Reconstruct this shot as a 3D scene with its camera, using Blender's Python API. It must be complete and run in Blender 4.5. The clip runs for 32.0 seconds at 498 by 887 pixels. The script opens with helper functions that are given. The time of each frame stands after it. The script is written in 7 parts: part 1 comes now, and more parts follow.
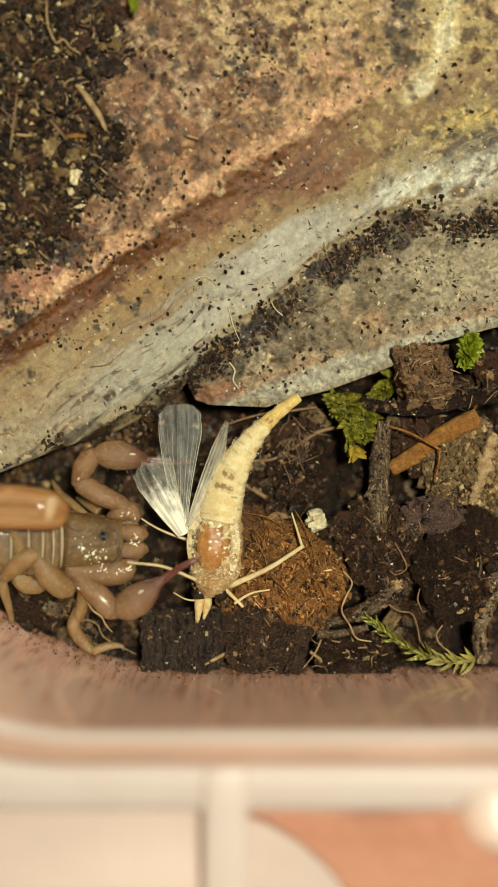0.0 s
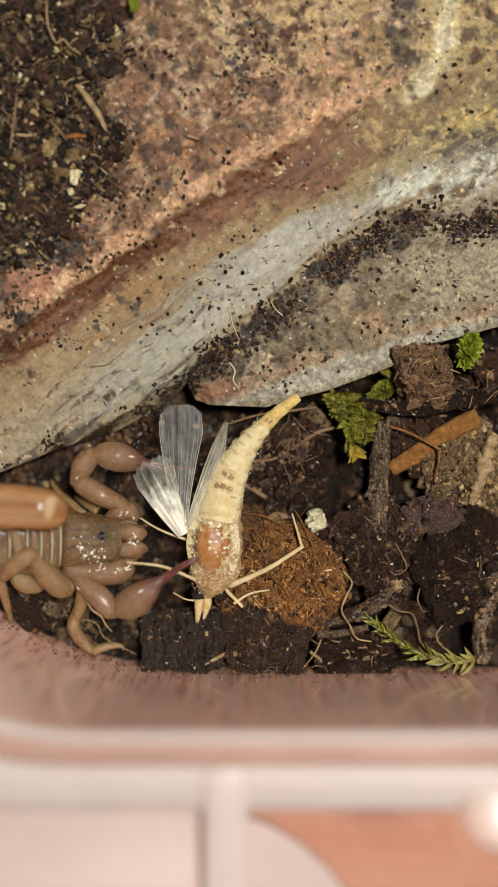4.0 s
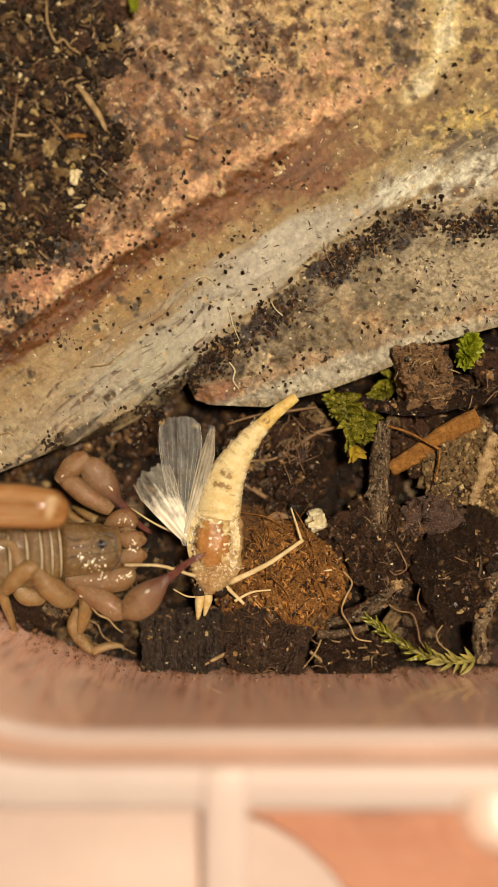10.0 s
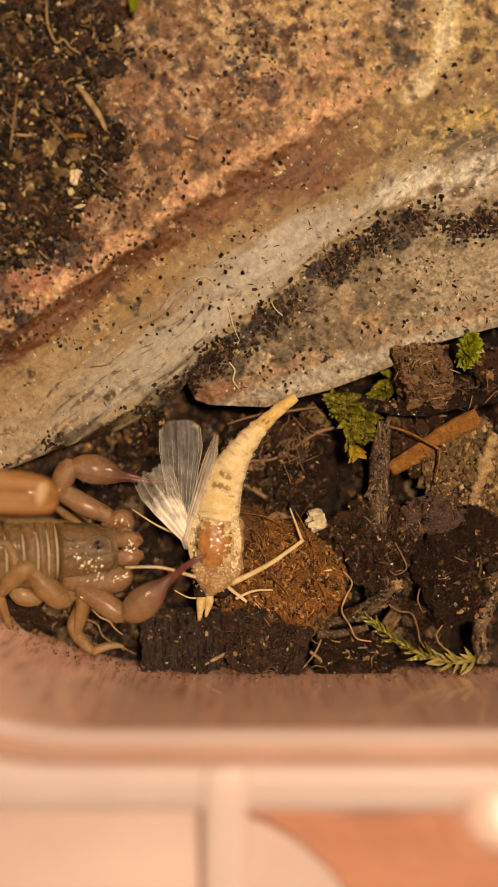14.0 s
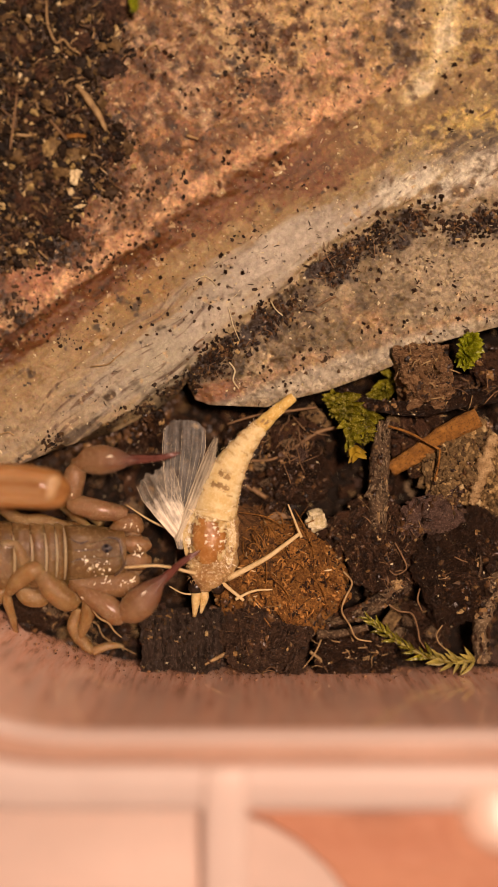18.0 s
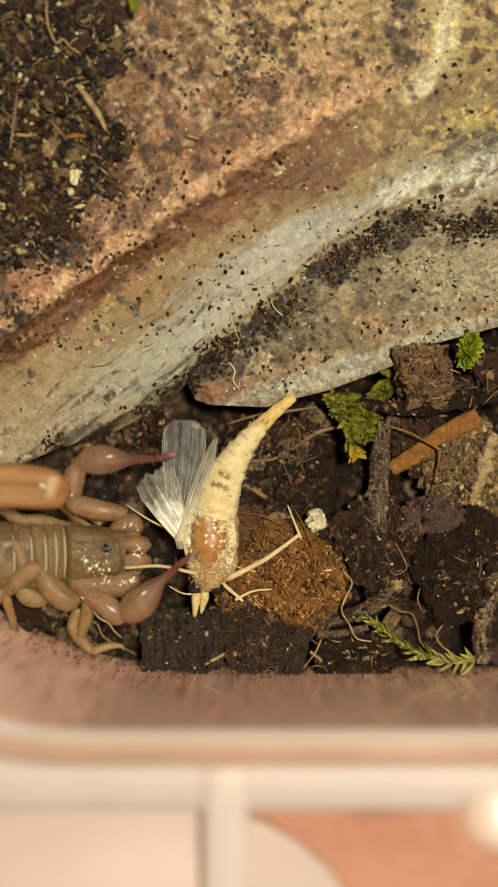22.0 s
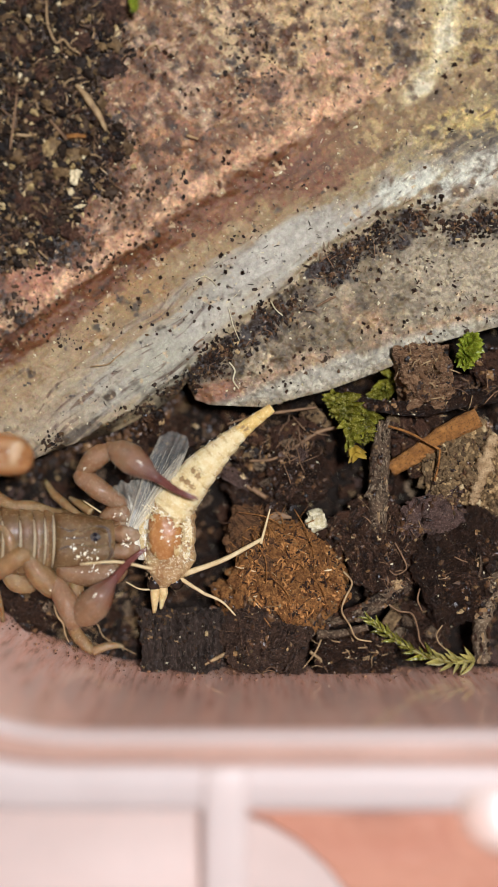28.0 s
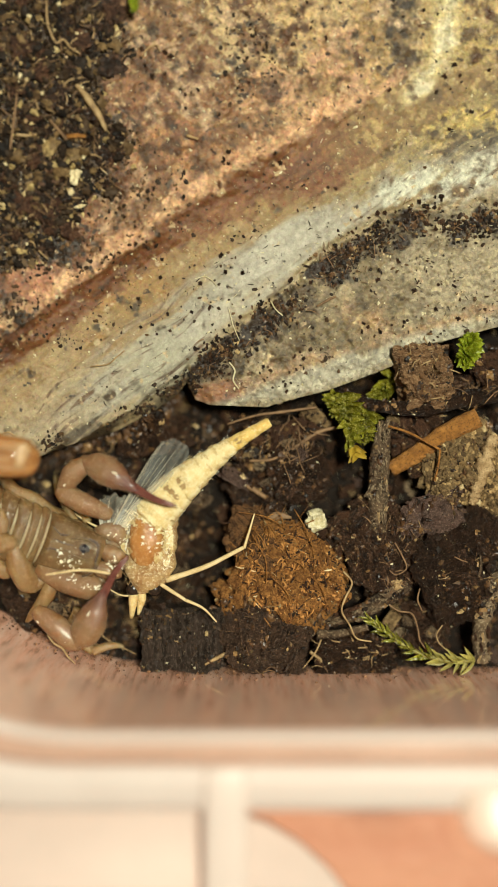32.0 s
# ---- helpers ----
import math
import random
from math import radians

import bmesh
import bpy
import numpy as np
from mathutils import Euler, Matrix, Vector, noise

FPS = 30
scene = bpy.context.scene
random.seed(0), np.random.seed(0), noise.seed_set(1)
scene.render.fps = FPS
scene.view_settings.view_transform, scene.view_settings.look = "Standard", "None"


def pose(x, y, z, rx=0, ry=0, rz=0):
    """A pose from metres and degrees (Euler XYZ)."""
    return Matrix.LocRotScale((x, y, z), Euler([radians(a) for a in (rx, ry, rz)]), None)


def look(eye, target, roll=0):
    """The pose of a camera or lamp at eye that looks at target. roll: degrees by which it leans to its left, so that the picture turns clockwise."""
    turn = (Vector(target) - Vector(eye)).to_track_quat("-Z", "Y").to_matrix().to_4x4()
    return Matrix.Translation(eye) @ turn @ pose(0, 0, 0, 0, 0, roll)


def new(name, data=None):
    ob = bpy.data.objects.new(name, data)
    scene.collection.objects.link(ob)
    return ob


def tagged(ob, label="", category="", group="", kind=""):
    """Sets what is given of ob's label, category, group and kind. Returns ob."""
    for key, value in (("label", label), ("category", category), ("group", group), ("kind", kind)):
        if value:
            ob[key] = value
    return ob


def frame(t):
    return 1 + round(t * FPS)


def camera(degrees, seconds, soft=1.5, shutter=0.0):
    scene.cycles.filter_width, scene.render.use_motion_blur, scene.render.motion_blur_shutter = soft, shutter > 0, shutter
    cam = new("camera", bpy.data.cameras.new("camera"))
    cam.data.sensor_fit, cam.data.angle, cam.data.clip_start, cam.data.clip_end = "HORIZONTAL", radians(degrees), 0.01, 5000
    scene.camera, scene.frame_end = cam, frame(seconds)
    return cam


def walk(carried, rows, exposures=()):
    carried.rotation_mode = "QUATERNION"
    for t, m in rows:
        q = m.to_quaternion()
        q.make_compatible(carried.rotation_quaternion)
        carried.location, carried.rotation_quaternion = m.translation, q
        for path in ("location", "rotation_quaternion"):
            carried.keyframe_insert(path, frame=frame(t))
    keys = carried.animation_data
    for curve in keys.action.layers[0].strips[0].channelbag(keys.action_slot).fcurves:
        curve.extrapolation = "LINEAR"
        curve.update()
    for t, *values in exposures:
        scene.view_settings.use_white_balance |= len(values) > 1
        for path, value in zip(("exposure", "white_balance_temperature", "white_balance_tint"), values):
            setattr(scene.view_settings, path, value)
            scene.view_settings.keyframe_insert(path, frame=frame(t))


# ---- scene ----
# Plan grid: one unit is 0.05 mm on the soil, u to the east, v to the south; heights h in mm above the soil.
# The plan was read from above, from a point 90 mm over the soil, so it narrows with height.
UNIT, EYE = 5e-5, 90.0


def spot(u, v, h=0.0):
    k = (1 - h / EYE) * UNIT
    return Vector(((u - 440) * k, (784 - v) * k, h / 1000))


# ---- camera: it stands still above the tub ----
cam = camera(2 * math.degrees(math.atan(0.022 / 0.090)), 32.0, soft=1.5)
cam.data.dof.use_dof = True
cam.data.dof.focus_distance = 0.0876
cam.data.dof.aperture_fstop = 9.0
down = pose(0, 0, 0.090)
EXPOSURES = [
    (0, -0.16, 6606, 2), (1, -0.13, 5600, 17), (1.5, -0.19, 5350, 29), (2, -0.27, 5370, 32), (2.5, -0.27, 5360, 28), (3, -0.28, 5330, 26),
    (3.5, -0.28, 5579, 22), (5.5, -0.23, 6333, -2), (6, -0.25, 6333, -2), (7, -0.38, 6606, 2), (8, -0.12, 7039, 10), (9, -0.14, 7659, 20)]
EXPOSURES += [
    (10, -0.15, 7659, 20), (11, -0.22, 7823, 20), (12, -0.26, 7990, 25), (13, -0.34, 8512, 35), (14, -0.41, 9263, 35), (14.5, -0.42, 9461, 40),
    (16.5, -0.49, 11203, 90), (17, -0.47, 10968, 82), (17.5, -0.46, 10080, 65), (18, -0.43, 9069, 48), (19, -0.32, 8160, 32), (20, -0.26, 7499, 25), (21, -0.235, 7060, 11)]
EXPOSURES += [
    (22, -0.21, 6891, 8), (23, -0.17, 6747, 5), (24, -0.15, 6333, 8), (25, -0.17, 5698, 18), (25.5, -0.18, 5348, 28), (27.5, -0.10, 5348, 25),
    (28, -0.08, 5462, 20), (29, -0.09, 5820, 12), (30, -0.08, 6333, 2), (31, -0.02, 6333, 2), (32, 0.06, 6468, 2)]
walk(cam, [(0, down), (32, down)], EXPOSURES)

# ---- light: one lamp over the tub and the dim room around it ----
world = bpy.data.worlds.new("room_light")
scene.world = world
world.use_nodes = True
world.node_tree.nodes["Background"].inputs[0].default_value = (1.0, 0.88, 0.72, 1)
world.node_tree.nodes["Background"].inputs[1].default_value = 0.035
lamp_data = bpy.data.lights.new("desk_lamp_light", "AREA")
lamp_data.shape, lamp_data.size, lamp_data.energy, lamp_data.color = "DISK", 0.045, 1.10, (0.955, 0.925, 0.79)
lamp = new("desk_lamp_light", lamp_data)
lamp.matrix_world = look((0.06, 0.035, 0.26), (0, 0, 0))


# ---- materials ----
def nodes_of(name):
    m = bpy.data.materials.new(name)
    m.use_nodes = True
    nt = m.node_tree
    return m, nt, nt.nodes["Principled BSDF"]


def add(nt, kind, **inputs):
    n = nt.nodes.new(kind)
    for key, value in inputs.items():
        n.inputs[key.replace("_", " ")].default_value = value
    return n


def matter(name, c1, c2, c3=None, size=1.0, rough=0.6, bump=0.3, gloss=0.4, sub=0.0, vary=0.0, trans=0.0, coat=0.0, stretch=(1, 1, 1), alpha=1.0, deep=1.0, soft=1.0):
    """A mottled surface: c1 to c2 by coarse patches of about size mm, c3 in fine grains, with relief."""
    m, nt, b = nodes_of(name)
    link = nt.links.new
    tex = nt.nodes.new("ShaderNodeTexCoord")
    mp = add(nt, "ShaderNodeMapping", Scale=stretch)
    link(tex.outputs["Object"], mp.inputs[0])
    n1 = add(nt, "ShaderNodeTexNoise", Scale=1000 / size, Detail=5.0, Roughness=0.65)
    n2 = add(nt, "ShaderNodeTexNoise", Scale=5500 / size, Detail=4.0, Roughness=0.7)
    link(mp.outputs[0], n1.inputs["Vector"]), link(mp.outputs[0], n2.inputs["Vector"])
    r1 = nt.nodes.new("ShaderNodeValToRGB")
    r1.color_ramp.elements[0].position, r1.color_ramp.elements[1].position = 0.36, 0.66
    r1.color_ramp.elements[0].color, r1.color_ramp.elements[1].color = (*c1, 1), (*c2, 1)
    link(n1.outputs["Fac"], r1.inputs[0])
    mix = nt.nodes.new("ShaderNodeMixRGB")
    r2 = nt.nodes.new("ShaderNodeValToRGB")
    r2.color_ramp.elements[0].position, r2.color_ramp.elements[1].position = 0.52, 0.70
    link(n2.outputs["Fac"], r2.inputs[0]), link(r2.outputs[0], mix.inputs[0])
    link(r1.outputs[0], mix.inputs[1])
    mix.inputs[2].default_value = (*(c3 or c2), 1)
    out = mix.outputs[0]
    if vary:
        info = nt.nodes.new("ShaderNodeObjectInfo")
        hsv = nt.nodes.new("ShaderNodeHueSaturation")
        mul = add(nt, "ShaderNodeMath")
        mul.operation = "MULTIPLY_ADD"
        mul.inputs[1].default_value, mul.inputs[2].default_value = vary, 1 - vary / 2
        link(info.outputs["Random"], mul.inputs[0]), link(mul.outputs[0], hsv.inputs["Value"]), link(out, hsv.inputs["Color"])
        out = hsv.outputs[0]
    link(out, b.inputs["Base Color"])
    b.inputs["Roughness"].default_value = rough
    b.inputs["Specular IOR Level"].default_value = gloss
    b.inputs["Subsurface Weight"].default_value = sub
    b.inputs["Subsurface Radius"].default_value = (0.0009, 0.0006, 0.0004)
    b.inputs["Subsurface Scale"].default_value = soft
    b.inputs["Transmission Weight"].default_value = trans
    b.inputs["Coat Weight"].default_value = coat
    b.inputs["Coat Roughness"].default_value = 0.06
    b.inputs["Alpha"].default_value = alpha
    if bump:
        add_h = add(nt, "ShaderNodeMath")
        add_h.operation = "ADD"
        link(n1.outputs["Fac"], add_h.inputs[0]), link(n2.outputs["Fac"], add_h.inputs[1])
        bp = add(nt, "ShaderNodeBump", Strength=bump, Distance=0.00025 * size * deep)
        link(add_h.outputs[0], bp.inputs["Height"]), link(bp.outputs[0], b.inputs["Normal"])
    return m


SOIL = matter("damp_soil", (0.003, 0.0018, 0.001), (0.015, 0.008, 0.0045), (0.045, 0.026, 0.013), 0.7, 0.6, 1.0, 0.25)
BARK = matter("dark_bark", (0.0070, 0.0036, 0.0023), (0.049, 0.0235, 0.0130), (0.165, 0.088, 0.050), 0.8, 0.34, 1.0, 0.5, vary=0.9, deep=2.2)
ROOT = matter("pale_root", (0.050, 0.030, 0.016), (0.25, 0.17, 0.095), (0.46, 0.36, 0.23), 1.3, 0.6, 1.0, 0.3, deep=1.0)
BARK_SLAB = matter("grained_bark", (0.011, 0.0075, 0.006), (0.066, 0.045, 0.034), (0.21, 0.155, 0.115), 0.8, 0.28, 1.0, 0.5, deep=2.2, stretch=(2.2, 0.3, 1))
BARK_MID = matter("mid_brown_bark", (0.018, 0.0095, 0.006), (0.082, 0.045, 0.028), (0.22, 0.135, 0.085), 0.8, 0.4, 1.0, 0.4, deep=2.2)
BARK_RED = matter("red_brown_bark", (0.024, 0.0095, 0.0052), (0.090, 0.039, 0.019), (0.21, 0.11, 0.06), 0.45, 0.55, 1.0, 0.28, vary=0.5, deep=2.0)
BARK_TAN = matter("crumbly_brown_bark", (0.13, 0.058, 0.024), (0.42, 0.235, 0.110), (0.64, 0.44, 0.26), 0.8, 0.7, 1.0, 0.25, deep=3.0, stretch=(0.6, 1.6, 1))
BARK_PURPLE = matter("purple_brown_bark", (0.034, 0.017, 0.0125), (0.115, 0.066, 0.049), (0.28, 0.19, 0.145), 0.7, 0.36, 1.0, 0.45, deep=1.6)
STRIP = matter("pale_bark_strip", (0.26, 0.155, 0.065), (0.52, 0.36, 0.185), (0.12, 0.07, 0.03), 0.7, 0.6, 0.8, 0.3)
CLOD = matter("orange_clod", (0.17, 0.066, 0.018), (0.50, 0.230, 0.062), (0.075, 0.030, 0.010), 0.7, 0.8, 1.0, 0.25, deep=2.6)
CLOD_BROWN = matter("fibrous_brown_clod", (0.045, 0.020, 0.008), (0.20, 0.090, 0.032), (0.34, 0.18, 0.07), 0.5, 0.7, 1.0, 0.3, deep=2.4, stretch=(0.5, 1.6, 1))
CLOD_TAN = matter("tan_clod", (0.13, 0.075, 0.029), (0.41, 0.265, 0.115), (0.06, 0.034, 0.016), 0.8, 0.8, 1.0, deep=2.4)
TWIG = matter("grey_twig", (0.030, 0.016, 0.008), (0.145, 0.090, 0.049), (0.38, 0.28, 0.17), 1.3, 0.55, 1.0, 0.35, deep=1.0)
STRAW = matter("orange_straw", (0.22, 0.088, 0.018), (0.46, 0.205, 0.048), (0.045, 0.018, 0.007), 1.1, 0.42, 0.8, 0.35, deep=1.3)
FIBRE = matter("pale_fibre", (0.20, 0.12, 0.05), (0.46, 0.31, 0.145), None, 0.8, 0.6, 0.3)
FIBRE_DARK = matter("brown_fibre", (0.12, 0.065, 0.03), (0.26, 0.15, 0.07), None, 0.8, 0.6, 0.3)
MOSS = matter("green_moss", (0.050, 0.050, 0.003), (0.20, 0.175, 0.012), (0.44, 0.39, 0.09), 0.7, 0.2, 0.3, 0.6, sub=0.5, vary=0.8)
MOSS_TIP = matter("yellow_moss", (0.27, 0.17, 0.014), (0.45, 0.29, 0.035), None, 0.7, 0.28, 0.3, 0.5, sub=0.4, vary=0.4)
GREEN = matter("bright_moss", (0.10, 0.125, 0.004), (0.27, 0.30, 0.014), (0.42, 0.43, 0.06), 0.6, 0.25, 0.3, 0.5, sub=0.5, vary=0.6)
MOSS_DRY = matter("dry_moss", (0.17, 0.135, 0.026), (0.38, 0.32, 0.085), None, 0.6, 0.4, 0.4, 0.4, sub=0.2, vary=0.4)
PALE = matter("pale_mineral_and_glint", (0.50, 0.42, 0.22), (0.75, 0.68, 0.48), (0.35, 0.27, 0.10), 0.4, 0.7, 0.5)
CRUMB_DARK = matter("dark_crumb", (0.012, 0.008, 0.006), (0.05, 0.03, 0.018), None, 0.4, 0.7, 0.6)
CRUMB_TAN = matter("tan_crumb", (0.22, 0.13, 0.05), (0.48, 0.32, 0.15), None, 0.4, 0.7, 0.6)


def grains(name, colours, rough=0.7, gloss=0.28):
    """Loose grains, each with a colour of its own."""
    m, nt, b = nodes_of(name)
    geo = nt.nodes.new("ShaderNodeNewGeometry")
    ramp = nt.nodes.new("ShaderNodeValToRGB")
    els = ramp.color_ramp.elements
    while len(els) < len(colours):
        els.new(0.5)
    for k, (p, col) in enumerate(colours):
        els[k].position, els[k].color = p, (*col, 1)
    nt.links.new(geo.outputs["Random Per Island"], ramp.inputs[0])
    n = add(nt, "ShaderNodeTexNoise", Scale=3500.0, Detail=4.0, Roughness=0.7)
    tex = nt.nodes.new("ShaderNodeTexCoord")
    nt.links.new(tex.outputs["Object"], n.inputs["Vector"])
    r = nt.nodes.new("ShaderNodeMapRange")
    r.inputs[1].default_value, r.inputs[2].default_value, r.inputs[3].default_value, r.inputs[4].default_value = 0.3, 0.7, 0.55, 1.45
    hsv = nt.nodes.new("ShaderNodeHueSaturation")
    nt.links.new(n.outputs["Fac"], r.inputs[0]), nt.links.new(r.outputs[0], hsv.inputs["Value"])
    nt.links.new(ramp.outputs[0], hsv.inputs["Color"]), nt.links.new(hsv.outputs[0], b.inputs["Base Color"])
    b.inputs["Roughness"].default_value = rough
    b.inputs["Specular IOR Level"].default_value = gloss
    return m


GRAINS = grains("soil_grains", [(0.0, (0.006, 0.0035, 0.0022)), (0.45, (0.021, 0.012, 0.0065)), (0.80, (0.055, 0.028, 0.012)), (0.94, (0.11, 0.06, 0.024)), (0.985, (0.24, 0.15, 0.06)), (1.0, (0.42, 0.31, 0.15))], 0.6)
HEAP_GRAINS = grains("heap_grains", [(0.0, (0.004, 0.0023, 0.0013)), (0.42, (0.020, 0.0115, 0.0058)), (0.70, (0.072, 0.041, 0.018)), (0.88, (0.17, 0.105, 0.042)), (0.955, (0.44, 0.32, 0.13)), (1.0, (0.70, 0.58, 0.34))])
BITS = grains("peat_bits", [(0.0, (0.006, 0.003, 0.0016)), (0.30, (0.025, 0.012, 0.0058)), (0.65, (0.075, 0.036, 0.0155)), (0.87, (0.145, 0.075, 0.030)), (0.96, (0.24, 0.135, 0.052)), (1.0, (0.42, 0.30, 0.14))], 0.40, 0.38)
CLOD_GRIT = grains("rusty_grit", [(0.0, (0.05, 0.020, 0.007)), (0.3, (0.20, 0.080, 0.019)), (0.6, (0.38, 0.165, 0.043)), (0.97, (0.48, 0.23, 0.066)), (1.0, (0.66, 0.52, 0.30))], 0.7)
TAN_GRIT = grains("tan_grit", [(0.0, (0.05, 0.03, 0.012)), (0.5, (0.19, 0.115, 0.046)), (0.85, (0.36, 0.235, 0.10)), (1.0, (0.50, 0.38, 0.20))], 0.8)
WALL_GRIT = grains("wall_grit", [(0.0, (0.05, 0.022, 0.010)), (0.6, (0.16, 0.075, 0.036)), (1.0, (0.36, 0.19, 0.10))], 0.8)
GRAINS_FINE = grains("fine_grains", [(0.0, (0.018, 0.011, 0.006)), (0.6, (0.052, 0.029, 0.015)), (1.0, (0.15, 0.08, 0.034))], 0.55)

SKIN = matter("scorpion_cuticle", (0.155, 0.086, 0.033), (0.275, 0.168, 0.070), (0.37, 0.25, 0.120), 2.6, 0.15, 0.4, 0.5, sub=1.0, coat=0.3, soft=1.6, alpha=0.78)
SKIN_PALP = matter("scorpion_palp", (0.31, 0.164, 0.076), (0.41, 0.240, 0.122), (0.49, 0.307, 0.168), 1.6, 0.2, 0.45, 0.55, sub=1.0, coat=0.6, soft=2.0, alpha=0.62)
SKIN_TAIL = matter("scorpion_tail", (0.22, 0.078, 0.020), (0.46, 0.215, 0.068), (0.56, 0.34, 0.15), 1.6, 0.36, 0.5, 0.4, sub=0.6, coat=0.15, soft=1.0, stretch=(0.16, 1.6, 1))
SKIN_LEG = matter("scorpion_leg", (0.33, 0.190, 0.078), (0.45, 0.284, 0.126), (0.52, 0.345, 0.166), 1.6, 0.2, 0.4, 0.5, sub=1.0, coat=0.45, soft=2.0, alpha=0.58)
FINGER = matter("scorpion_finger", (0.095, 0.028, 0.021), (0.18, 0.062, 0.045), None, 1.0, 0.25, 0.10, 0.5)


def claw_matter():
    """The palp's skin, reddening towards the fingers."""
    m = SKIN_PALP.copy()
    m.name = "scorpion_claw"
    nt = m.node_tree
    link = nt.links.new
    b = nt.nodes["Principled BSDF"]
    skin = b.inputs["Base Color"].links[0].from_socket
    tex = nt.nodes.new("ShaderNodeTexCoord")
    sep = nt.nodes.new("ShaderNodeSeparateXYZ")
    link(tex.outputs["Object"], sep.inputs[0])
    r = nt.nodes.new("ShaderNodeMapRange")
    r.inputs[1].default_value, r.inputs[2].default_value = 40 * UNIT, 108 * UNIT
    link(sep.outputs[0], r.inputs[0])
    mix = nt.nodes.new("ShaderNodeMixRGB")
    mix.inputs[2].default_value = (0.20, 0.062, 0.046, 1)
    link(r.outputs[0], mix.inputs[0]), link(skin, mix.inputs[1]), link(mix.outputs[0], b.inputs["Base Color"])
    return m


SKIN_CLAW = claw_matter()
SEAM = matter("pale_membrane", (0.34, 0.26, 0.15), (0.48, 0.38, 0.23), None, 1.0, 0.35, 0.1, sub=0.3)
EYE_DARK = matter("dark_eye", (0.006, 0.006, 0.010), (0.02, 0.02, 0.03), None, 1.0, 0.08, 0.0, 0.6)
FUZZ = matter("cream_scales", (0.50, 0.31, 0.105), (0.76, 0.59, 0.30), None, 1.5, 0.5, 0.3, 0.3, sub=0.4)
FUZZ_GOLD = matter("yellow_scales", (0.58, 0.36, 0.09), (0.78, 0.56, 0.19), (0.86, 0.70, 0.36), 0.9, 0.55, 0.4, 0.3, sub=0.25)
FUZZ_PLATE = matter("ivory_scales", (0.66, 0.48, 0.20), (0.84, 0.71, 0.42), None, 1.1, 0.5, 0.4, 0.3, sub=0.2)
VEIN = matter("wing_vein", (0.50, 0.43, 0.30), (0.64, 0.57, 0.43), None, 0.8, 0.5, 0.2)
FUZZ_WHITE = matter("white_scales", (0.82, 0.70, 0.45), (0.92, 0.86, 0.68), None, 1.1, 0.6, 0.3, 0.25)
FUZZ_DARK = matter("grey_brown_scales", (0.24, 0.145, 0.060), (0.44, 0.29, 0.13), None, 0.8, 0.7, 0.4, 0.2)
THORAX = matter("amber_thorax", (0.30, 0.115, 0.028), (0.50, 0.235, 0.072), (0.60, 0.345, 0.145), 1.8, 0.22, 0.25, 0.5, sub=0.6, coat=0.4)
CHEST = matter("rubbed_scales", (0.30, 0.145, 0.048), (0.58, 0.39, 0.175), (0.86, 0.73, 0.48), 1.3, 0.45, 0.6, 0.3, sub=0.3)
MOTH_LEG = matter("cream_leg", (0.56, 0.40, 0.18), (0.74, 0.58, 0.32), None, 0.8, 0.6, 0.4)
TABLE = matter("terracotta_table", (0.58, 0.245, 0.15), (0.67, 0.315, 0.195), None, 14, 0.45, 0.2)


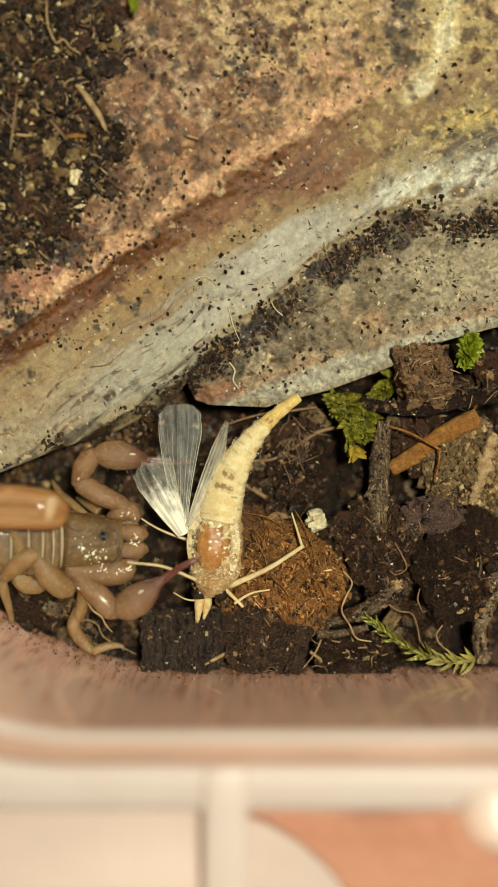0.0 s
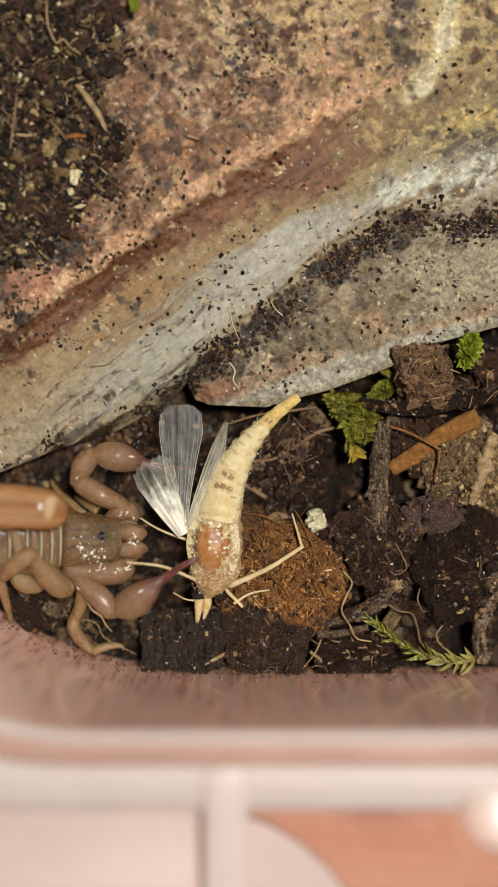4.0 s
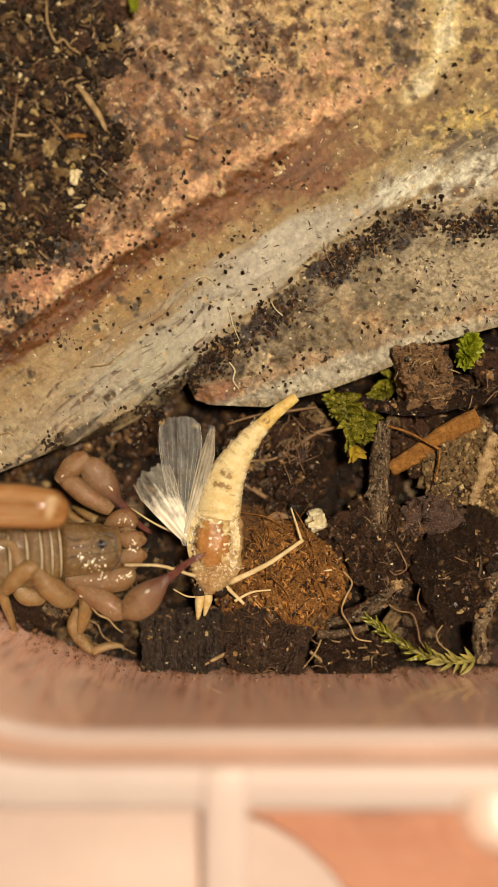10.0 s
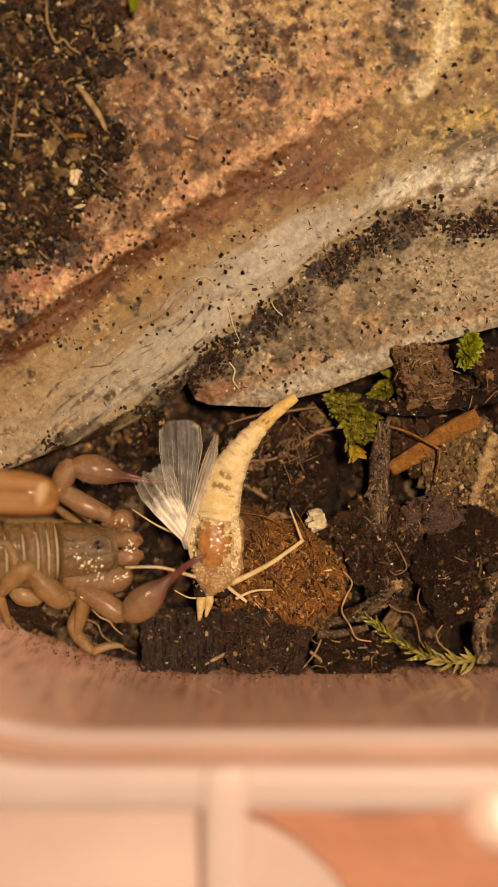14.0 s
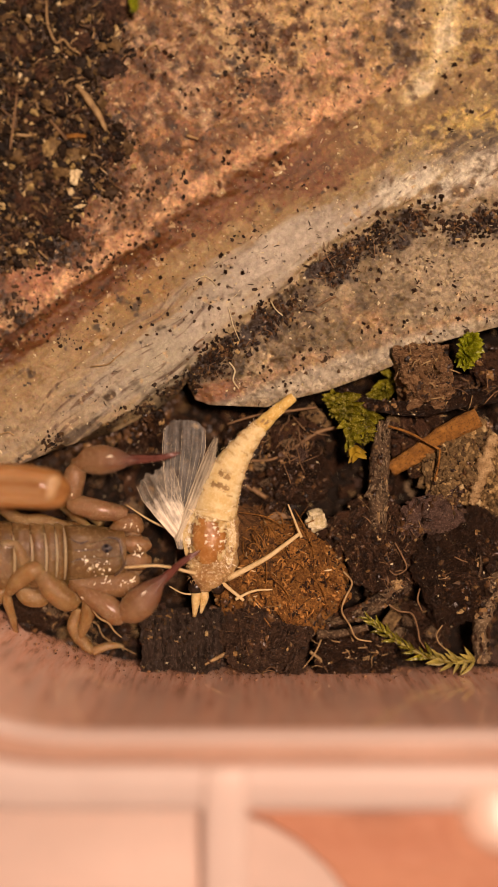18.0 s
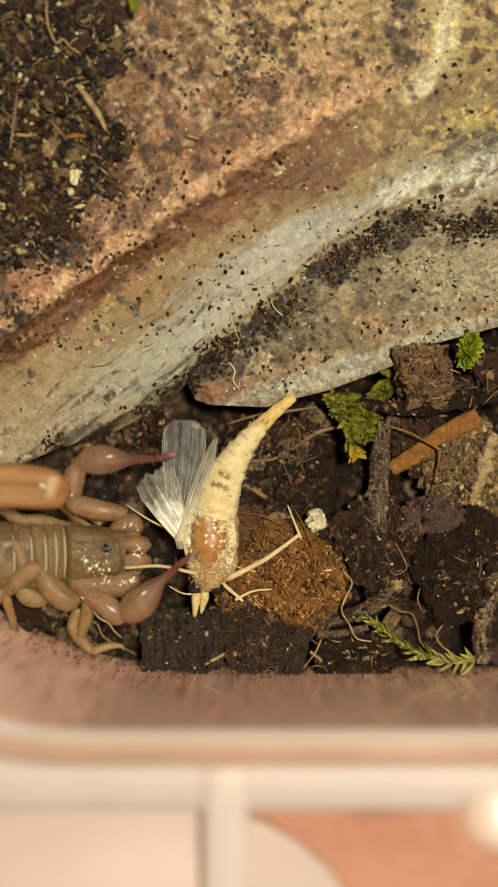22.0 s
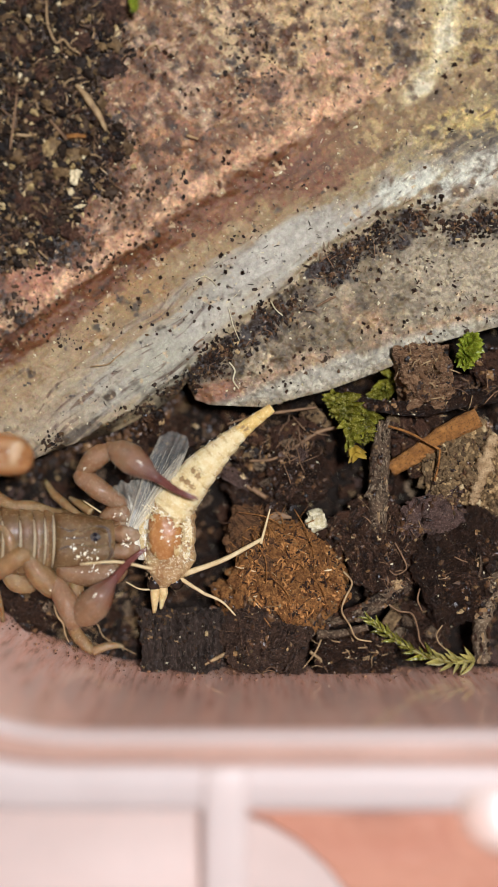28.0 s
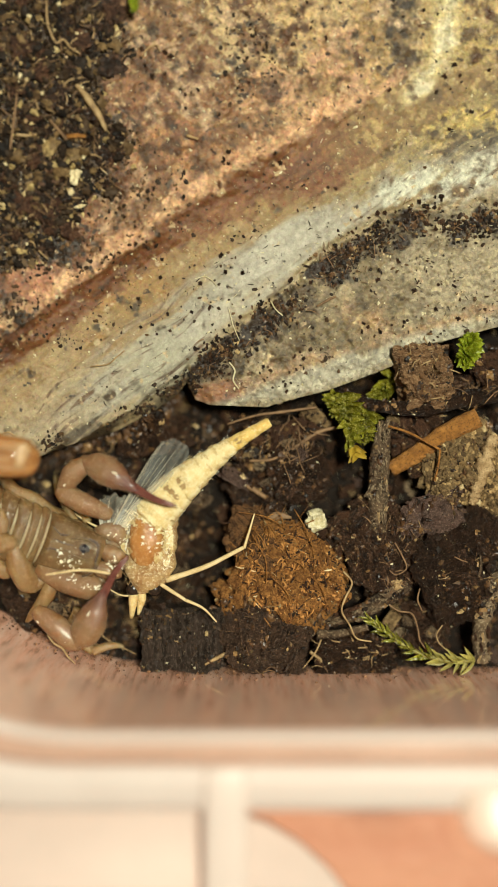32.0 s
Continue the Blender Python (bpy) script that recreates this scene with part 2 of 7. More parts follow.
def wing_matter(name, cover, root_cover, reach, colour=(0.66, 0.63, 0.55), streak=0.25):
    """A membrane streaked with scales, thicker with them near its root; reach in mm."""
    m, nt, b = nodes_of(name)
    link = nt.links.new
    tex = nt.nodes.new("ShaderNodeTexCoord")
    mp = add(nt, "ShaderNodeMapping", Scale=(0.22, 1.6, 1))
    n = add(nt, "ShaderNodeTexNoise", Scale=2100.0, Detail=6.0, Roughness=0.7)
    n2 = add(nt, "ShaderNodeTexNoise", Scale=650.0, Detail=5.0, Roughness=0.65)
    link(tex.outputs["Object"], mp.inputs[0]), link(mp.outputs[0], n.inputs["Vector"]), link(tex.outputs["Object"], n2.inputs["Vector"])
    r = nt.nodes.new("ShaderNodeMapRange")
    r.inputs[1].default_value, r.inputs[2].default_value = 0.30, 0.72
    r.inputs[3].default_value, r.inputs[4].default_value = cover - streak, cover + streak
    link(n.outputs["Fac"], r.inputs[0])
    sep = nt.nodes.new("ShaderNodeSeparateXYZ")
    link(tex.outputs["Object"], sep.inputs[0])
    jig = add(nt, "ShaderNodeMath")
    jig.operation = "MULTIPLY_ADD"
    jig.inputs[1].default_value = 0.007
    link(n2.outputs["Fac"], jig.inputs[0]), link(sep.outputs[0], jig.inputs[2])
    jig2 = add(nt, "ShaderNodeMath")
    jig2.operation = "MULTIPLY_ADD"
    jig2.inputs[1].default_value = -0.004
    link(n.outputs["Fac"], jig2.inputs[0]), link(jig.outputs[0], jig2.inputs[2])
    g = nt.nodes.new("ShaderNodeMapRange")
    g.inputs[1].default_value, g.inputs[2].default_value = reach * 0.00065 + 0.0005, reach * 0.00125 + 0.0005
    g.inputs[3].default_value, g.inputs[4].default_value = root_cover, 0.0
    link(jig2.outputs[0], g.inputs[0])
    s = add(nt, "ShaderNodeMath")
    s.operation, s.use_clamp = "ADD", True
    link(r.outputs[0], s.inputs[0]), link(g.outputs[0], s.inputs[1]), link(s.outputs[0], b.inputs["Alpha"])
    tint = nt.nodes.new("ShaderNodeMixRGB")
    tint.inputs[1].default_value = (*(c * 0.72 for c in colour), 1)
    tint.inputs[2].default_value = (*(min(0.95, c * 1.22) for c in colour), 1)
    link(s.outputs[0], tint.inputs[0]), link(tint.outputs[0], b.inputs["Base Color"])
    b.inputs["Roughness"].default_value = 0.32
    bp = add(nt, "ShaderNodeBump", Strength=0.5, Distance=0.0001)
    link(n.outputs["Fac"], bp.inputs["Height"]), link(bp.outputs[0], b.inputs["Normal"])
    return m


WING = wing_matter("wing_membrane", 0.25, 0.30, 3.5, (0.50, 0.50, 0.45), 0.18)
WING_WHITE = wing_matter("wing_scaled_base", 0.22, 0.80, 5.0, (0.70, 0.65, 0.52), 0.2)
WING_THICK = wing_matter("wing_folded", 0.42, 0.30, 5.0, (0.66, 0.59, 0.44), 0.2)


def plastic_matter(name, colour, clear, rough, dust_streaked=False):
    m, nt, b = nodes_of(name)
    link = nt.links.new
    b.inputs["Base Color"].default_value = (*colour, 1)
    b.inputs["Roughness"].default_value = rough
    n = add(nt, "ShaderNodeTexNoise", Scale=160.0, Detail=4.0)
    tex = nt.nodes.new("ShaderNodeTexCoord")
    link(tex.outputs["Object"], n.inputs["Vector"])
    mix = nt.nodes.new("ShaderNodeMixShader")
    tr = add(nt, "ShaderNodeBsdfTransparent")
    tl = add(nt, "ShaderNodeBsdfTranslucent", Color=(*colour, 1))
    m1 = nt.nodes.new("ShaderNodeMixShader")
    m1.inputs[0].default_value = 0.20 if dust_streaked else 0.34
    link(b.outputs[0], m1.inputs[1]), link(tl.outputs[0], m1.inputs[2])
    r = nt.nodes.new("ShaderNodeMapRange")
    r.inputs[3].default_value, r.inputs[4].default_value = clear - 0.12, clear + 0.12
    link(n.outputs["Fac"], r.inputs[0]), link(r.outputs[0], mix.inputs[0])
    link(m1.outputs[0], mix.inputs[1]), link(tr.outputs[0], mix.inputs[2])
    last = mix
    if dust_streaked:  # red-brown dust clings to the foot of the wall; upright streaks above paint in reflections; the wall mirrors the soil
        mp = add(nt, "ShaderNodeMapping", Scale=(1, 1, 0.10))
        n2 = add(nt, "ShaderNodeTexNoise", Scale=700.0, Detail=7.0, Roughness=0.7)
        n3 = add(nt, "ShaderNodeTexNoise", Scale=1300.0, Detail=4.0, Roughness=0.65)
        link(tex.outputs["Object"], mp.inputs[0]), link(mp.outputs[0], n2.inputs["Vector"]), link(mp.outputs[0], n3.inputs["Vector"])
        sep = nt.nodes.new("ShaderNodeSeparateXYZ")
        link(tex.outputs["Object"], sep.inputs[0])
        foot = nt.nodes.new("ShaderNodeMapRange")
        foot.inputs[1].default_value, foot.inputs[2].default_value = 0.0125, 0.0220
        foot.inputs[3].default_value, foot.inputs[4].default_value = 0.92, 0.16
        link(sep.outputs[2], foot.inputs[0])
        # upright colour streaks imitate the drawn-out reflection of the soil
        mirror_streak = add(nt, "ShaderNodeMath")
        mirror_streak.operation = "MULTIPLY_ADD"
        mirror_streak.inputs[1].default_value = 2.6
        mirror_streak.inputs[2].default_value = -1.20
        link(n2.outputs["Fac"], mirror_streak.inputs[0])
        mask = add(nt, "ShaderNodeMath")
        mask.operation, mask.use_clamp = "ADD", True
        link(foot.outputs[0], mask.inputs[0]), link(mirror_streak.outputs[0], mask.inputs[1])
        ramp = nt.nodes.new("ShaderNodeValToRGB")
        els = ramp.color_ramp.elements
        els[0].position, els[0].color = 0.36, (0.46, 0.24, 0.15, 1)
        els[1].position, els[1].color = 0.66, (0.98, 0.63, 0.48, 1)
        els.new(0.46).color = (0.82, 0.43, 0.30, 1)
        link(n3.outputs["Fac"], ramp.inputs[0])
        dust = add(nt, "ShaderNodeBsdfDiffuse")
        link(ramp.outputs[0], dust.inputs["Color"])
        dust_and_streaks = nt.nodes.new("ShaderNodeMixShader")
        link(mask.outputs[0], dust_and_streaks.inputs[0]), link(mix.outputs[0], dust_and_streaks.inputs[1]), link(dust.outputs[0], dust_and_streaks.inputs[2])
        shine = add(nt, "ShaderNodeBsdfGlossy", Roughness=0.10)
        grazing = add(nt, "ShaderNodeFresnel", IOR=1.45)
        last = nt.nodes.new("ShaderNodeMixShader")
        link(grazing.outputs[0], last.inputs[0]), link(dust_and_streaks.outputs[0], last.inputs[1]), link(shine.outputs[0], last.inputs[2])
    link(last.outputs[0], nt.nodes["Material Output"].inputs["Surface"])
    return m


PLASTIC = plastic_matter("tub_plastic", (0.97, 0.71, 0.58), 0.13, 0.12, True)
PLASTIC_RIM = plastic_matter("rim_plastic", (0.93, 0.80, 0.73), 0.08, 0.45)
PLASTIC_FLAP = plastic_matter("flap_plastic", (0.93, 0.76, 0.67), 0.14, 0.65)
PLASTIC_CLEAR = plastic_matter("glint_plate_plastic", (0.92, 0.74, 0.62), 0.40, 0.24)
PLASTIC_THIN = plastic_matter("groove_plastic", (0.95, 0.67, 0.53), 0.42, 0.35)


def rock_matter():
    m, nt, b = nodes_of("banded_rock")
    link = nt.links.new
    at = nt.nodes.new("ShaderNodeAttribute")
    at.attribute_name = "tone"
    tex = nt.nodes.new("ShaderNodeTexCoord")
    n1 = add(nt, "ShaderNodeTexNoise", Scale=1300.0, Detail=8.0, Roughness=0.72)
    n2 = add(nt, "ShaderNodeTexNoise", Scale=3300.0, Detail=6.0, Roughness=0.7)
    n3 = add(nt, "ShaderNodeTexNoise", Scale=2300.0, Detail=5.0, Roughness=0.75, Distortion=0.6)
    for n in (n1, n2, n3):
        link(tex.outputs["Object"], n.inputs["Vector"])
    r = nt.nodes.new("ShaderNodeMapRange")
    r.inputs[1].default_value, r.inputs[2].default_value = 0.32, 0.70
    r.inputs[3].default_value, r.inputs[4].default_value = 0.30, 1.80
    link(n1.outputs["Fac"], r.inputs[0])
    hsv = nt.nodes.new("ShaderNodeHueSaturation")
    calm = add(nt, "ShaderNodeMath")
    calm.operation = "MULTIPLY_ADD"
    calm.inputs[1].default_value, calm.inputs[2].default_value = 0.60, 0.22
    link(at.outputs["Alpha"], calm.inputs[0])
    level = nt.nodes.new("ShaderNodeMix")
    level.inputs["A"].default_value = 1.0
    link(calm.outputs[0], level.inputs["Factor"]), link(r.outputs[0], level.inputs["B"])
    link(at.outputs["Color"], hsv.inputs["Color"]), link(level.outputs["Result"], hsv.inputs["Value"])
    warm = nt.nodes.new("ShaderNodeMapRange")
    warm.inputs[1].default_value, warm.inputs[2].default_value = 0.35, 0.65
    warm.inputs[3].default_value, warm.inputs[4].default_value = 0.48, 0.52
    link(n2.outputs["Fac"], warm.inputs[0]), link(warm.outputs[0], hsv.inputs["Hue"])
    # grains of grit: small dark spots and pale crystals
    dark = nt.nodes.new("ShaderNodeValToRGB")
    dark.color_ramp.elements[0].position, dark.color_ramp.elements[1].position = 0.70, 0.76
    link(n3.outputs["Fac"], dark.inputs[0])
    mix = nt.nodes.new("ShaderNodeMixRGB")
    mix.inputs[2].default_value = (0.05, 0.032, 0.02, 1)
    cells = add(nt, "ShaderNodeTexVoronoi", Scale=2900.0)
    bend = add(nt, "ShaderNodeVectorMath")
    bend.operation = "MULTIPLY_ADD"
    bend.inputs[1].default_value = (0.0009, 0.0009, 0.0009)
    link(n2.outputs["Color"], bend.inputs[0]), link(tex.outputs["Object"], bend.inputs[2]), link(bend.outputs[0], cells.inputs["Vector"])
    bits = nt.nodes.new("ShaderNodeSeparateColor")
    link(cells.outputs["Color"], bits.inputs[0])
    ramp = nt.nodes.new("ShaderNodeValToRGB")
    els = ramp.color_ramp.elements
    els[0].position, els[0].color = 0.0, (0.42, 0.37, 0.33, 1)
    els[1].position, els[1].color = 1.0, (1.75, 1.70, 1.55, 1)
    els.new(0.25).color = (0.72, 0.66, 0.60, 1)
    els.new(0.70).color = (1.10, 1.06, 1.0, 1)
    link(bits.outputs[0], ramp.inputs[0])
    mosaic = nt.nodes.new("ShaderNodeMixRGB")
    mosaic.blend_type = "MULTIPLY"
    half = add(nt, "ShaderNodeMath")
    half.operation = "MULTIPLY"
    half.inputs[1].default_value = 0.62
    link(at.outputs["Alpha"], half.inputs[0]), link(half.outputs[0], mosaic.inputs[0]), link(hsv.outputs[0], mosaic.inputs[1]), link(ramp.outputs[0], mosaic.inputs[2])
    link(dark.outputs[0], mix.inputs[0]), link(mosaic.outputs[0], mix.inputs[1])
    pale = nt.nodes.new("ShaderNodeValToRGB")
    pale.color_ramp.elements[0].position, pale.color_ramp.elements[1].position = 0.655, 0.72
    link(n2.outputs["Fac"], pale.inputs[0])
    mix2 = nt.nodes.new("ShaderNodeMixRGB")
    mix2.inputs[2].default_value = (0.62, 0.52, 0.36, 1)
    link(pale.outputs[0], mix2.inputs[0]), link(mix.outputs[0], mix2.inputs[1])
    link(mix2.outputs[0], b.inputs["Base Color"])
    rr = nt.nodes.new("ShaderNodeMapRange")
    rr.inputs[3].default_value, rr.inputs[4].default_value = 0.12, 0.58
    link(n2.outputs["Fac"], rr.inputs[0]), link(rr.outputs[0], b.inputs["Roughness"])
    b.inputs["Specular IOR Level"].default_value = 0.6
    s = add(nt, "ShaderNodeMath")
    s.operation = "ADD"
    link(n1.outputs["Fac"], s.inputs[0]), link(n2.outputs["Fac"], s.inputs[1])
    bp = add(nt, "ShaderNodeBump", Strength=0.6, Distance=0.00022)
    link(s.outputs[0], bp.inputs["Height"]), link(bp.outputs[0], b.inputs["Normal"])
    return m


ROCK = rock_matter()


# ---- mesh helpers ----
def part(name, bm, material, parent=None, label="", smooth=True):
    me = bpy.data.meshes.new(name)
    bm.to_mesh(me)
    bm.free()
    for p in me.polygons:
        p.use_smooth = smooth
    me.materials.append(material)
    ob = new(name, me)
    ob.parent = parent
    return tagged(ob, label=label)


def thing(name, label, category, group="", kind="", at=None):
    ob = new(name)
    ob.empty_display_size = 0.001
    if at is not None:
        ob.matrix_world = at if isinstance(at, Matrix) else Matrix.Translation(at)
    return tagged(ob, label, category, group, kind)


def curve_points(pts, n):
    """n points on a smooth curve through pts."""
    pts = [Vector(p) for p in pts]
    if len(pts) == 2:
        return [pts[0].lerp(pts[1], i / (n - 1)) for i in range(n)]
    ext = [2 * pts[0] - pts[1]] + pts + [2 * pts[-1] - pts[-2]]
    out = []
    for i in range(n):
        x = i / (n - 1) * (len(pts) - 1)
        k = min(int(x), len(pts) - 2)
        t = x - k
        a, b, c, d = ext[k:k + 4]
        out.append(0.5 * (2 * b + (c - a) * t + (2 * a - 5 * b + 4 * c - d) * t * t + (3 * b - a - 3 * c + d) * t ** 3))
    return out


def tube(bm, pts, wide, high=None, n=12, ring=10, wobble=0.0, seed=0.0):
    """A closed tube along pts (metres); wide and high: half widths in metres from end to end."""
    path = curve_points(pts, n)
    high = high or wide
    xs = np.linspace(0, 1, n)
    w = np.interp(xs, np.linspace(0, 1, len(wide)), wide)
    h = np.interp(xs, np.linspace(0, 1, len(high)), high)
    rings = []
    for i, p in enumerate(path):
        t = (path[min(i + 1, n - 1)] - path[max(i - 1, 0)]).normalized()
        ref = Vector((0, 0, 1)) if abs(t.z) < 0.95 else Vector((0, 1, 0))
        side = t.cross(ref).normalized()
        up = side.cross(t)
        row = []
        for j in range(ring):
            a = 2 * math.pi * j / ring
            f = 1 + (wobble * noise.noise(Vector((i * 0.55, math.cos(a) * 1.3 + seed, math.sin(a) * 1.3))) if wobble else 0)
            row.append(bm.verts.new(p + side * (math.cos(a) * w[i] * f) + up * (math.sin(a) * h[i] * f)))
        rings.append(row)
    for r0, r1 in zip(rings, rings[1:]):
        for j in range(ring):
            bm.faces.new((r0[j], r0[(j + 1) % ring], r1[(j + 1) % ring], r1[j]))
    bm.faces.new(rings[0][::-1])
    bm.faces.new(rings[-1])
    return bm


def mm(*vals):
    return [v / 1000 for v in vals]


def pods(pts, wide, high=None, n=14, ring=14, wobble=0.0, seed=0.0):
    return tube(bmesh.new(), pts, mm(*wide), mm(*high) if high else None, n, ring, wobble, seed)


def lump(size, rough, seed, sub=3, cut=0.0, grain=0.0):
    """A broken lump of half sizes in mm."""
    bm = bmesh.new()
    bmesh.ops.create_icosphere(bm, subdivisions=sub, radius=1)
    off = Vector((seed * 3.7, seed * 1.3, -seed * 2.1))
    for v in bm.verts:
        p = v.co.normalized()
        if cut:
            q = Vector([math.copysign(abs(c) ** (1 - cut), c) for c in p])
            p = q / max(abs(c) for c in q) * (0.75 + 0.25 * q.length / 1.74) if cut > 0.5 else q
        f = 1 + rough * noise.noise(p * 1.6 + off) + rough * 0.6 * noise.noise(p * 4.1 + off) + grain * noise.noise(p * 11 + off) + grain * 0.8 * noise.noise(p * 23 + off)
        v.co = Vector((p.x * size[0], p.y * size[1], p.z * size[2])) * f / 1000
    return bm


# ---- the tub and the table ----
def ring_line(grow, corner, n_corner=26):
    """Rounded rectangle of the tub in plan units, grown outwards."""
    u0, u1, v0, v1 = -296 - grow, 1900 + grow, -420 - grow, 1188 + grow
    pts = []
    for cu, cv, a0 in ((u0 + corner, v1 - corner, 90), (u0 + corner, v0 + corner, 180), (u1 - corner, v0 + corner, 270), (u1 - corner, v1 - corner, 0)):
        for i in range(n_corner):
            a = radians(a0 + 90 * i / (n_corner - 1))
            pts.append((cu + corner * math.cos(a), cv + corner * math.sin(a)))
    return pts


def plan(u, v, h):
    return Vector(((u - 440) * UNIT, (784 - v) * UNIT, h / 1000))


def loft(rows, closed_bottom=False):
    bm = bmesh.new()
    rings = [[bm.verts.new(plan(u, v, h)) for u, v in ring_line(g, c)] for g, h, c in rows]
    for r0, r1 in zip(rings, rings[1:]):
        for j in range(len(r0)):
            bm.faces.new((r0[j], r0[(j + 1) % len(r0)], r1[(j + 1) % len(r0)], r1[j]))
    if closed_bottom:
        bm.faces.new(rings[0])
    bmesh.ops.recalc_face_normals(bm, faces=bm.faces)
    if closed_bottom:
        bmesh.ops.reverse_faces(bm, faces=bm.faces)
    return bm


tub = thing("plastic_tub", "translucent pinkish plastic tub with a wide stepped rim", "tub", at=plan(440, 784, -14))
inv_tub = Matrix.Translation((0, 0, 0.014))


def tub_part(name, bm, mat, label=""):
    bm.transform(inv_tub)
    return part(name, bm, mat, tub, label)


wall_rows = [(-30, -13, 600), (-12, -12, 620), (0, -1, 646), (3, 6, 600), (7, 13, 560), (9, 16.5, 520)]
tub_part("wall", loft(wall_rows, True), PLASTIC, "clear inner wall with red-brown dust and painted-in streaks of soil reflection")
tub_part("inner_rim", loft([(9, 16.5, 520), (10, 17.3, 520), (17, 17.6, 522), (22, 17.5, 523), (25, 16.9, 524)]), PLASTIC_RIM, "pale milky inner edge of the rim")
tub_part("groove", loft([(25, 16.9, 524), (28, 15.7, 525), (42, 15.4, 528), (54, 15.5, 530), (58, 16.7, 532)]), PLASTIC_THIN, "thin clear groove that shows the red table")
tub_part("rim", loft([(58, 16.7, 532), (63, 17.2, 534), (80, 17.3, 540), (112, 17.0, 545), (124, 16.7, 548), (131, 15.8, 550), (134, 14.2, 550), (134, 11.0, 550)]), PLASTIC_RIM, "wide pale milky outer rim")

# the closing flap that hangs on the rim: a rounded tab with an upright rib
bm = bmesh.new()
flap = [(-500, 1321), (300, 1321), (420, 1332), (470, 1350), (515, 1378), (555, 1415), (590, 1460), (620, 1560), (-500, 1560)]
top = [bm.verts.new(plan(u, v, 15.2 - (v - 1314) * 0.006)) for u, v in flap]
low = [bm.verts.new(plan(u, v, 13.9 - (v - 1314) * 0.006)) for u, v in flap]
bm.faces.new(top), bm.faces.new(low[::-1])
for i in range(len(flap)):
    j = (i + 1) % len(flap)
    bm.faces.new((top[i], low[i], low[j], top[j]))
tub_part("clip_flap", bm, PLASTIC_FLAP, "milky closing flap of the tub")
bm = bmesh.new()
tube(bm, [plan(406, 1246, 17.1), plan(406, 1300, 17.1), plan(404, 1560, 14.6)], mm(1.6, 1.6, 1.7), mm(0.35, 0.35, 0.35), 10, 12)
tub_part("clip_rib", bm, PLASTIC_RIM, "upright pale rib on the rim")

# an added plate of smooth clear plastic, tilted to mirror the lamp into the camera
bm = bmesh.new()
grid = []
perch = spot(902, 1440, 17.9)
facing = ((Vector((0, 0, 0.09)) - perch).normalized() + (Vector((0.06, 0.035, 0.26)) - perch).normalized()).normalized()
for i in range(13):
    row = []
    for j in range(13):
        x, y = i / 6 - 1, j / 6 - 1
        x, y = x * math.sqrt(1 - y * y / 2) * 0.0034, y * math.sqrt(1 - x * x / 2) * 0.0026
        tilt_up = -(x * facing.x + y * facing.y) / facing.z - 0.5 * (x * x + y * y) / 0.024
        row.append(bm.verts.new(perch + Vector((x, y, tilt_up))))
    grid.append(row)
skirt = [[bm.verts.new(vv.co - Vector((0, 0, 0.002))) for vv in row] for row in (grid[0], grid[-1], [r[0] for r in grid], [r[-1] for r in grid])]
for r0, r1 in list(zip(grid, grid[1:])) + [(grid[0], skirt[0]), (grid[-1], skirt[1]), ([r[0] for r in grid], skirt[2]), ([r[-1] for r in grid], skirt[3])]:
    for j in range(12):
        bm.faces.new((r0[j], r1[j], r1[j + 1], r0[j + 1]))
bmesh.ops.recalc_face_normals(bm, faces=bm.faces)
tub_part("glint_plate", bm, PLASTIC_CLEAR, "added glossy plate that gives the rim its lamp highlight")

bm = bmesh.new()
bmesh.ops.create_grid(bm, x_segments=2, y_segments=2, size=0.16)
bm.transform(Matrix.Translation((0.02, 0, -0.0145)))
table = part("table_top", bm, TABLE)
tagged(table, "smooth terracotta red table top under the tub", "table", kind="structure")


# ---- smooth random fields over the plan ----
def field(U, V, size, octaves=4, seed=0):
    """Fractal noise, about -1 to 1, with patches of about size units."""
    total, amp, norm = np.zeros_like(U), 1.0, 0.0
    for o in range(octaves):
        g = np.random.RandomState(seed * 31 + o).rand(256, 256) * 2 - 1
        ca, sa = math.cos(0.6 + 1.1 * o + seed), math.sin(0.6 + 1.1 * o + seed)
        x, y = (U * ca - V * sa) / size * 2 ** o + 37.3, (U * sa + V * ca) / size * 2 ** o + 91.7
        xi, yi = np.floor(x).astype(int), np.floor(y).astype(int)
        fx, fy = x - xi, y - yi
        fx, fy = fx * fx * (3 - 2 * fx), fy * fy * (3 - 2 * fy)
        a, b = g[xi % 256, yi % 256], g[(xi + 1) % 256, yi % 256]
        c, d = g[xi % 256, (yi + 1) % 256], g[(xi + 1) % 256, (yi + 1) % 256]
        total += amp * ((a * (1 - fx) + b * fx) * (1 - fy) + (c * (1 - fx) + d * fx) * fy)
        norm += amp
        amp *= 0.55
    return total / norm * 1.7


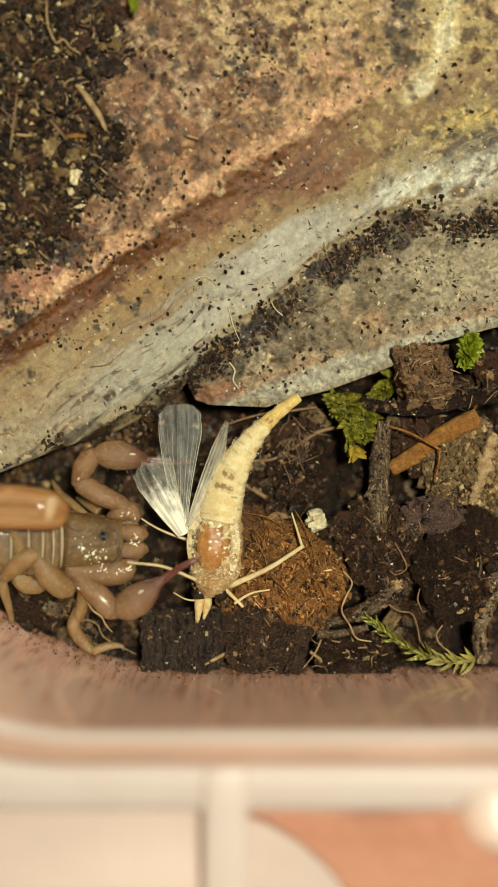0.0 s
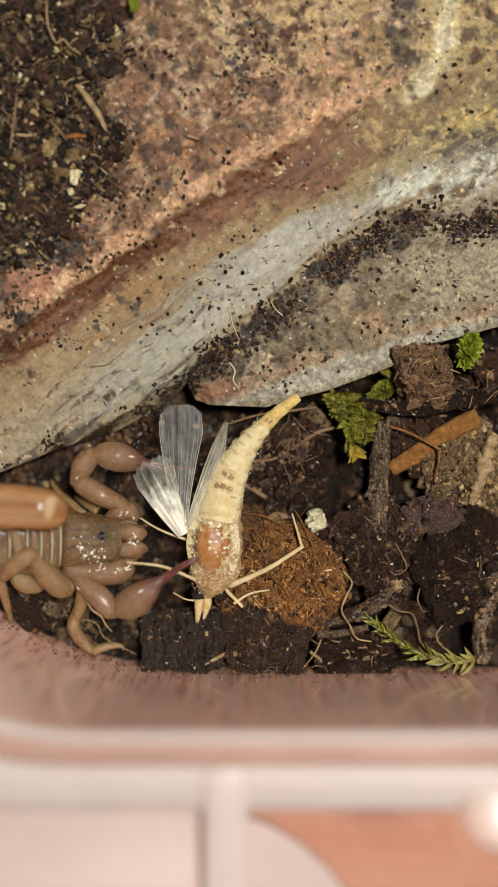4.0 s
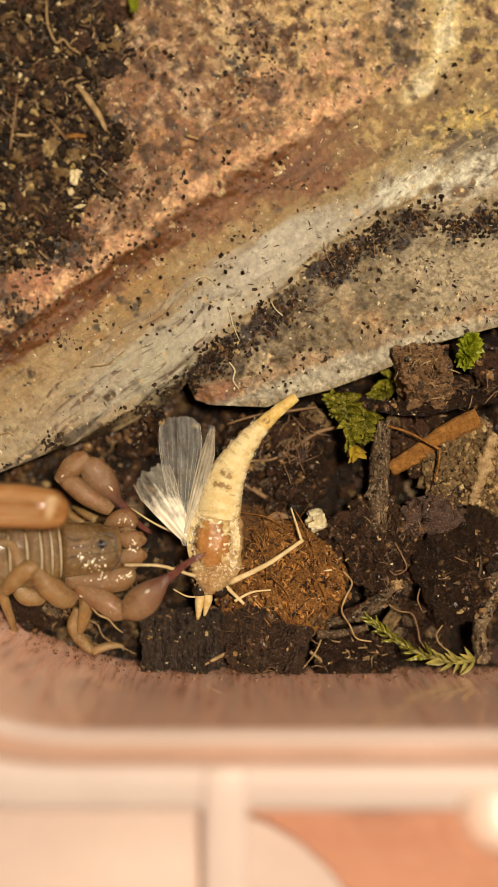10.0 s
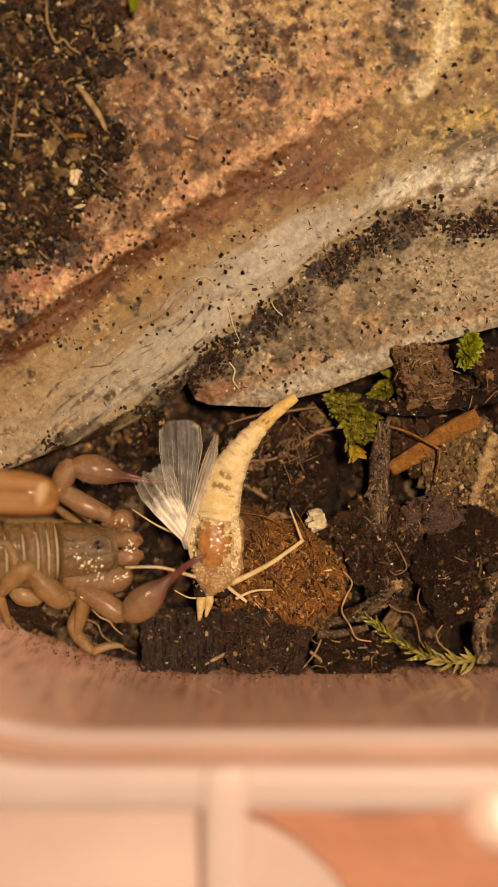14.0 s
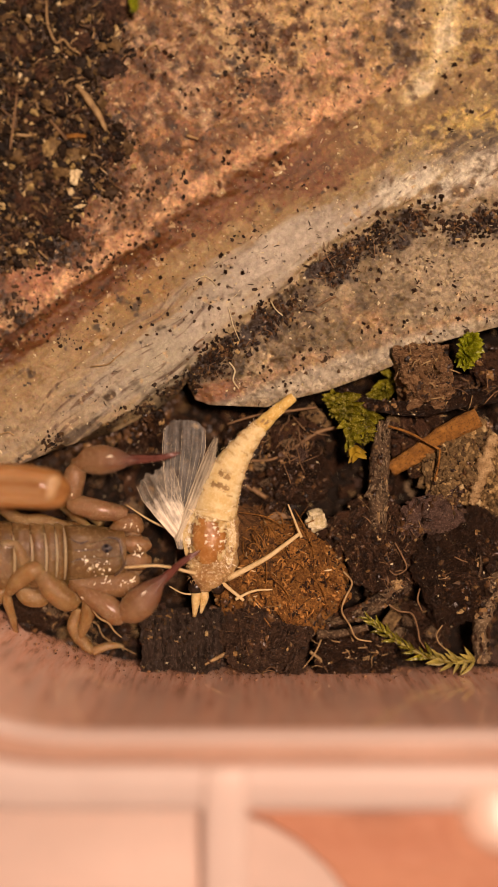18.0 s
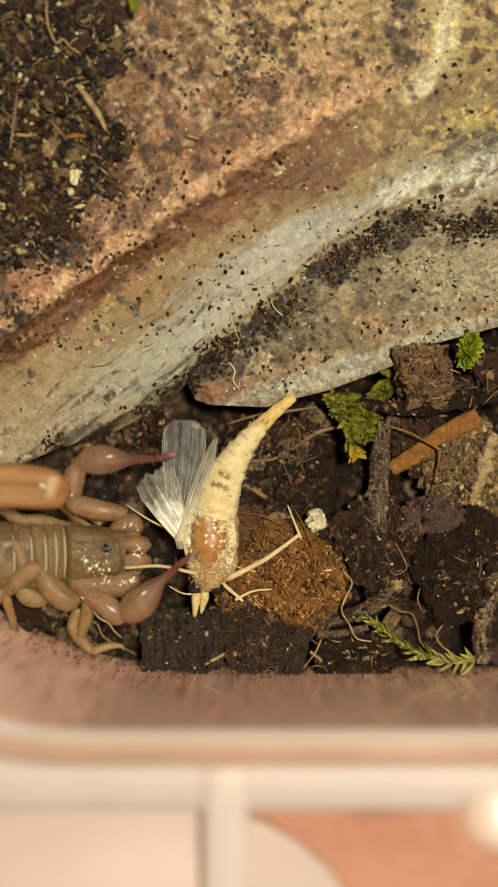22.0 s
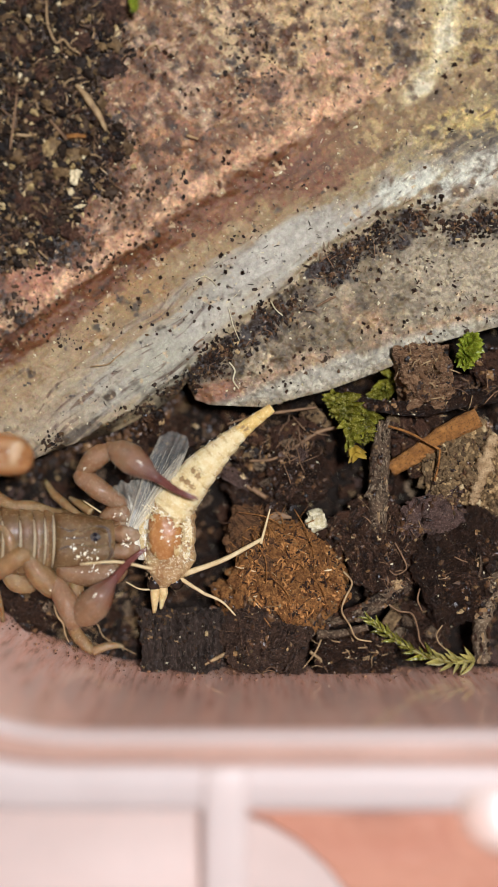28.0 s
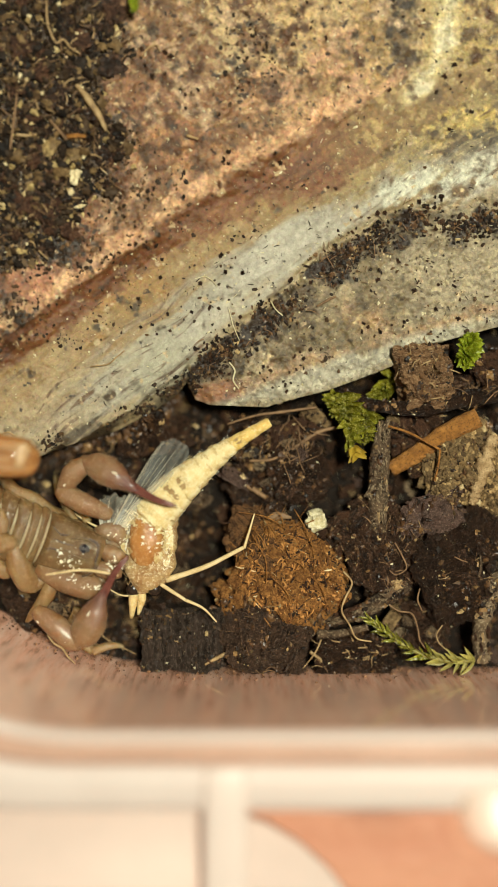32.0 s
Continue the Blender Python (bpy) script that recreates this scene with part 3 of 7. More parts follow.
def sheet(name, P, material, tone=None):
    """A mesh object from a grid of places."""
    rows, cols = P.shape[:2]
    me = bpy.data.meshes.new(name)
    idx = np.arange(rows * cols).reshape(rows, cols)
    quads = np.stack([idx[:-1, :-1], idx[1:, :-1], idx[1:, 1:], idx[:-1, 1:]], -1).reshape(-1, 4)
    me.vertices.add(rows * cols)
    me.vertices.foreach_set("co", P.reshape(-1).astype(np.float32))
    me.loops.add(quads.size)
    me.loops.foreach_set("vertex_index", quads.reshape(-1).astype(np.int32))
    me.polygons.add(len(quads))
    me.polygons.foreach_set("loop_start", np.arange(0, quads.size, 4, dtype=np.int32))
    me.polygons.foreach_set("use_smooth", np.ones(len(quads), bool))
    me.update(calc_edges=True)
    if tone is not None:
        at = me.attributes.new("tone", "FLOAT_COLOR", "POINT")
        rgba = tone.reshape(-1, 4)
        at.data.foreach_set("color", rgba.reshape(-1).astype(np.float32))
    me.materials.append(material)
    return new(name, me)


# ---- the banded rock ----
def line(u, text):
    xs, ys = zip(*[[float(c) for c in w.split(",")] for w in text.split()])
    return np.interp(u, xs, ys)


CREST = "-200,730 0,604 60,562 150,492 230,442 300,387 420,302 480,270 540,248 570,216 640,186 700,162 760,142 880,108 1100,60"
REDFOOT = "-200,780 0,652 100,592 200,506 300,442 450,352 560,338 640,304 720,232 880,138 1100,80"
CRACK = "-200,930 0,850 100,800 200,748 280,690 338,642 370,612 430,572 500,512 560,452 640,412 680,376 760,358 880,368 1100,350"
EDGE = "-200,930 0,836 60,812 100,795 150,778 200,764 260,735 300,708 318,692 330,676 337,690 345,706 370,716 420,718 470,720 520,705 580,690 640,668 694,647 704,622 740,612 800,599 880,578 1100,540"


def streaks(U, V, long, size, octaves, seed):
    """Noise drawn out along the rock's bands."""
    warp = 6 * field(U, V, 90, 2, seed + 70)
    along, across = U * 0.80 - V * 0.60, U * 0.60 + V * 0.80 + warp
    total, amp, norm = np.zeros_like(U), 1.0, 0.0
    for o in range(octaves):
        g = np.random.RandomState(seed * 17 + o).rand(256, 256) * 2 - 1
        x, y = along / (size * long) * 2 ** o + 11.3 + 0.21 * across / size, across / size * 2 ** o + 51.7
        xi, yi = np.floor(x).astype(int), np.floor(y).astype(int)
        fx, fy = x - xi, y - yi
        fx, fy = fx * fx * (3 - 2 * fx), fy * fy * (3 - 2 * fy)
        p, q = g[xi % 256, yi % 256], g[(xi + 1) % 256, yi % 256]
        r, t = g[xi % 256, (yi + 1) % 256], g[(xi + 1) % 256, (yi + 1) % 256]
        total += amp * ((p * (1 - fx) + q * fx) * (1 - fy) + (r * (1 - fx) + t * fx) * fy)
        norm += amp
        amp *= 0.6
    return total / norm * 1.7


def rock_lines(U, V):
    """The rock's lines, made uneven."""
    w = 7 * field(U, V, 60, 3, 60) + 4 * field(U, V, 17, 2, 61)
    return line(U, CREST) + w, line(U, REDFOOT) + 1.4 * w, line(U, CRACK) + w, line(U, EDGE)


def rock_height(U, V):
    cr, rf, ck, ed = rock_lines(U, V)
    fade = np.clip((840 - U) / 300, 0.2, 1)
    side = np.clip((U - 322) / 22, 0, 1)
    top = 3.9 + 0.25 * (cr - V) / 300
    z_rf = 3.9 - 1.1 * fade
    z_ck = 1.6 + 0.5 * np.clip((U - 250) / 160, 0, 1)
    t1 = np.clip((V - cr) / np.maximum(rf - cr, 1), 0, 1)
    t2 = np.clip((V - rf) / np.maximum(ck - rf, 1), 0, 1)
    t3 = np.clip((V - ck) / np.maximum(ed - ck, 6), 0, 1)
    z = np.where(V < cr, top, 3.9 + (z_rf - 3.9) * t1)
    z = np.where(V > rf, z_rf + (z_ck - z_rf) * t2, z)
    ledge = z_ck - 0.5 * t3 ** 2 - 0.30 * np.exp(-((V - ck) / 12) ** 2)
    z = np.where(V > ck, ledge * side + (z_ck - 1.6 * t3) * (1 - side), z)
    z -= np.where(V <= ck, 0.30, 0.0) * side * np.exp(-((V - ck) / 8) ** 2)
    z += 0.25 * np.exp(-((V - cr) / 14) ** 2) * fade
    z += 0.22 * field(U, V, 120, 3, 3) + 0.10 * field(U, V, 26, 3, 4)
    z += np.where(V > rf, 0.09, 0.04) * streaks(U, V, 6, 17, 4, 5)
    z += np.where(V < cr, 0.13, 0.03) * field(U, V, 11, 3, 6)
    z += np.where((V > ck) & (U > 330), 0.15, 0.0) * field(U, V, 12, 3, 7)
    return z


def heap_cover(U, V):
    """How far the soil heap covers the upper slab, over 0 where it lies."""
    n = 0.55 * field(U, V, 90, 4, 62) + 0.35 * field(U, V, 28, 3, 63)
    return (line(V, "-200,225 0,215 150,200 260,214 340,200 400,150 440,95 480,20 510,-80") - U) / 60 + n


def crack_clumps(U, V):
    """Where soil has gathered along the crack, about 0 to 1."""
    total = np.zeros_like(U)
    for cu, cv, ru, rv in ((732, 394, 52, 42), (812, 412, 40, 24), (610, 478, 68, 50), (488, 572, 62, 36), (392, 618, 62, 34), (862, 392, 40, 26), (690, 440, 40, 20)):
        a = (U - cu) * 0.84 - (V - cv) * 0.54
        b = (U - cu) * 0.54 + (V - cv) * 0.84
        total = np.maximum(total, np.exp(-(a / ru) ** 2 - (b / rv) ** 2))
    return total


def rock_tone(U, V):
    cr, rf, ck, ed = rock_lines(U, V)
    C = lambda *c: np.array(c)

    def blend(base, colour, w):
        w = np.clip(w, 0, 1)[..., None]
        return base * (1 - w) + np.asarray(colour) * w

    n1, n2, n3 = field(U, V, 110, 5, 11), field(U, V, 40, 5, 12), field(U, V, 13, 3, 13)
    s1, s2, s3 = streaks(U, V, 6, 34, 5, 14), streaks(U, V, 8, 13, 4, 15), streaks(U, V, 14, 20, 3, 16)
    # upper slab: brown-pink with ochre and dark lichen
    tone = np.zeros(U.shape + (3,)) + C(0.25, 0.148, 0.072)
    tone = blend(tone, C(0.32, 0.175, 0.095), 0.3 + 1.1 * n1 - (U - 350) / 500)
    tone = blend(tone, C(0.54, 0.40, 0.20), (U - 420) / 220 + 0.9 * n2)
    tone = blend(tone, C(0.58, 0.40, 0.25), n2 * 1.9 - 0.25)
    tone = blend(tone, C(0.15, 0.072, 0.034), 2.0 * field(U, V, 60, 5, 21) - 0.15 + (300 - U) / 420)
    tone = blend(tone, C(0.10, 0.075, 0.055), 2.4 * field(U, V, 30, 5, 22) - 0.85)
    for cu, cv, ru, rv, k in ((705, 45, 34, 52, 1.4), (735, 105, 30, 26, 1.0), (432, 75, 40, 44, 0.75), (66, 456, 62, 42, 1.2), (26, 560, 36, 28, 1.3), (112, 470, 34, 26, 0.9), (480, 135, 26, 20, 0.5), (320, 120, 40, 26, 0.8), (660, 30, 22, 20, 0.9)):
        tone = blend(tone, C(0.065, 0.052, 0.042), (k - np.hypot((U - cu) / ru, (V - cv) / rv) + 1.0 * n2) * 1.4)
    tone = blend(tone, C(0.54, 0.44, 0.21), 1.5 - np.abs(U - 778 + 0.12 * (V - 60)) / 24 + 0.8 * n2)
    tone = blend(tone, C(0.50, 0.45, 0.28), 1.1 - np.abs(U - 795 + 0.10 * (V - 60)) / 13 + 0.9 * n2)
    tone = blend(tone, C(0.62, 0.50, 0.30), 0.7 - np.hypot((U - 400) / 90, (V - 70) / 95) + 1.7 * n3 + 0.8 * n2)
    tone = blend(tone, C(0.66, 0.50, 0.35), 1.5 * field(U, V, 26, 4, 65) - 0.50)
    for cu, cv, ru, rv, colour in ((520, 60, 80, 75, C(0.68, 0.53, 0.29)), (605, 95, 55, 85, C(0.74, 0.46, 0.30)), (470, 170, 60, 45, C(0.66, 0.43, 0.27)), (590, 30, 50, 40, C(0.70, 0.56, 0.33)), (300, 260, 90, 40, C(0.46, 0.26, 0.13)), (330, 170, 36, 26, C(0.76, 0.60, 0.42)), (850, 70, 60, 90, C(0.50, 0.39, 0.17))):
        tone = blend(tone, colour, 0.85 - np.hypot((U - cu) / ru, (V - cv) / rv) ** 1.5 + 1.1 * n2 + 0.7 * n3)
    tone = blend(tone, C(0.13, 0.070, 0.036), 2.2 * field(U, V, 34, 4, 68) - 0.62 - 0.25 * np.clip((U - 420) / 100, 0, 1))
    tone = blend(tone, C(0.07, 0.045, 0.03), 2.8 * field(U, V, 12, 3, 66) - 1.75)
    tone = blend(tone, C(0.58, 0.30, 0.19), 1.4 - np.hypot((U - 75) / 85, (V - 508) / 50) + 0.7 * n2)
    tone = blend(tone, C(0.62, 0.385, 0.235), (1.2 - np.abs(cr - V - 16) / 24 + 1.1 * n2) * np.clip((760 - U) / 120, 0, 1))
    tone = blend(tone, C(0.88, 0.61, 0.39), (0.9 - np.abs(cr - V - 10) / 22 + 1.3 * n3) * np.clip((700 - U) / 120, 0, 1))
    for cu, cv, ru, rv in ((22, 520, 30, 18), (34, 566, 40, 30), (4, 590, 22, 20), (112, 452, 46, 26)):
        tone = blend(tone, C(0.045, 0.036, 0.03), (1.1 - np.hypot((U - cu) / ru, (V - cv) / rv) + 1.3 * n2 + 0.8 * n3) * 1.5)
    # red-brown step under the crest
    red = blend(np.zeros_like(tone) + C(0.20, 0.088, 0.036), C(0.31, 0.160, 0.072), 0.3 + 1.3 * s1)
    red = blend(red, C(0.10, 0.045, 0.024), s2 * 1.2 - 0.25 + 0.4 * n2)
    red = blend(red, C(0.30, 0.195, 0.085), (U - 560) / 130 + 0.4 * n2)
    red = blend(red, C(0.52, 0.39, 0.18), (1.6 * n3 + 0.8 * n2 - 0.35) * np.clip((U - 580) / 60, 0, 1))
    tone = blend(tone, red, (V - cr + 6 + 10 * n3) / 12)
    # the long face: tan, then grey-blue quartz, streaked along the bands
    t2 = (V - rf) / np.maximum(ck - rf, 1)
    face = blend(np.zeros_like(tone) + C(0.37, 0.26, 0.128), C(0.52, 0.41, 0.245), 0.4 + 1.2 * s1)
    face = blend(face, C(0.36, 0.235, 0.095), (1 - t2 * 2.6) + 0.6 * n1)
    face = blend(face, C(0.42, 0.245, 0.088), ((0.30 - t2) * 3 + 0.8 * n2) * np.clip((U - 120) / 60, 0, 1) * np.clip((470 - U) / 80, 0, 1))
    face = blend(face, C(0.46, 0.37, 0.225), (t2 - 0.42 + 0.18 * np.clip((U - 230) / 200, 0, 1)) * 3.2 + 0.9 * s1)
    face = blend(face, C(0.45, 0.43, 0.36), (1.22 - np.abs(t2 - 0.72 + 0.10 * np.clip((U - 230) / 200, 0, 1)) * 3.4 + 0.7 * s2) * np.clip((U - 40) / 200, 0.25, 1))
    face = blend(face, C(0.57, 0.55, 0.475), (0.6 - np.abs(t2 - 0.70) * 4 + 1.2 * s3) * np.clip((U - 120) / 150, 0.1, 1))
    face = blend(face, C(0.50, 0.49, 0.395), 0.8 - np.hypot((U - 285) / 90, (V - 650) / 75) + 1.3 * s1 + 0.5 * n2)
    face = blend(face, C(0.43, 0.34, 0.16), np.clip((U - 540) / 150, 0, 1) * (1.35 - t2 * 2.0 + 0.9 * n2))
    face = blend(face, C(0.10, 0.085, 0.06), np.clip((U - 700) / 100, 0, 1) * (0.8 - np.abs(t2 - 0.38) * 5 + 1.0 * s2))
    face = blend(face, C(0.66, 0.52, 0.19), 1.2 - np.hypot((U - 812) / 62, (V - 208) / 24) + 1.3 * n3)
    face = blend(face, C(0.56, 0.44, 0.19), 0.7 - np.hypot((U - 735) / 80, (V - 262) / 20) + 1.3 * n3)
    white = 1.25 - np.abs(V - (340 - 0.22 * (U - 690))) / 23 - np.clip((705 - U) / 50, 0, 3)
    face = blend(face, C(0.78, 0.81, 0.71), white + 0.9 * s2 + 0.5 * n3)
    face = blend(face, C(0.10, 0.07, 0.04), 2.6 * field(U, V, 24, 3, 67) - 1.75 + 0.5 * np.clip((U - 640) / 150, 0, 1))
    face = blend(face, C(0.20, 0.125, 0.07), 2.6 * s2 - 1.6)
    face = blend(face, C(0.15, 0.085, 0.05), (1.1 - np.abs(s3) * 9) * np.clip(0.5 + 1.8 * n1, 0, 1) * np.clip(0.45 + 2.2 * n2, 0, 1) * np.clip((t2 - 0.25) * 5, 0, 1) * np.clip((420 - U) / 60, 0, 1))
    tone = blend(tone, face, (V - rf + 12 * n3 + 10 * s2) / 20)
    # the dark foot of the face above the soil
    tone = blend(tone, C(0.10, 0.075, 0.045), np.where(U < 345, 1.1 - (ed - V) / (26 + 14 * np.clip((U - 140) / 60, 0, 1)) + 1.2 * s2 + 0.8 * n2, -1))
    # a clear lens of smooth quartz along the face
    al, ac = (U - 495) * 0.84 - (V - 440) * 0.54, (U - 495) * 0.54 + (V - 440) * 0.84
    lens = 1 - (al / 150) ** 2 - (ac / 40) ** 2
    tone = blend(tone, C(0.49, 0.465, 0.395), lens * 2.6 + 0.35 * n3 + 0.3 * s1)
    tone = blend(tone, C(0.60, 0.58, 0.51), lens * 1.4 - 0.5 + 0.7 * s2)
    # lower ledge: grey-tan grit with a pink corner and a pale lip
    t3 = (V - ck) / np.maximum(ed - ck, 6)
    ledge = blend(np.zeros_like(tone) + C(0.33, 0.265, 0.17), C(0.52, 0.44, 0.32), 0.4 + 1.2 * n2)
    ledge = blend(ledge, C(0.15, 0.105, 0.06), np.clip((640 - U) / 160, 0, 1) * 0.75 - 0.2 + 0.9 * field(U, V, 48, 5, 18) + 0.8 * n3)
    ledge = blend(ledge, C(0.11, 0.085, 0.055), 2.4 * field(U, V, 18, 4, 24) - 1.3)
    ledge = blend(ledge, C(0.58, 0.51, 0.39), (U - 650) / 130 + 0.9 * n2 + 0.5 * n3)
    ledge = blend(ledge, C(0.64, 0.42, 0.25), 1.2 - np.hypot((U - 655) / 50, (V - 560) / 36) + 0.8 * n2)
    ledge = blend(ledge, C(0.47, 0.41, 0.30), (t3 - 0.74) * 5.5 + 0.8 * n2)
    ledge = blend(ledge, C(0.40, 0.205, 0.12), (1.1 - np.hypot((U - 392) / 80, (V - 692) / 24)) * 2 + 0.6 * n2)
    ledge = blend(ledge, C(0.66, 0.47, 0.31), 0.9 - np.abs(V - (646 - 0.30 * (U - 540))) / 20 + 1.0 * n2 + 0.6 * n3 - np.clip((480 - U) / 60, 0, 2))
    ledge = blend(ledge, C(0.72, 0.71, 0.64), (1.0 - np.abs(V - (672 - 0.32 * (U - 540))) / 30 - np.abs(U - 620) / 420) * 2 + 0.6 * n2)
    ledge = ledge * C(0.71, 0.70, 0.645)
    tone = blend(tone, ledge, np.where(U > 332, (V - ck + 5 * n3) / 8, -1))
    # soil caught in the crack
    gap = V - ck - 10
    grime = 0.95 - np.abs(gap - 8) / (30 + 34 * np.clip(n1 + 0.3, 0, 1.4)) + 1.5 * n2 + 0.6 * n3 - np.clip((U - 780) / 300, 0, 1) - np.clip(-gap, 0, 200) / 18
    tone = blend(tone, C(0.040, 0.026, 0.016), np.where(U > 338, grime - 0.95 + 1.8 * crack_clumps(U, V), -1))
    # a pale yellow vein that curves down over the crest
    vein = 1.25 - np.abs(U - line(V, "-200,815 0,800 60,784 110,770 150,745 190,712 230,668 300,590")) / 25 + 0.7 * n2 - np.clip((V - 160) / 30, 0, 3)
    tone = blend(tone, C(0.74, 0.62, 0.34), vein)
    tone = blend(tone, C(0.84, 0.79, 0.58), vein - 0.65 + 0.5 * n3)
    # brown mottling on the far side of the slab and of the face
    tone = blend(tone, C(0.17, 0.115, 0.060), (2.0 * field(U, V, 24, 4, 69) - 0.62) * np.clip((U - 630) / 50, 0, 1) * np.clip((ck - V) / 20, 0, 1))
    # soil lying on the upper slab
    tone = blend(tone, C(0.068, 0.041, 0.021), np.where(V < cr - 12, heap_cover(U, V) * 2, -1))
    # small dark and pale flecks
    tone = blend(tone, C(0.60, 0.48, 0.30), 3.0 * field(U, V, 15, 3, 19) - 2.3)
    tone = blend(tone, C(0.06, 0.042, 0.03), 3.0 * field(U, V, 12, 4, 20) - 2.5)
    grain = np.where(V < cr, 0.72, np.where(V < rf, 0.45, np.where((V > ck) & (U > 332), 0.80, 0.26 + 0.5 * np.clip((U - 600) / 200, 0, 1))))
    upper = np.clip((rf - V) / 30 + 0.5, 0, 1)[..., None] * np.clip((760 - U) / 160, 0, 1)[..., None]
    tone = tone * (C(0.715, 0.668, 0.588) * (1 - upper) + C(0.70, 0.61, 0.51) * upper)
    return np.concatenate([np.clip(tone, 0.01, 0.9), np.broadcast_to(grain, U.shape)[..., None]], -1)


def to_world(U, V, Z):
    k = (1 - Z / EYE) * UNIT
    return np.stack([(U - 440) * k, (784 - V) * k, Z / 1000], -1)


us = np.linspace(-180, 1060, 860)
s = np.linspace(0, 1, 620)
U = np.repeat(us[None, :], 620, 0)
ed = line(us, EDGE)
ed_soft = np.convolve(np.pad(ed, 46, mode="edge"), np.ones(93) / 93, "valid")
V = -160 + (ed_soft + 160)[None, :] * s[:, None] + (ed - ed_soft)[None, :] * (s ** 14)[:, None]
Z = rock_height(U, V)
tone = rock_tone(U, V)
lip = [(-2, 0.5), (-8, 1.3), (-26, 2.6), (-50, 6.0)]
under_v = np.stack([ed + d + 4 * field(us, ed, 20, 2, 30) for d, _ in lip])
under_z = np.stack([Z[-1] - d for _, d in lip])
U2, V2, Z2 = np.concatenate([U, np.repeat(us[None, :], 4, 0)]), np.concatenate([V, under_v]), np.concatenate([Z, under_z])
tone2 = np.concatenate([tone, np.repeat(tone[-1:], 4, 0)])
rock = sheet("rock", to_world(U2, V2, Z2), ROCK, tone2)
tagged(rock, "large banded rock of pink, tan and grey-white quartz, dusted with soil", "rock")

# ---- the soil sheet ----
gu, gv = np.meshgrid(np.linspace(-330, 1500, 460), np.linspace(-430, 1200, 410))
gz = -2.0 + 0.9 * field(gu, gv, 90, 4, 40) + 0.5 * field(gu, gv, 22, 3, 41)
gz -= 1.6 * np.clip((760 - gv) / 60, 0, 1)
# the sheet ends at the rounded wall of the tub
gv = np.minimum(gv, 1187)
cu, cv = gu - 350, gv - 542
far = np.where((cu < 0) & (cv > 0), np.hypot(cu, cv), 1.0)
k = np.where(far > 645, 645 / far, 1.0)
gu, gv = np.where(k < 1, 350 + cu * k, gu), np.where(k < 1, 542 + cv * k, gv)
P = np.stack([(gu - 440) * UNIT, (784 - gv) * UNIT, gz / 1000], -1)
soil = sheet("soil", P, SOIL)
tagged(soil, "dark damp potting soil on the floor of the tub", "soil", kind="structure")


from mathutils import bvhtree

# ---- loose things on the soil ----
SOLID = [soil]


SHAPES = {}


def piece_shape(mat, crumbly, k):
    """The mesh of a flake of bark or of a crumb of a clod, shared by alike pieces."""
    key = (mat.name, k)
    if key not in SHAPES:
        bm = lump((0.42, 0.36, 0.3) if crumbly else (0.62, 0.30, 0.13), 0.6 if crumbly else 0.75, 300 + k, 3, 0.2 if crumbly else 0.4, 0.25)
        me = bpy.data.meshes.new("crumb" if crumbly else "flake")
        bm.to_mesh(me)
        bm.free()
        me.materials.append(mat)
        SHAPES[key] = me
    return SHAPES[key]


def chunk(name, label, category, u, v, wu, wv, turn, mat, h=0.4, thick=1.0, seed=1, cut=0.45, rough=0.28, sub=4, tilt=0, group="", pieces=True):
    """A broken piece wu by wv plan units across, turned in plan, its middle h mm over the soil."""
    cut = min(cut, 0.48) if pieces else cut
    bm = lump((wu / 2 * UNIT * 1000, wv / 2 * UNIT * 1000, thick), rough * 1.35, seed, sub + (1 if sub == 4 else 0), cut, 0.05 if mat in (CLOD, CLOD_TAN, CLOD_BROWN, BARK_TAN) else 0.10)
    tree = bvhtree.BVHTree.FromBMesh(bm)
    ob = part(name, bm, mat, None, smooth=False)
    ob.matrix_world = Matrix.Translation(spot(u, v, h)) @ pose(0, 0, 0, tilt, tilt * 0.6, turn)
    rnd = random.Random(seed * 13)
    crumbly = mat in (CLOD, CLOD_TAN, CLOD_BROWN, BARK_TAN)
    for k in range(int(wu * wv / (900 if crumbly else 1000)) if wu > 50 and pieces else 0):
        a, r = rnd.uniform(0, math.tau), rnd.random() ** 0.5 * 0.95
        x, y = r * math.cos(a) * wu / 2 * UNIT, r * math.sin(a) * wv / 2 * UNIT
        hit, normal, _, _ = tree.ray_cast(Vector((x, y, 0.01)), Vector((0, 0, -1)))
        if hit is None:
            continue
        piece = new("crumb" if crumbly else "flake", piece_shape(mat, crumbly, k % 5))
        piece.parent = ob
        s = rnd.uniform(0.5, 1.5)
        lean = Vector((0, 0, 1)).rotation_difference(normal).to_matrix().to_4x4()
        piece.matrix_basis = Matrix.Translation(hit) @ lean @ pose(0, 0, 0, rnd.uniform(-14, 14), rnd.uniform(-14, 14), rnd.gauss(20, 45)) @ Matrix.Diagonal((s, s * rnd.uniform(0.6, 1.2), s, 1))
    SOLID.append(ob)
    return tagged(ob, label, category, group)


def stick(name, label, category, pts, r, mat, wobble=0.25, n=22, ring=9, high=None, seed=0.0, group=""):
    """A twig, straw or root along plan points (u, v, h), r: half widths in mm."""
    thin = 0.72 if name == "rootlet" else 0.5 if name == "bristle" else 1.0
    bm = tube(bmesh.new(), [spot(*p) for p in pts], [q * thin for q in mm(*r)], mm(*high) if high else None, n, ring, wobble, seed)
    ob = part(name, bm, mat)
    if max(r) > 0.5:
        SOLID.append(ob)
    return tagged(ob, label, category, group)


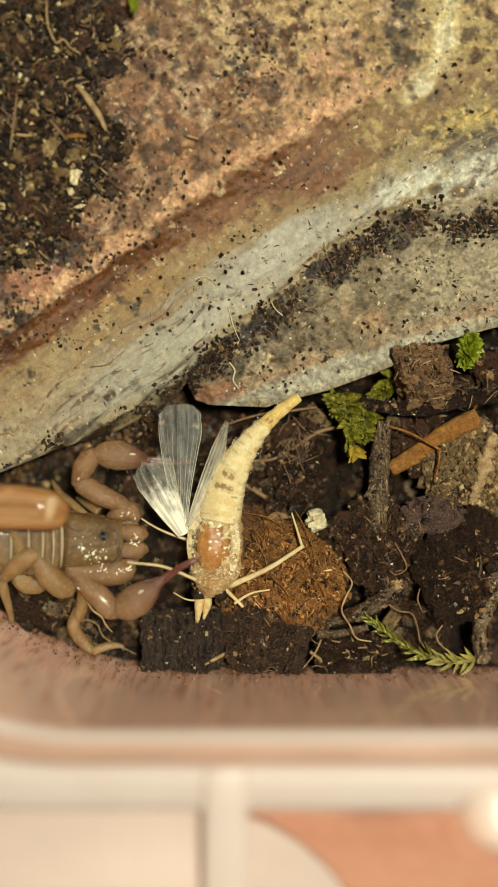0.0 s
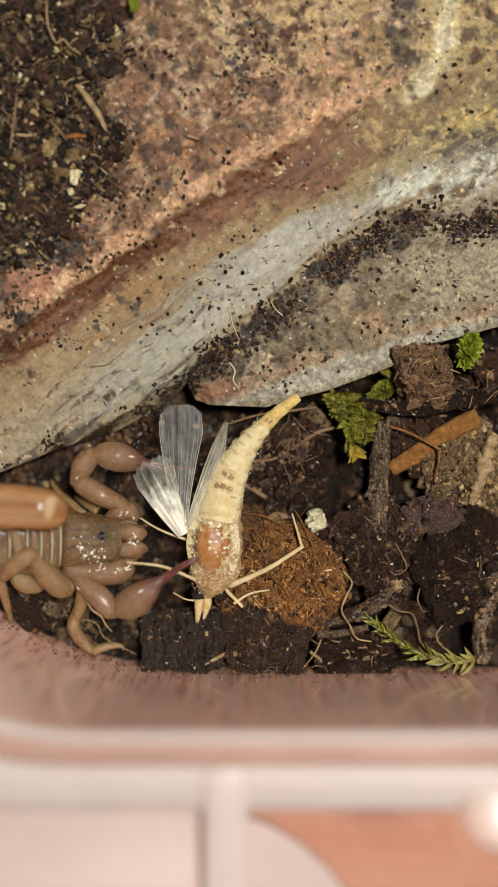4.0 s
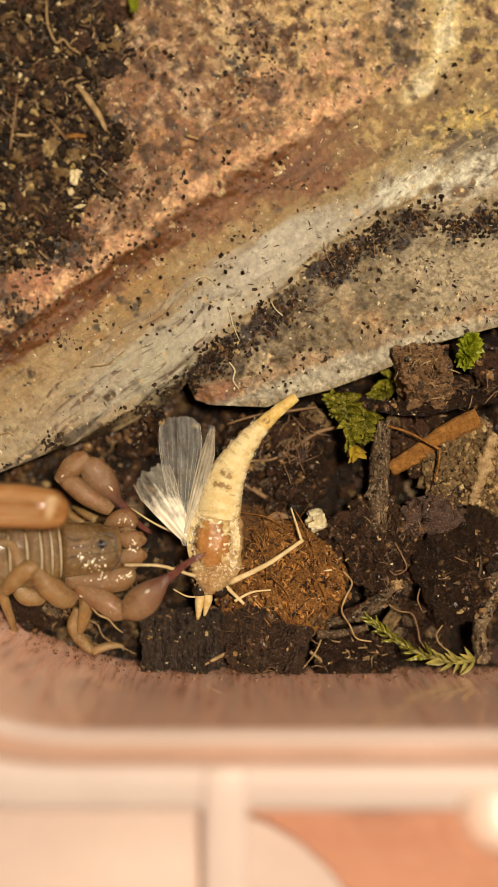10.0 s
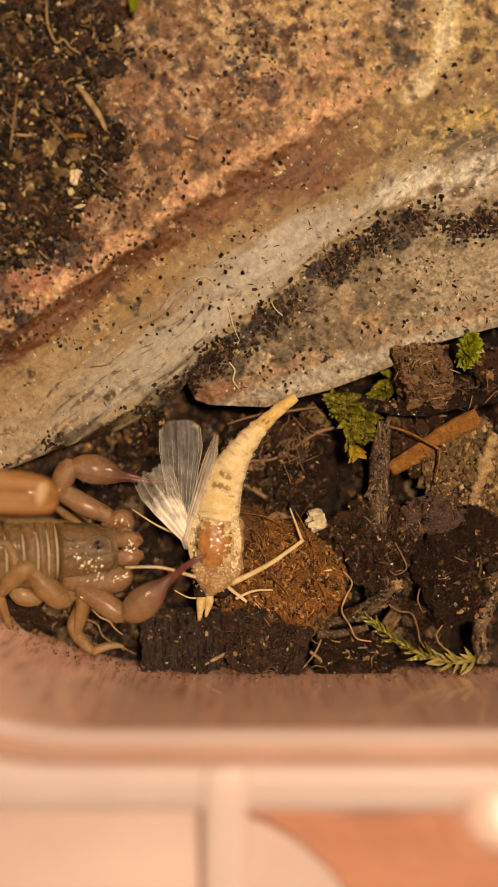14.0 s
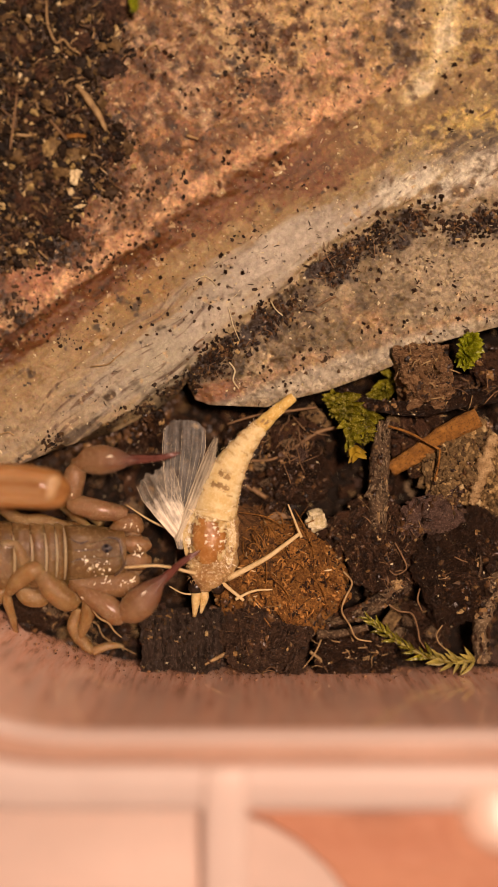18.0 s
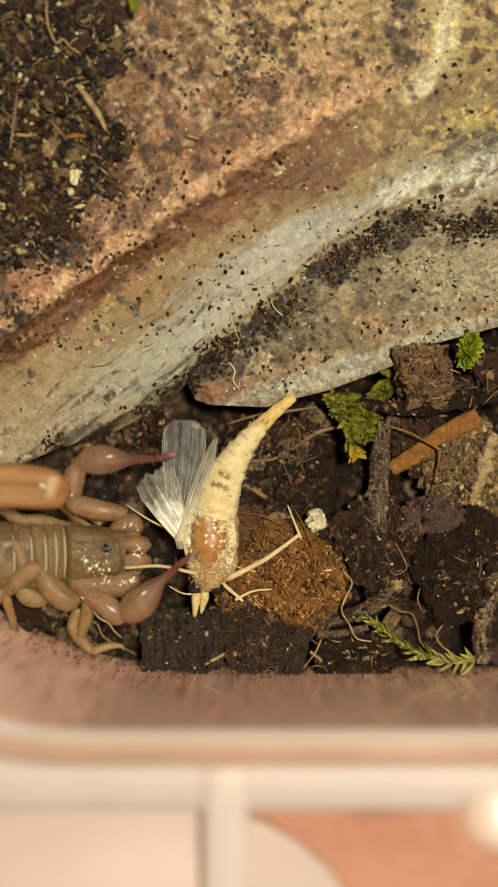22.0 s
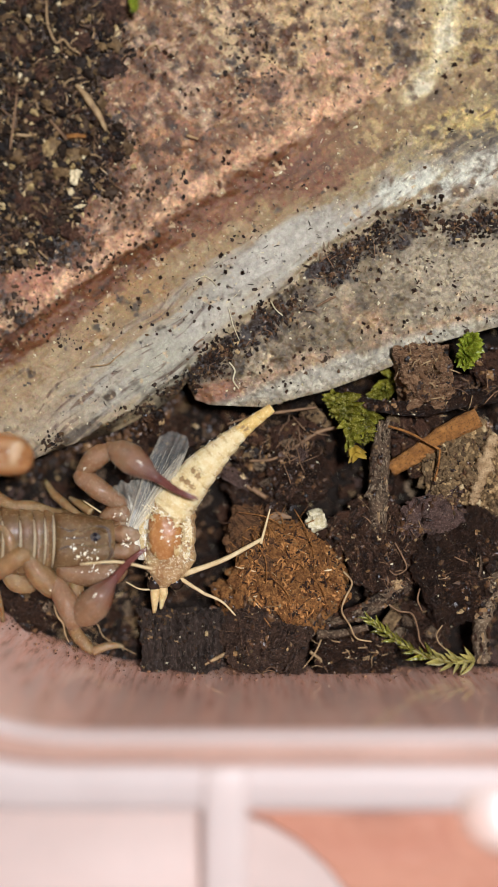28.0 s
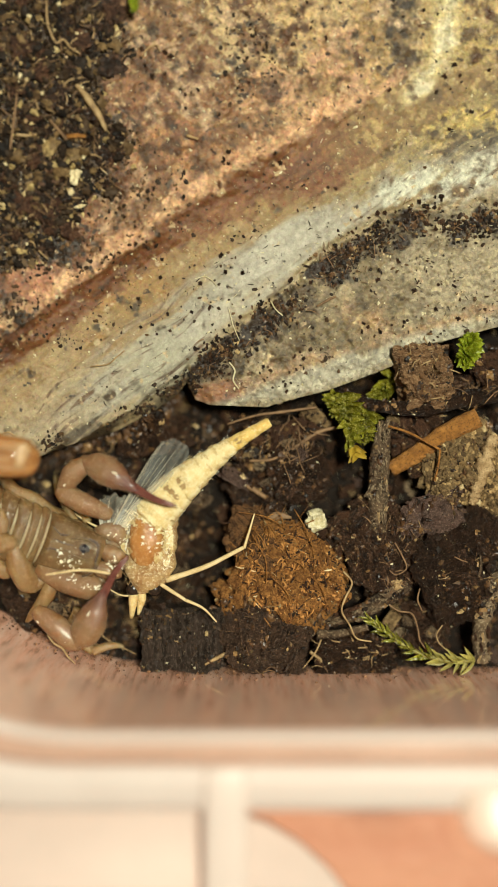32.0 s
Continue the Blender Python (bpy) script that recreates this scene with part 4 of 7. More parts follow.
def scales(ob, pts, r, count, mats, seed):
    """Loose scales of bark that cling to the top of a twig."""
    rnd = random.Random(seed)
    path = curve_points([spot(*p) for p in pts], 40)
    for k in range(count):
        i = rnd.randrange(2, 38)
        d = path[i + 1] - path[i - 1]
        side = Vector((-d.y, d.x, 0)).normalized()
        a = rnd.uniform(-0.9, 0.9)
        piece = new("bark_scale", piece_shape(rnd.choice(mats), False, k % 5))
        piece.parent = ob
        s = rnd.uniform(0.35, 0.85)
        piece.matrix_basis = Matrix.Translation(path[i] + side * (math.sin(a) * r / 1000) + Vector((0, 0, math.cos(a) * r * 0.93 / 1000))) @ pose(0, 0, 0, 0, 0, math.degrees(math.atan2(d.y, d.x)) + rnd.gauss(0, 14)) @ Matrix.Rotation(-a, 4, "X") @ Matrix.Diagonal((s * 1.3, s * 0.8, s * 0.8, 1))


CH = "bark chunks on the soil"
chunk("soil_clod", "rusty orange crumbly clod with bristly fibres", "clod", 516, 1016, 172, 150, -28, CLOD, 0.4, 1.7, 3, 0.42, 0.26, 5)
chunk("soil_clod", "fibrous brown clod with straw in it", "clod", 462, 952, 118, 92, -38, CLOD_BROWN, 0.3, 1.5, 31, 0.3, 0.30, 5)
chunk("soil_clod", "small rusty clod under the legs of the moth", "clod", 422, 1058, 78, 62, -15, CLOD, 0.1, 1.1, 32, 0.3, 0.28, 4)
chunk("bark_chunk", "square black-brown flake of bark with an upright grain", "bark", 322, 1130, 140, 108, 2, BARK_SLAB, 0.3, 0.8, 5, 0.55, 0.17, 5, 3, CH, False)
chunk("bark_chunk", "blunt dark brown bark chunk beside the clod", "bark", 470, 1125, 140, 120, -12, BARK_MID, 0.2, 1.3, 6, 0.55, 0.20, 4, 0, CH)
chunk("bark_chunk", "blackish angular bark chunk on damp soil", "bark", 527, 838, 96, 96, 20, BARK, -0.2, 1.0, 7, 0.6, 0.18, 4, 0, CH)
chunk("bark_chunk", "large black-brown bark chunk with a rough face", "bark", 812, 1010, 150, 165, 25, BARK, 0.3, 1.4, 8, 0.6, 0.18, 4, 0, CH)
chunk("bark_chunk", "reddish brown slab of bark with a ragged edge", "bark", 764, 906, 90, 58, 12, BARK_PURPLE, 1.2, 0.45, 9, 0.4, 0.50, 4, 6, CH, False)
chunk("bark_chunk", "dark brown bark chunk with pale crumbs on it", "bark", 668, 970, 110, 170, 28, BARK, 0.0, 1.3, 10, 0.5, 0.22, 4, 0, CH)
chunk("bark_chunk", "black crumbly bark piece by the tub wall", "bark", 625, 1155, 130, 72, 4, BARK, -0.1, 0.9, 11, 0.5, 0.25, 4, 0, CH)
chunk("bark_chunk", "square red-brown bark block against the rock", "bark", 750, 662, 88, 104, 8, BARK_TAN, 1.4, 1.6, 12, 0.60, 0.30, 4, 0, CH)
chunk("bark_chunk", "small red-brown bark piece under the rock lip", "bark", 868, 650, 60, 60, 35, BARK_RED, 0.5, 1.1, 13, 0.5, 0.25, 4, 0, CH)
chunk("bark_chunk", "dark brown bark piece under the straw", "bark", 735, 755, 90, 90, 5, BARK_RED, -0.4, 0.9, 14, 0.5, 0.25, 4, 0, CH)
chunk("soil_clod", "crumbly tan clod of fibrous soil", "clod", 815, 820, 150, 130, 14, CLOD_TAN, 0.2, 1.5, 15, 0.3, 0.22, 5)
chunk("soil_clod", "tan peaty crumb at the edge of the heap", "clod", 872, 850, 70, 110, 14, CLOD_TAN, 0.0, 1.3, 16, 0.3, 0.2, 4)
chunk("bark_chunk", "small brown bark splinter on the soil", "bark", 520, 765, 90, 42, 22, BARK_RED, -0.4, 0.6, 17, 0.5, 0.3, 4, 0, CH)
chunk("bark_chunk", "flat black bark piece in shade", "bark", 445, 870, 90, 60, -40, BARK, -0.6, 0.8, 18, 0.5, 0.3, 4, 0, CH)
chunk("bark_chunk", "black soil lump beside the scorpion", "bark", 68, 1065, 100, 90, 10, BARK, -0.8, 1.0, 19, 0.4, 0.3, 4, 0, CH)
chunk("bark_chunk", "dark flat bark piece under the rock", "bark", 275, 772, 120, 62, 8, BARK, -0.9, 0.7, 20, 0.55, 0.2, 4, 0, CH)
chunk("bark_chunk", "black bark lump beside the thin root", "bark", 570, 985, 60, 100, 5, BARK, -0.6, 0.9, 21, 0.5, 0.3, 4, 0, CH)
chunk("bark_chunk", "dark bark chunk at the tub wall", "bark", 735, 1110, 100, 80, -10, BARK, -0.5, 0.8, 22, 0.5, 0.3, 4, 0, CH)
chunk("bark_chunk", "dark crumbly chunk by the thick root", "bark", 865, 930, 90, 110, -10, BARK, -0.2, 1.0, 23, 0.5, 0.3, 4, 0, CH)
chunk("bark_chunk", "brown bark fragment under the moth", "bark", 435, 775, 70, 60, -30, BARK, -0.9, 0.7, 24, 0.5, 0.3, 4, 0, CH)
chunk("bark_chunk", "dim brown bark piece behind the moss", "bark", 825, 690, 100, 50, 4, BARK, -0.8, 0.8, 25, 0.5, 0.3, 4, 0, CH)
chunk("mineral_crumb", "pale yellowish porous mineral crumb", "crumb", 559, 920, 33, 33, 15, PALE, 0.9, 0.7, 26, 0.3, 0.38, 3)
chunk("mineral_crumb", "tiny pale crumb stuck on bark", "crumb", 702, 1035, 22, 20, 15, CRUMB_TAN, 1.3, 0.4, 27, 0.4, 0.35, 3)

stick("straw", "short thick orange-brown straw on the soil", "straw", [(690, 830, 0.6), (740, 800, 1.0), (790, 765, 1.4), (846, 738, 1.8)], (0.65, 0.8, 0.85, 0.9), STRAW, 0.15, 26, 14, (0.35, 0.45, 0.45, 0.45))
stick("bark_strip", "pale tan strip of bark beside the crumbly clod", "bark", [(872, 770, 1.6), (858, 815, 1.9), (842, 862, 1.7), (834, 892, 1.2)], (0.45, 0.7, 0.6, 0.25), STRIP, 0.9, 36, 14, (0.3, 0.35, 0.35, 0.2), 3.0)
ob = stick("twig", "grey-brown weathered twig with flaking bark", "twig", [(668, 940, 0.8), (668, 870, 1.0), (672, 800, 1.0), (682, 745, 1.0)], (0.86, 0.90, 0.88, 0.5), TWIG, 0.14, 60, 16)
scales(ob, [(668, 940, 0.8), (668, 870, 1.0), (672, 800, 1.0), (682, 745, 1.0)], 1.0, 22, (ROOT, TWIG, ROOT, STRIP), 71)
ob = stick("twig", "brown twig lying across the soil", "twig", [(575, 1100, 0.6), (640, 1080, 0.7), (690, 1050, 0.9), (720, 1030, 1.0)], (0.5, 0.7, 0.85, 0.7), TWIG, 0.15, 24, 10)
scales(ob, [(575, 1100, 0.6), (640, 1080, 0.7), (690, 1050, 0.9), (720, 1030, 1.0)], 0.75, 8, (TWIG, ROOT, BARK_RED), 72)
stick("twig", "thin grey twig with a cut end", "twig", [(560, 1120, 0.8), (600, 1120, 0.8), (650, 1108, 0.9)], (0.42, 0.36, 0.3), TWIG, 0.3, 20, 10)
ob = stick("root", "thick pale brown root at the tub wall", "root", [(895, 990, 1.0), (862, 1060, 1.0), (850, 1110, 1.0), (852, 1170, 0.6)], (0.9, 0.9, 0.75, 0.7), ROOT, 0.35, 40, 12)
scales(ob, [(895, 990, 1.0), (862, 1060, 1.0), (850, 1110, 1.0), (852, 1170, 0.6)], 0.85, 12, (ROOT, STRIP, BARK_RED), 73)
stick("black_stem", "black decayed stem lying under the rock lip", "stem", [(600, 690, 0.2), (660, 716, 0.9), (740, 722, 1.7), (820, 706, 1.6), (900, 695, 1.4)], (0.3, 0.55, 0.75, 0.8, 0.8), BARK, 0.35, 30, 10)
FG = "thin roots on the soil"
stick("rootlet", "thin wavy cream rootlet on the soil", "root", [(607, 1010, 2.0), (622, 1030, 2.2), (611, 1055, 2.2), (604, 1080, 2.2), (618, 1105, 2.1), (630, 1128, 1.9), (656, 1134, 1.6)], (0.13, 0.14, 0.12, 0.1), FIBRE, 0.2, 40, 6, group=FG)
stick("rootlet", "curled tan rootlet over bark", "root", [(698, 960, 1.6), (712, 985, 1.8), (718, 1005, 1.8), (700, 1016, 1.6), (688, 1008, 1.5)], (0.1, 0.12, 0.1, 0.08), FIBRE_DARK, 0.2, 30, 6, group=FG)
stick("rootlet", "brown thin root bent over the straw", "root", [(682, 752, 1.6), (725, 766, 1.9), (778, 795, 2.2)], (0.16, 0.17, 0.17), STRAW, 0.2, 20, 6, group=FG)
stick("rootlet", "brown thin root hanging over the clod", "root", [(778, 795, 2.2), (774, 825, 2.2), (768, 850, 2.0)], (0.15, 0.14, 0.12), STRAW, 0.2, 16, 6, group=FG)
stick("rootlet", "dark thin root on the bark", "root", [(683, 1066, 1.2), (705, 1080, 1.5), (728, 1085, 1.5), (738, 1110, 1.3), (742, 1132, 1.2), (755, 1150, 1.0)], (0.11, 0.12, 0.1), FIBRE_DARK, 0.2, 30, 6, group=FG)
stick("rootlet", "tan splinter by the tub wall", "root", [(548, 1152, 0.8), (575, 1172, 0.6), (598, 1190, 0.4)], (0.18, 0.24, 0.15), FIBRE, 0.3, 16, 6, group=FG)
stick("rootlet", "pale thin fibre crossing the splinter", "root", [(568, 1130, 0.9), (556, 1155, 1.0), (535, 1182, 0.8)], (0.1, 0.11, 0.06), FIBRE, 0.2, 14, 6, group=FG)
stick("rootlet", "tan splinter lying on dark bark", "root", [(362, 1175, 0.9), (385, 1162, 1.0), (410, 1150, 1.1)], (0.12, 0.26, 0.2), FIBRE, 0.3, 16, 6, group=FG)
stick("rootlet", "brown fibre under the moth", "root", [(402, 750, 0.6), (450, 735, 0.8), (500, 728, 0.8), (560, 720, 0.8)], (0.12, 0.16, 0.2, 0.16), FIBRE_DARK, 0.3, 24, 6, group=FG)
stick("rootlet", "light brown rootlet on dark soil", "root", [(440, 815, 0.3), (480, 812, 0.5), (515, 795, 0.6), (560, 765, 0.6), (600, 755, 0.4)], (0.15, 0.2, 0.2, 0.3, 0.2), FIBRE_DARK, 0.4, 30, 6, group=FG)
stick("rootlet", "short brown stub in the soil", "root", [(405, 835, 0.0), (440, 860, 0.3), (470, 880, 0.2)], (0.3, 0.4, 0.3), FIBRE_DARK, 0.4, 16, 8, group=FG)
stick("leaf_scrap", "dry olive scrap of leaf on the soil", "leaf", [(465, 920, 0.9), (490, 912, 1.1), (515, 915, 1.0)], (0.15, 0.45, 0.1), FIBRE_DARK, 0.3, 14, 8, (0.05, 0.1, 0.05))
stick("rootlet", "faint curly fibre near the wall", "root", [(782, 1105, 1.4), (772, 1120, 1.4), (775, 1135, 1.4), (790, 1150, 1.2)], (0.08, 0.09, 0.07), FIBRE, 0.2, 20, 5, group=FG)
stick("rootlet", "grey-brown thin fibre on bark", "root", [(846, 970, 1.6), (850, 1000, 1.8), (842, 1030, 1.6)], (0.1, 0.2, 0.12), TWIG, 0.3, 16, 6, group=FG)
stick("rootlet", "short dark fibre on the black chunk", "root", [(742, 1040, 1.8), (738, 1060, 1.9), (746, 1080, 1.8)], (0.09, 0.12, 0.08), FIBRE_DARK, 0.3, 14, 6, group=FG)
stick("rootlet", "tangled pale thread by the scorpion leg", "root", [(118, 1108, 0.2), (150, 1096, 0.4), (172, 1104, 0.5), (186, 1128, 0.5), (240, 1156, 0.5)], (0.08, 0.08, 0.06), FIBRE, 0.2, 30, 5, group=FG)
stick("rootlet", "pale thread on the soil at the wall", "root", [(120, 1075, 0.0), (132, 1095, 0.2), (150, 1112, 0.2), (158, 1098, 0.2)], (0.1, 0.1, 0.08), FIBRE_DARK, 0.2, 24, 5, group=FG)
for k, (a, b) in enumerate((((520, 900), (560, 1015)), ((455, 960), (470, 1040)), ((420, 905), (505, 935)), ((500, 985), (545, 1020)), ((540, 1010), (580, 1080)), ((480, 1020), (520, 1090)))):
    mid = ((a[0] + b[0]) / 2 + 8, (a[1] + b[1]) / 2 - 6, 2.5)
    stick("bristle", "stiff orange bristle in the rusty clod", "fibre", [(*a, 2.1), mid, (*b, 1.9)], (0.1, 0.13, 0.08), STRAW, 0.2, 14, 6, seed=k, group="bristles in the clod")


def moss_blade(bm, base, tip, width, lift):
    """A small keeled leaf, thick in the middle."""
    axis = tip - base
    side = axis.cross(Vector((0, 0, 1))).normalized() * width
    up = Vector((0, 0, lift))
    mid = base.lerp(tip, 0.4)
    a, b, c, d, e = (bm.verts.new(p) for p in (base, mid + side + up * 0.6, tip, mid - side + up * 0.6, mid - up * 0.2))
    top = bm.verts.new(mid + up * 0.1)
    for f in ((a, b, top), (b, c, top), (c, d, top), (d, a, top), (b, a, e), (c, b, e), (d, c, e), (a, d, e)):
        bm.faces.new(f)


LEAVES = {}


def leaf_shape(mat, wide, k):
    """A pointed boat-shaped leaf 1 mm long along x; shared by alike leaves."""
    key = (mat.name, wide, k)
    if key not in LEAVES:
        bm = bmesh.new()
        rows = []
        for x, w in ((0, 0.35), (0.22, 0.85), (0.48, 1.0), (0.74, 0.66), (0.92, 0.22), (1.0, 0.02)):
            bend = -(0.16 + 0.10 * k) * x * x + 0.10 * x
            rows.append([bm.verts.new(Vector((x, y * wide * w, bend + 0.55 * wide * w * y * y)) / 1000) for y in (-1, -0.5, 0, 0.5, 1)])
        for r0, r1 in zip(rows, rows[1:]):
            for q in range(4):
                bm.faces.new((r0[q], r0[q + 1], r1[q + 1], r1[q]))
        me = bpy.data.meshes.new("leaf")
        bm.to_mesh(me)
        bm.free()
        for p in me.polygons:
            p.use_smooth = True
        me.materials.append(mat)
        LEAVES[key] = me
    return LEAVES[key]


def moss(label, pts, length, wide, count, mat, tip_mat=None, seed=0, fan=55, stem=0.16, root_mat=None, whorl=3):
    """A sprig along plan points: leaves of length mm set round the stem in whorls, opening by fan degrees."""
    rnd = random.Random(seed)
    ob = thing("moss_sprig", label, "moss", "moss sprigs", at=spot(*pts[0]))
    origin = spot(*pts[0])
    bm = tube(bmesh.new(), [spot(*p) for p in pts], mm(stem * 1.5, stem, stem * 0.4), None, 18, 7, 0.2)
    bm.transform(Matrix.Translation(-origin))
    part("stem", bm, root_mat or mat, ob)
    path = curve_points([spot(*p) for p in pts], count)
    for i, p in enumerate(path):
        t = (path[min(i + 1, count - 1)] - path[max(i - 1, 0)]).normalized()
        side = t.cross(Vector((0, 0, 1))).normalized()
        up = side.cross(t)
        for k in range(whorl):
            phi = math.pi * (k + 0.5 * (i % 2)) / max(1, whorl - 0.5) + rnd.gauss(0, 0.22)
            f = radians(fan + rnd.gauss(0, 9)) * (1 - 0.45 * i / count)
            out = side * math.cos(phi) + up * (0.25 + 0.55 * abs(math.sin(phi)))
            x = (t * math.cos(f) + out.normalized() * math.sin(f)).normalized()
            y = Vector((0, 0, 1)).cross(x).normalized()
            m = Matrix((x, y, x.cross(y))).transposed().to_4x4()
            ln = length * rnd.uniform(0.7, 1.15) * (1 - 0.4 * i / count)
            kind = tip_mat if tip_mat and i > count * 0.72 else root_mat if root_mat and i < count * 0.3 else mat
            piece = new("leaf", leaf_shape(kind, wide, k % 3))
            piece.parent = ob
            piece.matrix_basis = Matrix.Translation(p - origin) @ m @ pose(0, 0, 0, rnd.gauss(0, 18)) @ Matrix.Scale(ln, 4)


moss("feathery yellow-green moss sprig against the tub wall", [(838, 1166, 0.9), (790, 1168, 1.0), (735, 1152, 1.2), (690, 1124, 1.4), (655, 1096, 1.5)], 1.75, 0.12, 17, MOSS, None, 3, 44, 0.2, MOSS_DRY, 3)
moss("green moss sprig with a yellow tip beside the twig", [(606, 702, 0.6), (612, 735, 1.2), (618, 768, 1.6), (628, 800, 1.9)], 1.8, 0.25, 10, MOSS, MOSS_TIP, 5, 74, 0.16, None, 4)
moss("small green moss sprig under the rock lip", [(588, 700, 0.5), (592, 716, 1.0), (600, 734, 1.2)], 1.3, 0.26, 6, MOSS, None, 6, 76, 0.14, None, 4)
moss("wet green moss sprig against the twig", [(648, 728, 0.4), (645, 748, 1.0), (650, 772, 1.3)], 1.5, 0.26, 7, MOSS, None, 16, 76, 0.14, None, 4)
moss("dim moss sprig in the shade of the rock", [(696, 668, -0.3), (680, 686, 0.2), (662, 704, 0.5)], 1.5, 0.30, 8, MOSS, None, 7, 58, 0.14, None, 4)
moss("bright green moss tuft under the rock lip", [(828, 622, 1.6), (829, 612, 2.2), (832, 600, 2.3)], 1.35, 0.36, 8, GREEN, None, 8, 82, 0.14, None, 6)
moss("bright green moss tuft beside the bark block", [(828, 614, 1.6), (826, 626, 2.3), (822, 640, 2.3)], 1.35, 0.36, 8, GREEN, None, 18, 82, 0.14, None, 6)
moss("bright green moss tuft on top of the rock", [(236, -14, 5.8), (236, 0, 6.2), (237, 12, 6.2)], 0.8, 0.34, 5, GREEN, None, 9, 45, 0.12, None, 4)


# ---- crumbs, countless: one object of each kind ----
def crumbs(name, label, places, mat, sizes, seed, flat=0.6, parent=None):
    rnd = np.random.RandomState(seed)
    n = len(places)
    base = np.array([(1, 0, 0), (-1, 0, 0), (0, 1, 0), (0, -1, 0), (0, 0, 1), (0, 0, -1)], float)
    tri = np.array([(0, 2, 4), (2, 1, 4), (1, 3, 4), (3, 0, 4), (2, 0, 5), (1, 2, 5), (3, 1, 5), (0, 3, 5)])
    size = (sizes[0] + (sizes[1] - sizes[0]) * rnd.rand(n) ** 3)[:, None, None] / 1000
    body = base[None] * (1 + 0.4 * rnd.uniform(-1, 1, (n, 6, 1))) + rnd.uniform(-0.45, 0.45, (n, 6, 3))
    roll = rnd.uniform(0, math.tau, (n, 1))
    body = np.stack([body[..., 0], body[..., 1] * np.cos(roll) - body[..., 2] * np.sin(roll), body[..., 1] * np.sin(roll) + body[..., 2] * np.cos(roll)], -1)
    body = body * np.stack([rnd.uniform(0.6, 1.7, n), np.ones(n), np.full(n, flat)], -1)[:, None, :]
    a = rnd.uniform(0, math.tau, n)
    ca, sa = np.cos(a)[:, None], np.sin(a)[:, None]
    x, y = body[..., 0] * ca - body[..., 1] * sa, body[..., 0] * sa + body[..., 1] * ca
    verts = np.stack([x, y, body[..., 2]], -1) * size + np.asarray(places)[:, None, :]
    faces = (tri[None] + 6 * np.arange(n)[:, None, None]).reshape(-1, 3)
    me = bpy.data.meshes.new(name)
    me.from_pydata(verts.reshape(-1, 3).tolist(), [], faces.tolist())
    me.materials.append(mat)
    ob = new(name, me)
    ob.parent = parent
    return tagged(ob, label, "" if parent else "soil", kind="stuff")


def bits(name, label, places, mat, sizes, seed):
    """Rough rounded lumps, countless, in one mesh."""
    rnd = np.random.RandomState(seed)
    protos = []
    for k in range(6):
        bm = lump((1000, 720, 560), 0.75, 200 + k, 2, 0.1, 0.25)
        bm.verts.index_update()
        protos.append((np.array([w.co[:] for w in bm.verts]), np.array([[w.index for w in f.verts] for f in bm.faces])))
        bm.free()
    verts, faces, base = [], [], 0
    for k, p in enumerate(places):
        pv, pf = protos[k % 6]
        m = np.array(pose(0, 0, 0, rnd.uniform(-60, 60), rnd.uniform(-60, 60), rnd.uniform(0, 360)).to_3x3())
        s = (sizes[0] + (sizes[1] - sizes[0]) * rnd.rand() ** 2.2) / 1000
        verts.append(pv @ m.T * s * rnd.uniform(0.7, 1.3, 3) + p)
        faces.append(pf + base)
        base += len(pv)
    me = bpy.data.meshes.new(name)
    me.from_pydata(np.concatenate(verts).tolist(), [], np.concatenate(faces).tolist())
    me.materials.append(mat)
    return tagged(new(name, me), label, "soil", kind="stuff")


def on_rock(u, v):
    keep = v < line(u, EDGE) - 4
    u, v = u[keep], v[keep]
    return to_world(u, v, rock_height(u, v) + 0.06)


def ground_tree():
    """What loose crumbs come to rest on."""
    verts, faces = [], []
    for ob in SOLID:
        m = ob.matrix_world if ob.parent else ob.matrix_basis
        k = len(verts)
        verts += [m @ w.co for w in ob.data.vertices]
        faces += [[k + q for q in p.vertices] for p in ob.data.polygons]
    return bvhtree.BVHTree.FromPolygons(verts, faces)


def dropped(u, v, lift=0.03):
    """Places where crumbs let fall over the plan come to rest."""
    out = []
    for a, b in zip(u, v):
        hit = TREE.ray_cast(plan(a, b, 12), Vector((0, 0, -1)))[0]
        if hit is not None:
            out.append(hit + Vector((0, 0, lift / 1000)))
    return np.array(out)


def clustered(rs, n, box, size, seed, bias=0.0):
    u, v = rs.uniform(box[0], box[1], n), rs.uniform(box[2], box[3], n)
    keep = field(u, v, size, 4, seed) + rs.uniform(-0.5, 0.5, n) > bias
    return u[keep], v[keep]


CHIPS = []
for k in range(5):
    bm = lump((1.1, 0.75, 0.45), 0.4, 80 + k, 3, 0.5, 0.12)
    me = bpy.data.meshes.new("bark_chip")
    bm.to_mesh(me)
    bm.free()
    CHIPS.append(me)
rc = random.Random(31)
TREE = ground_tree()
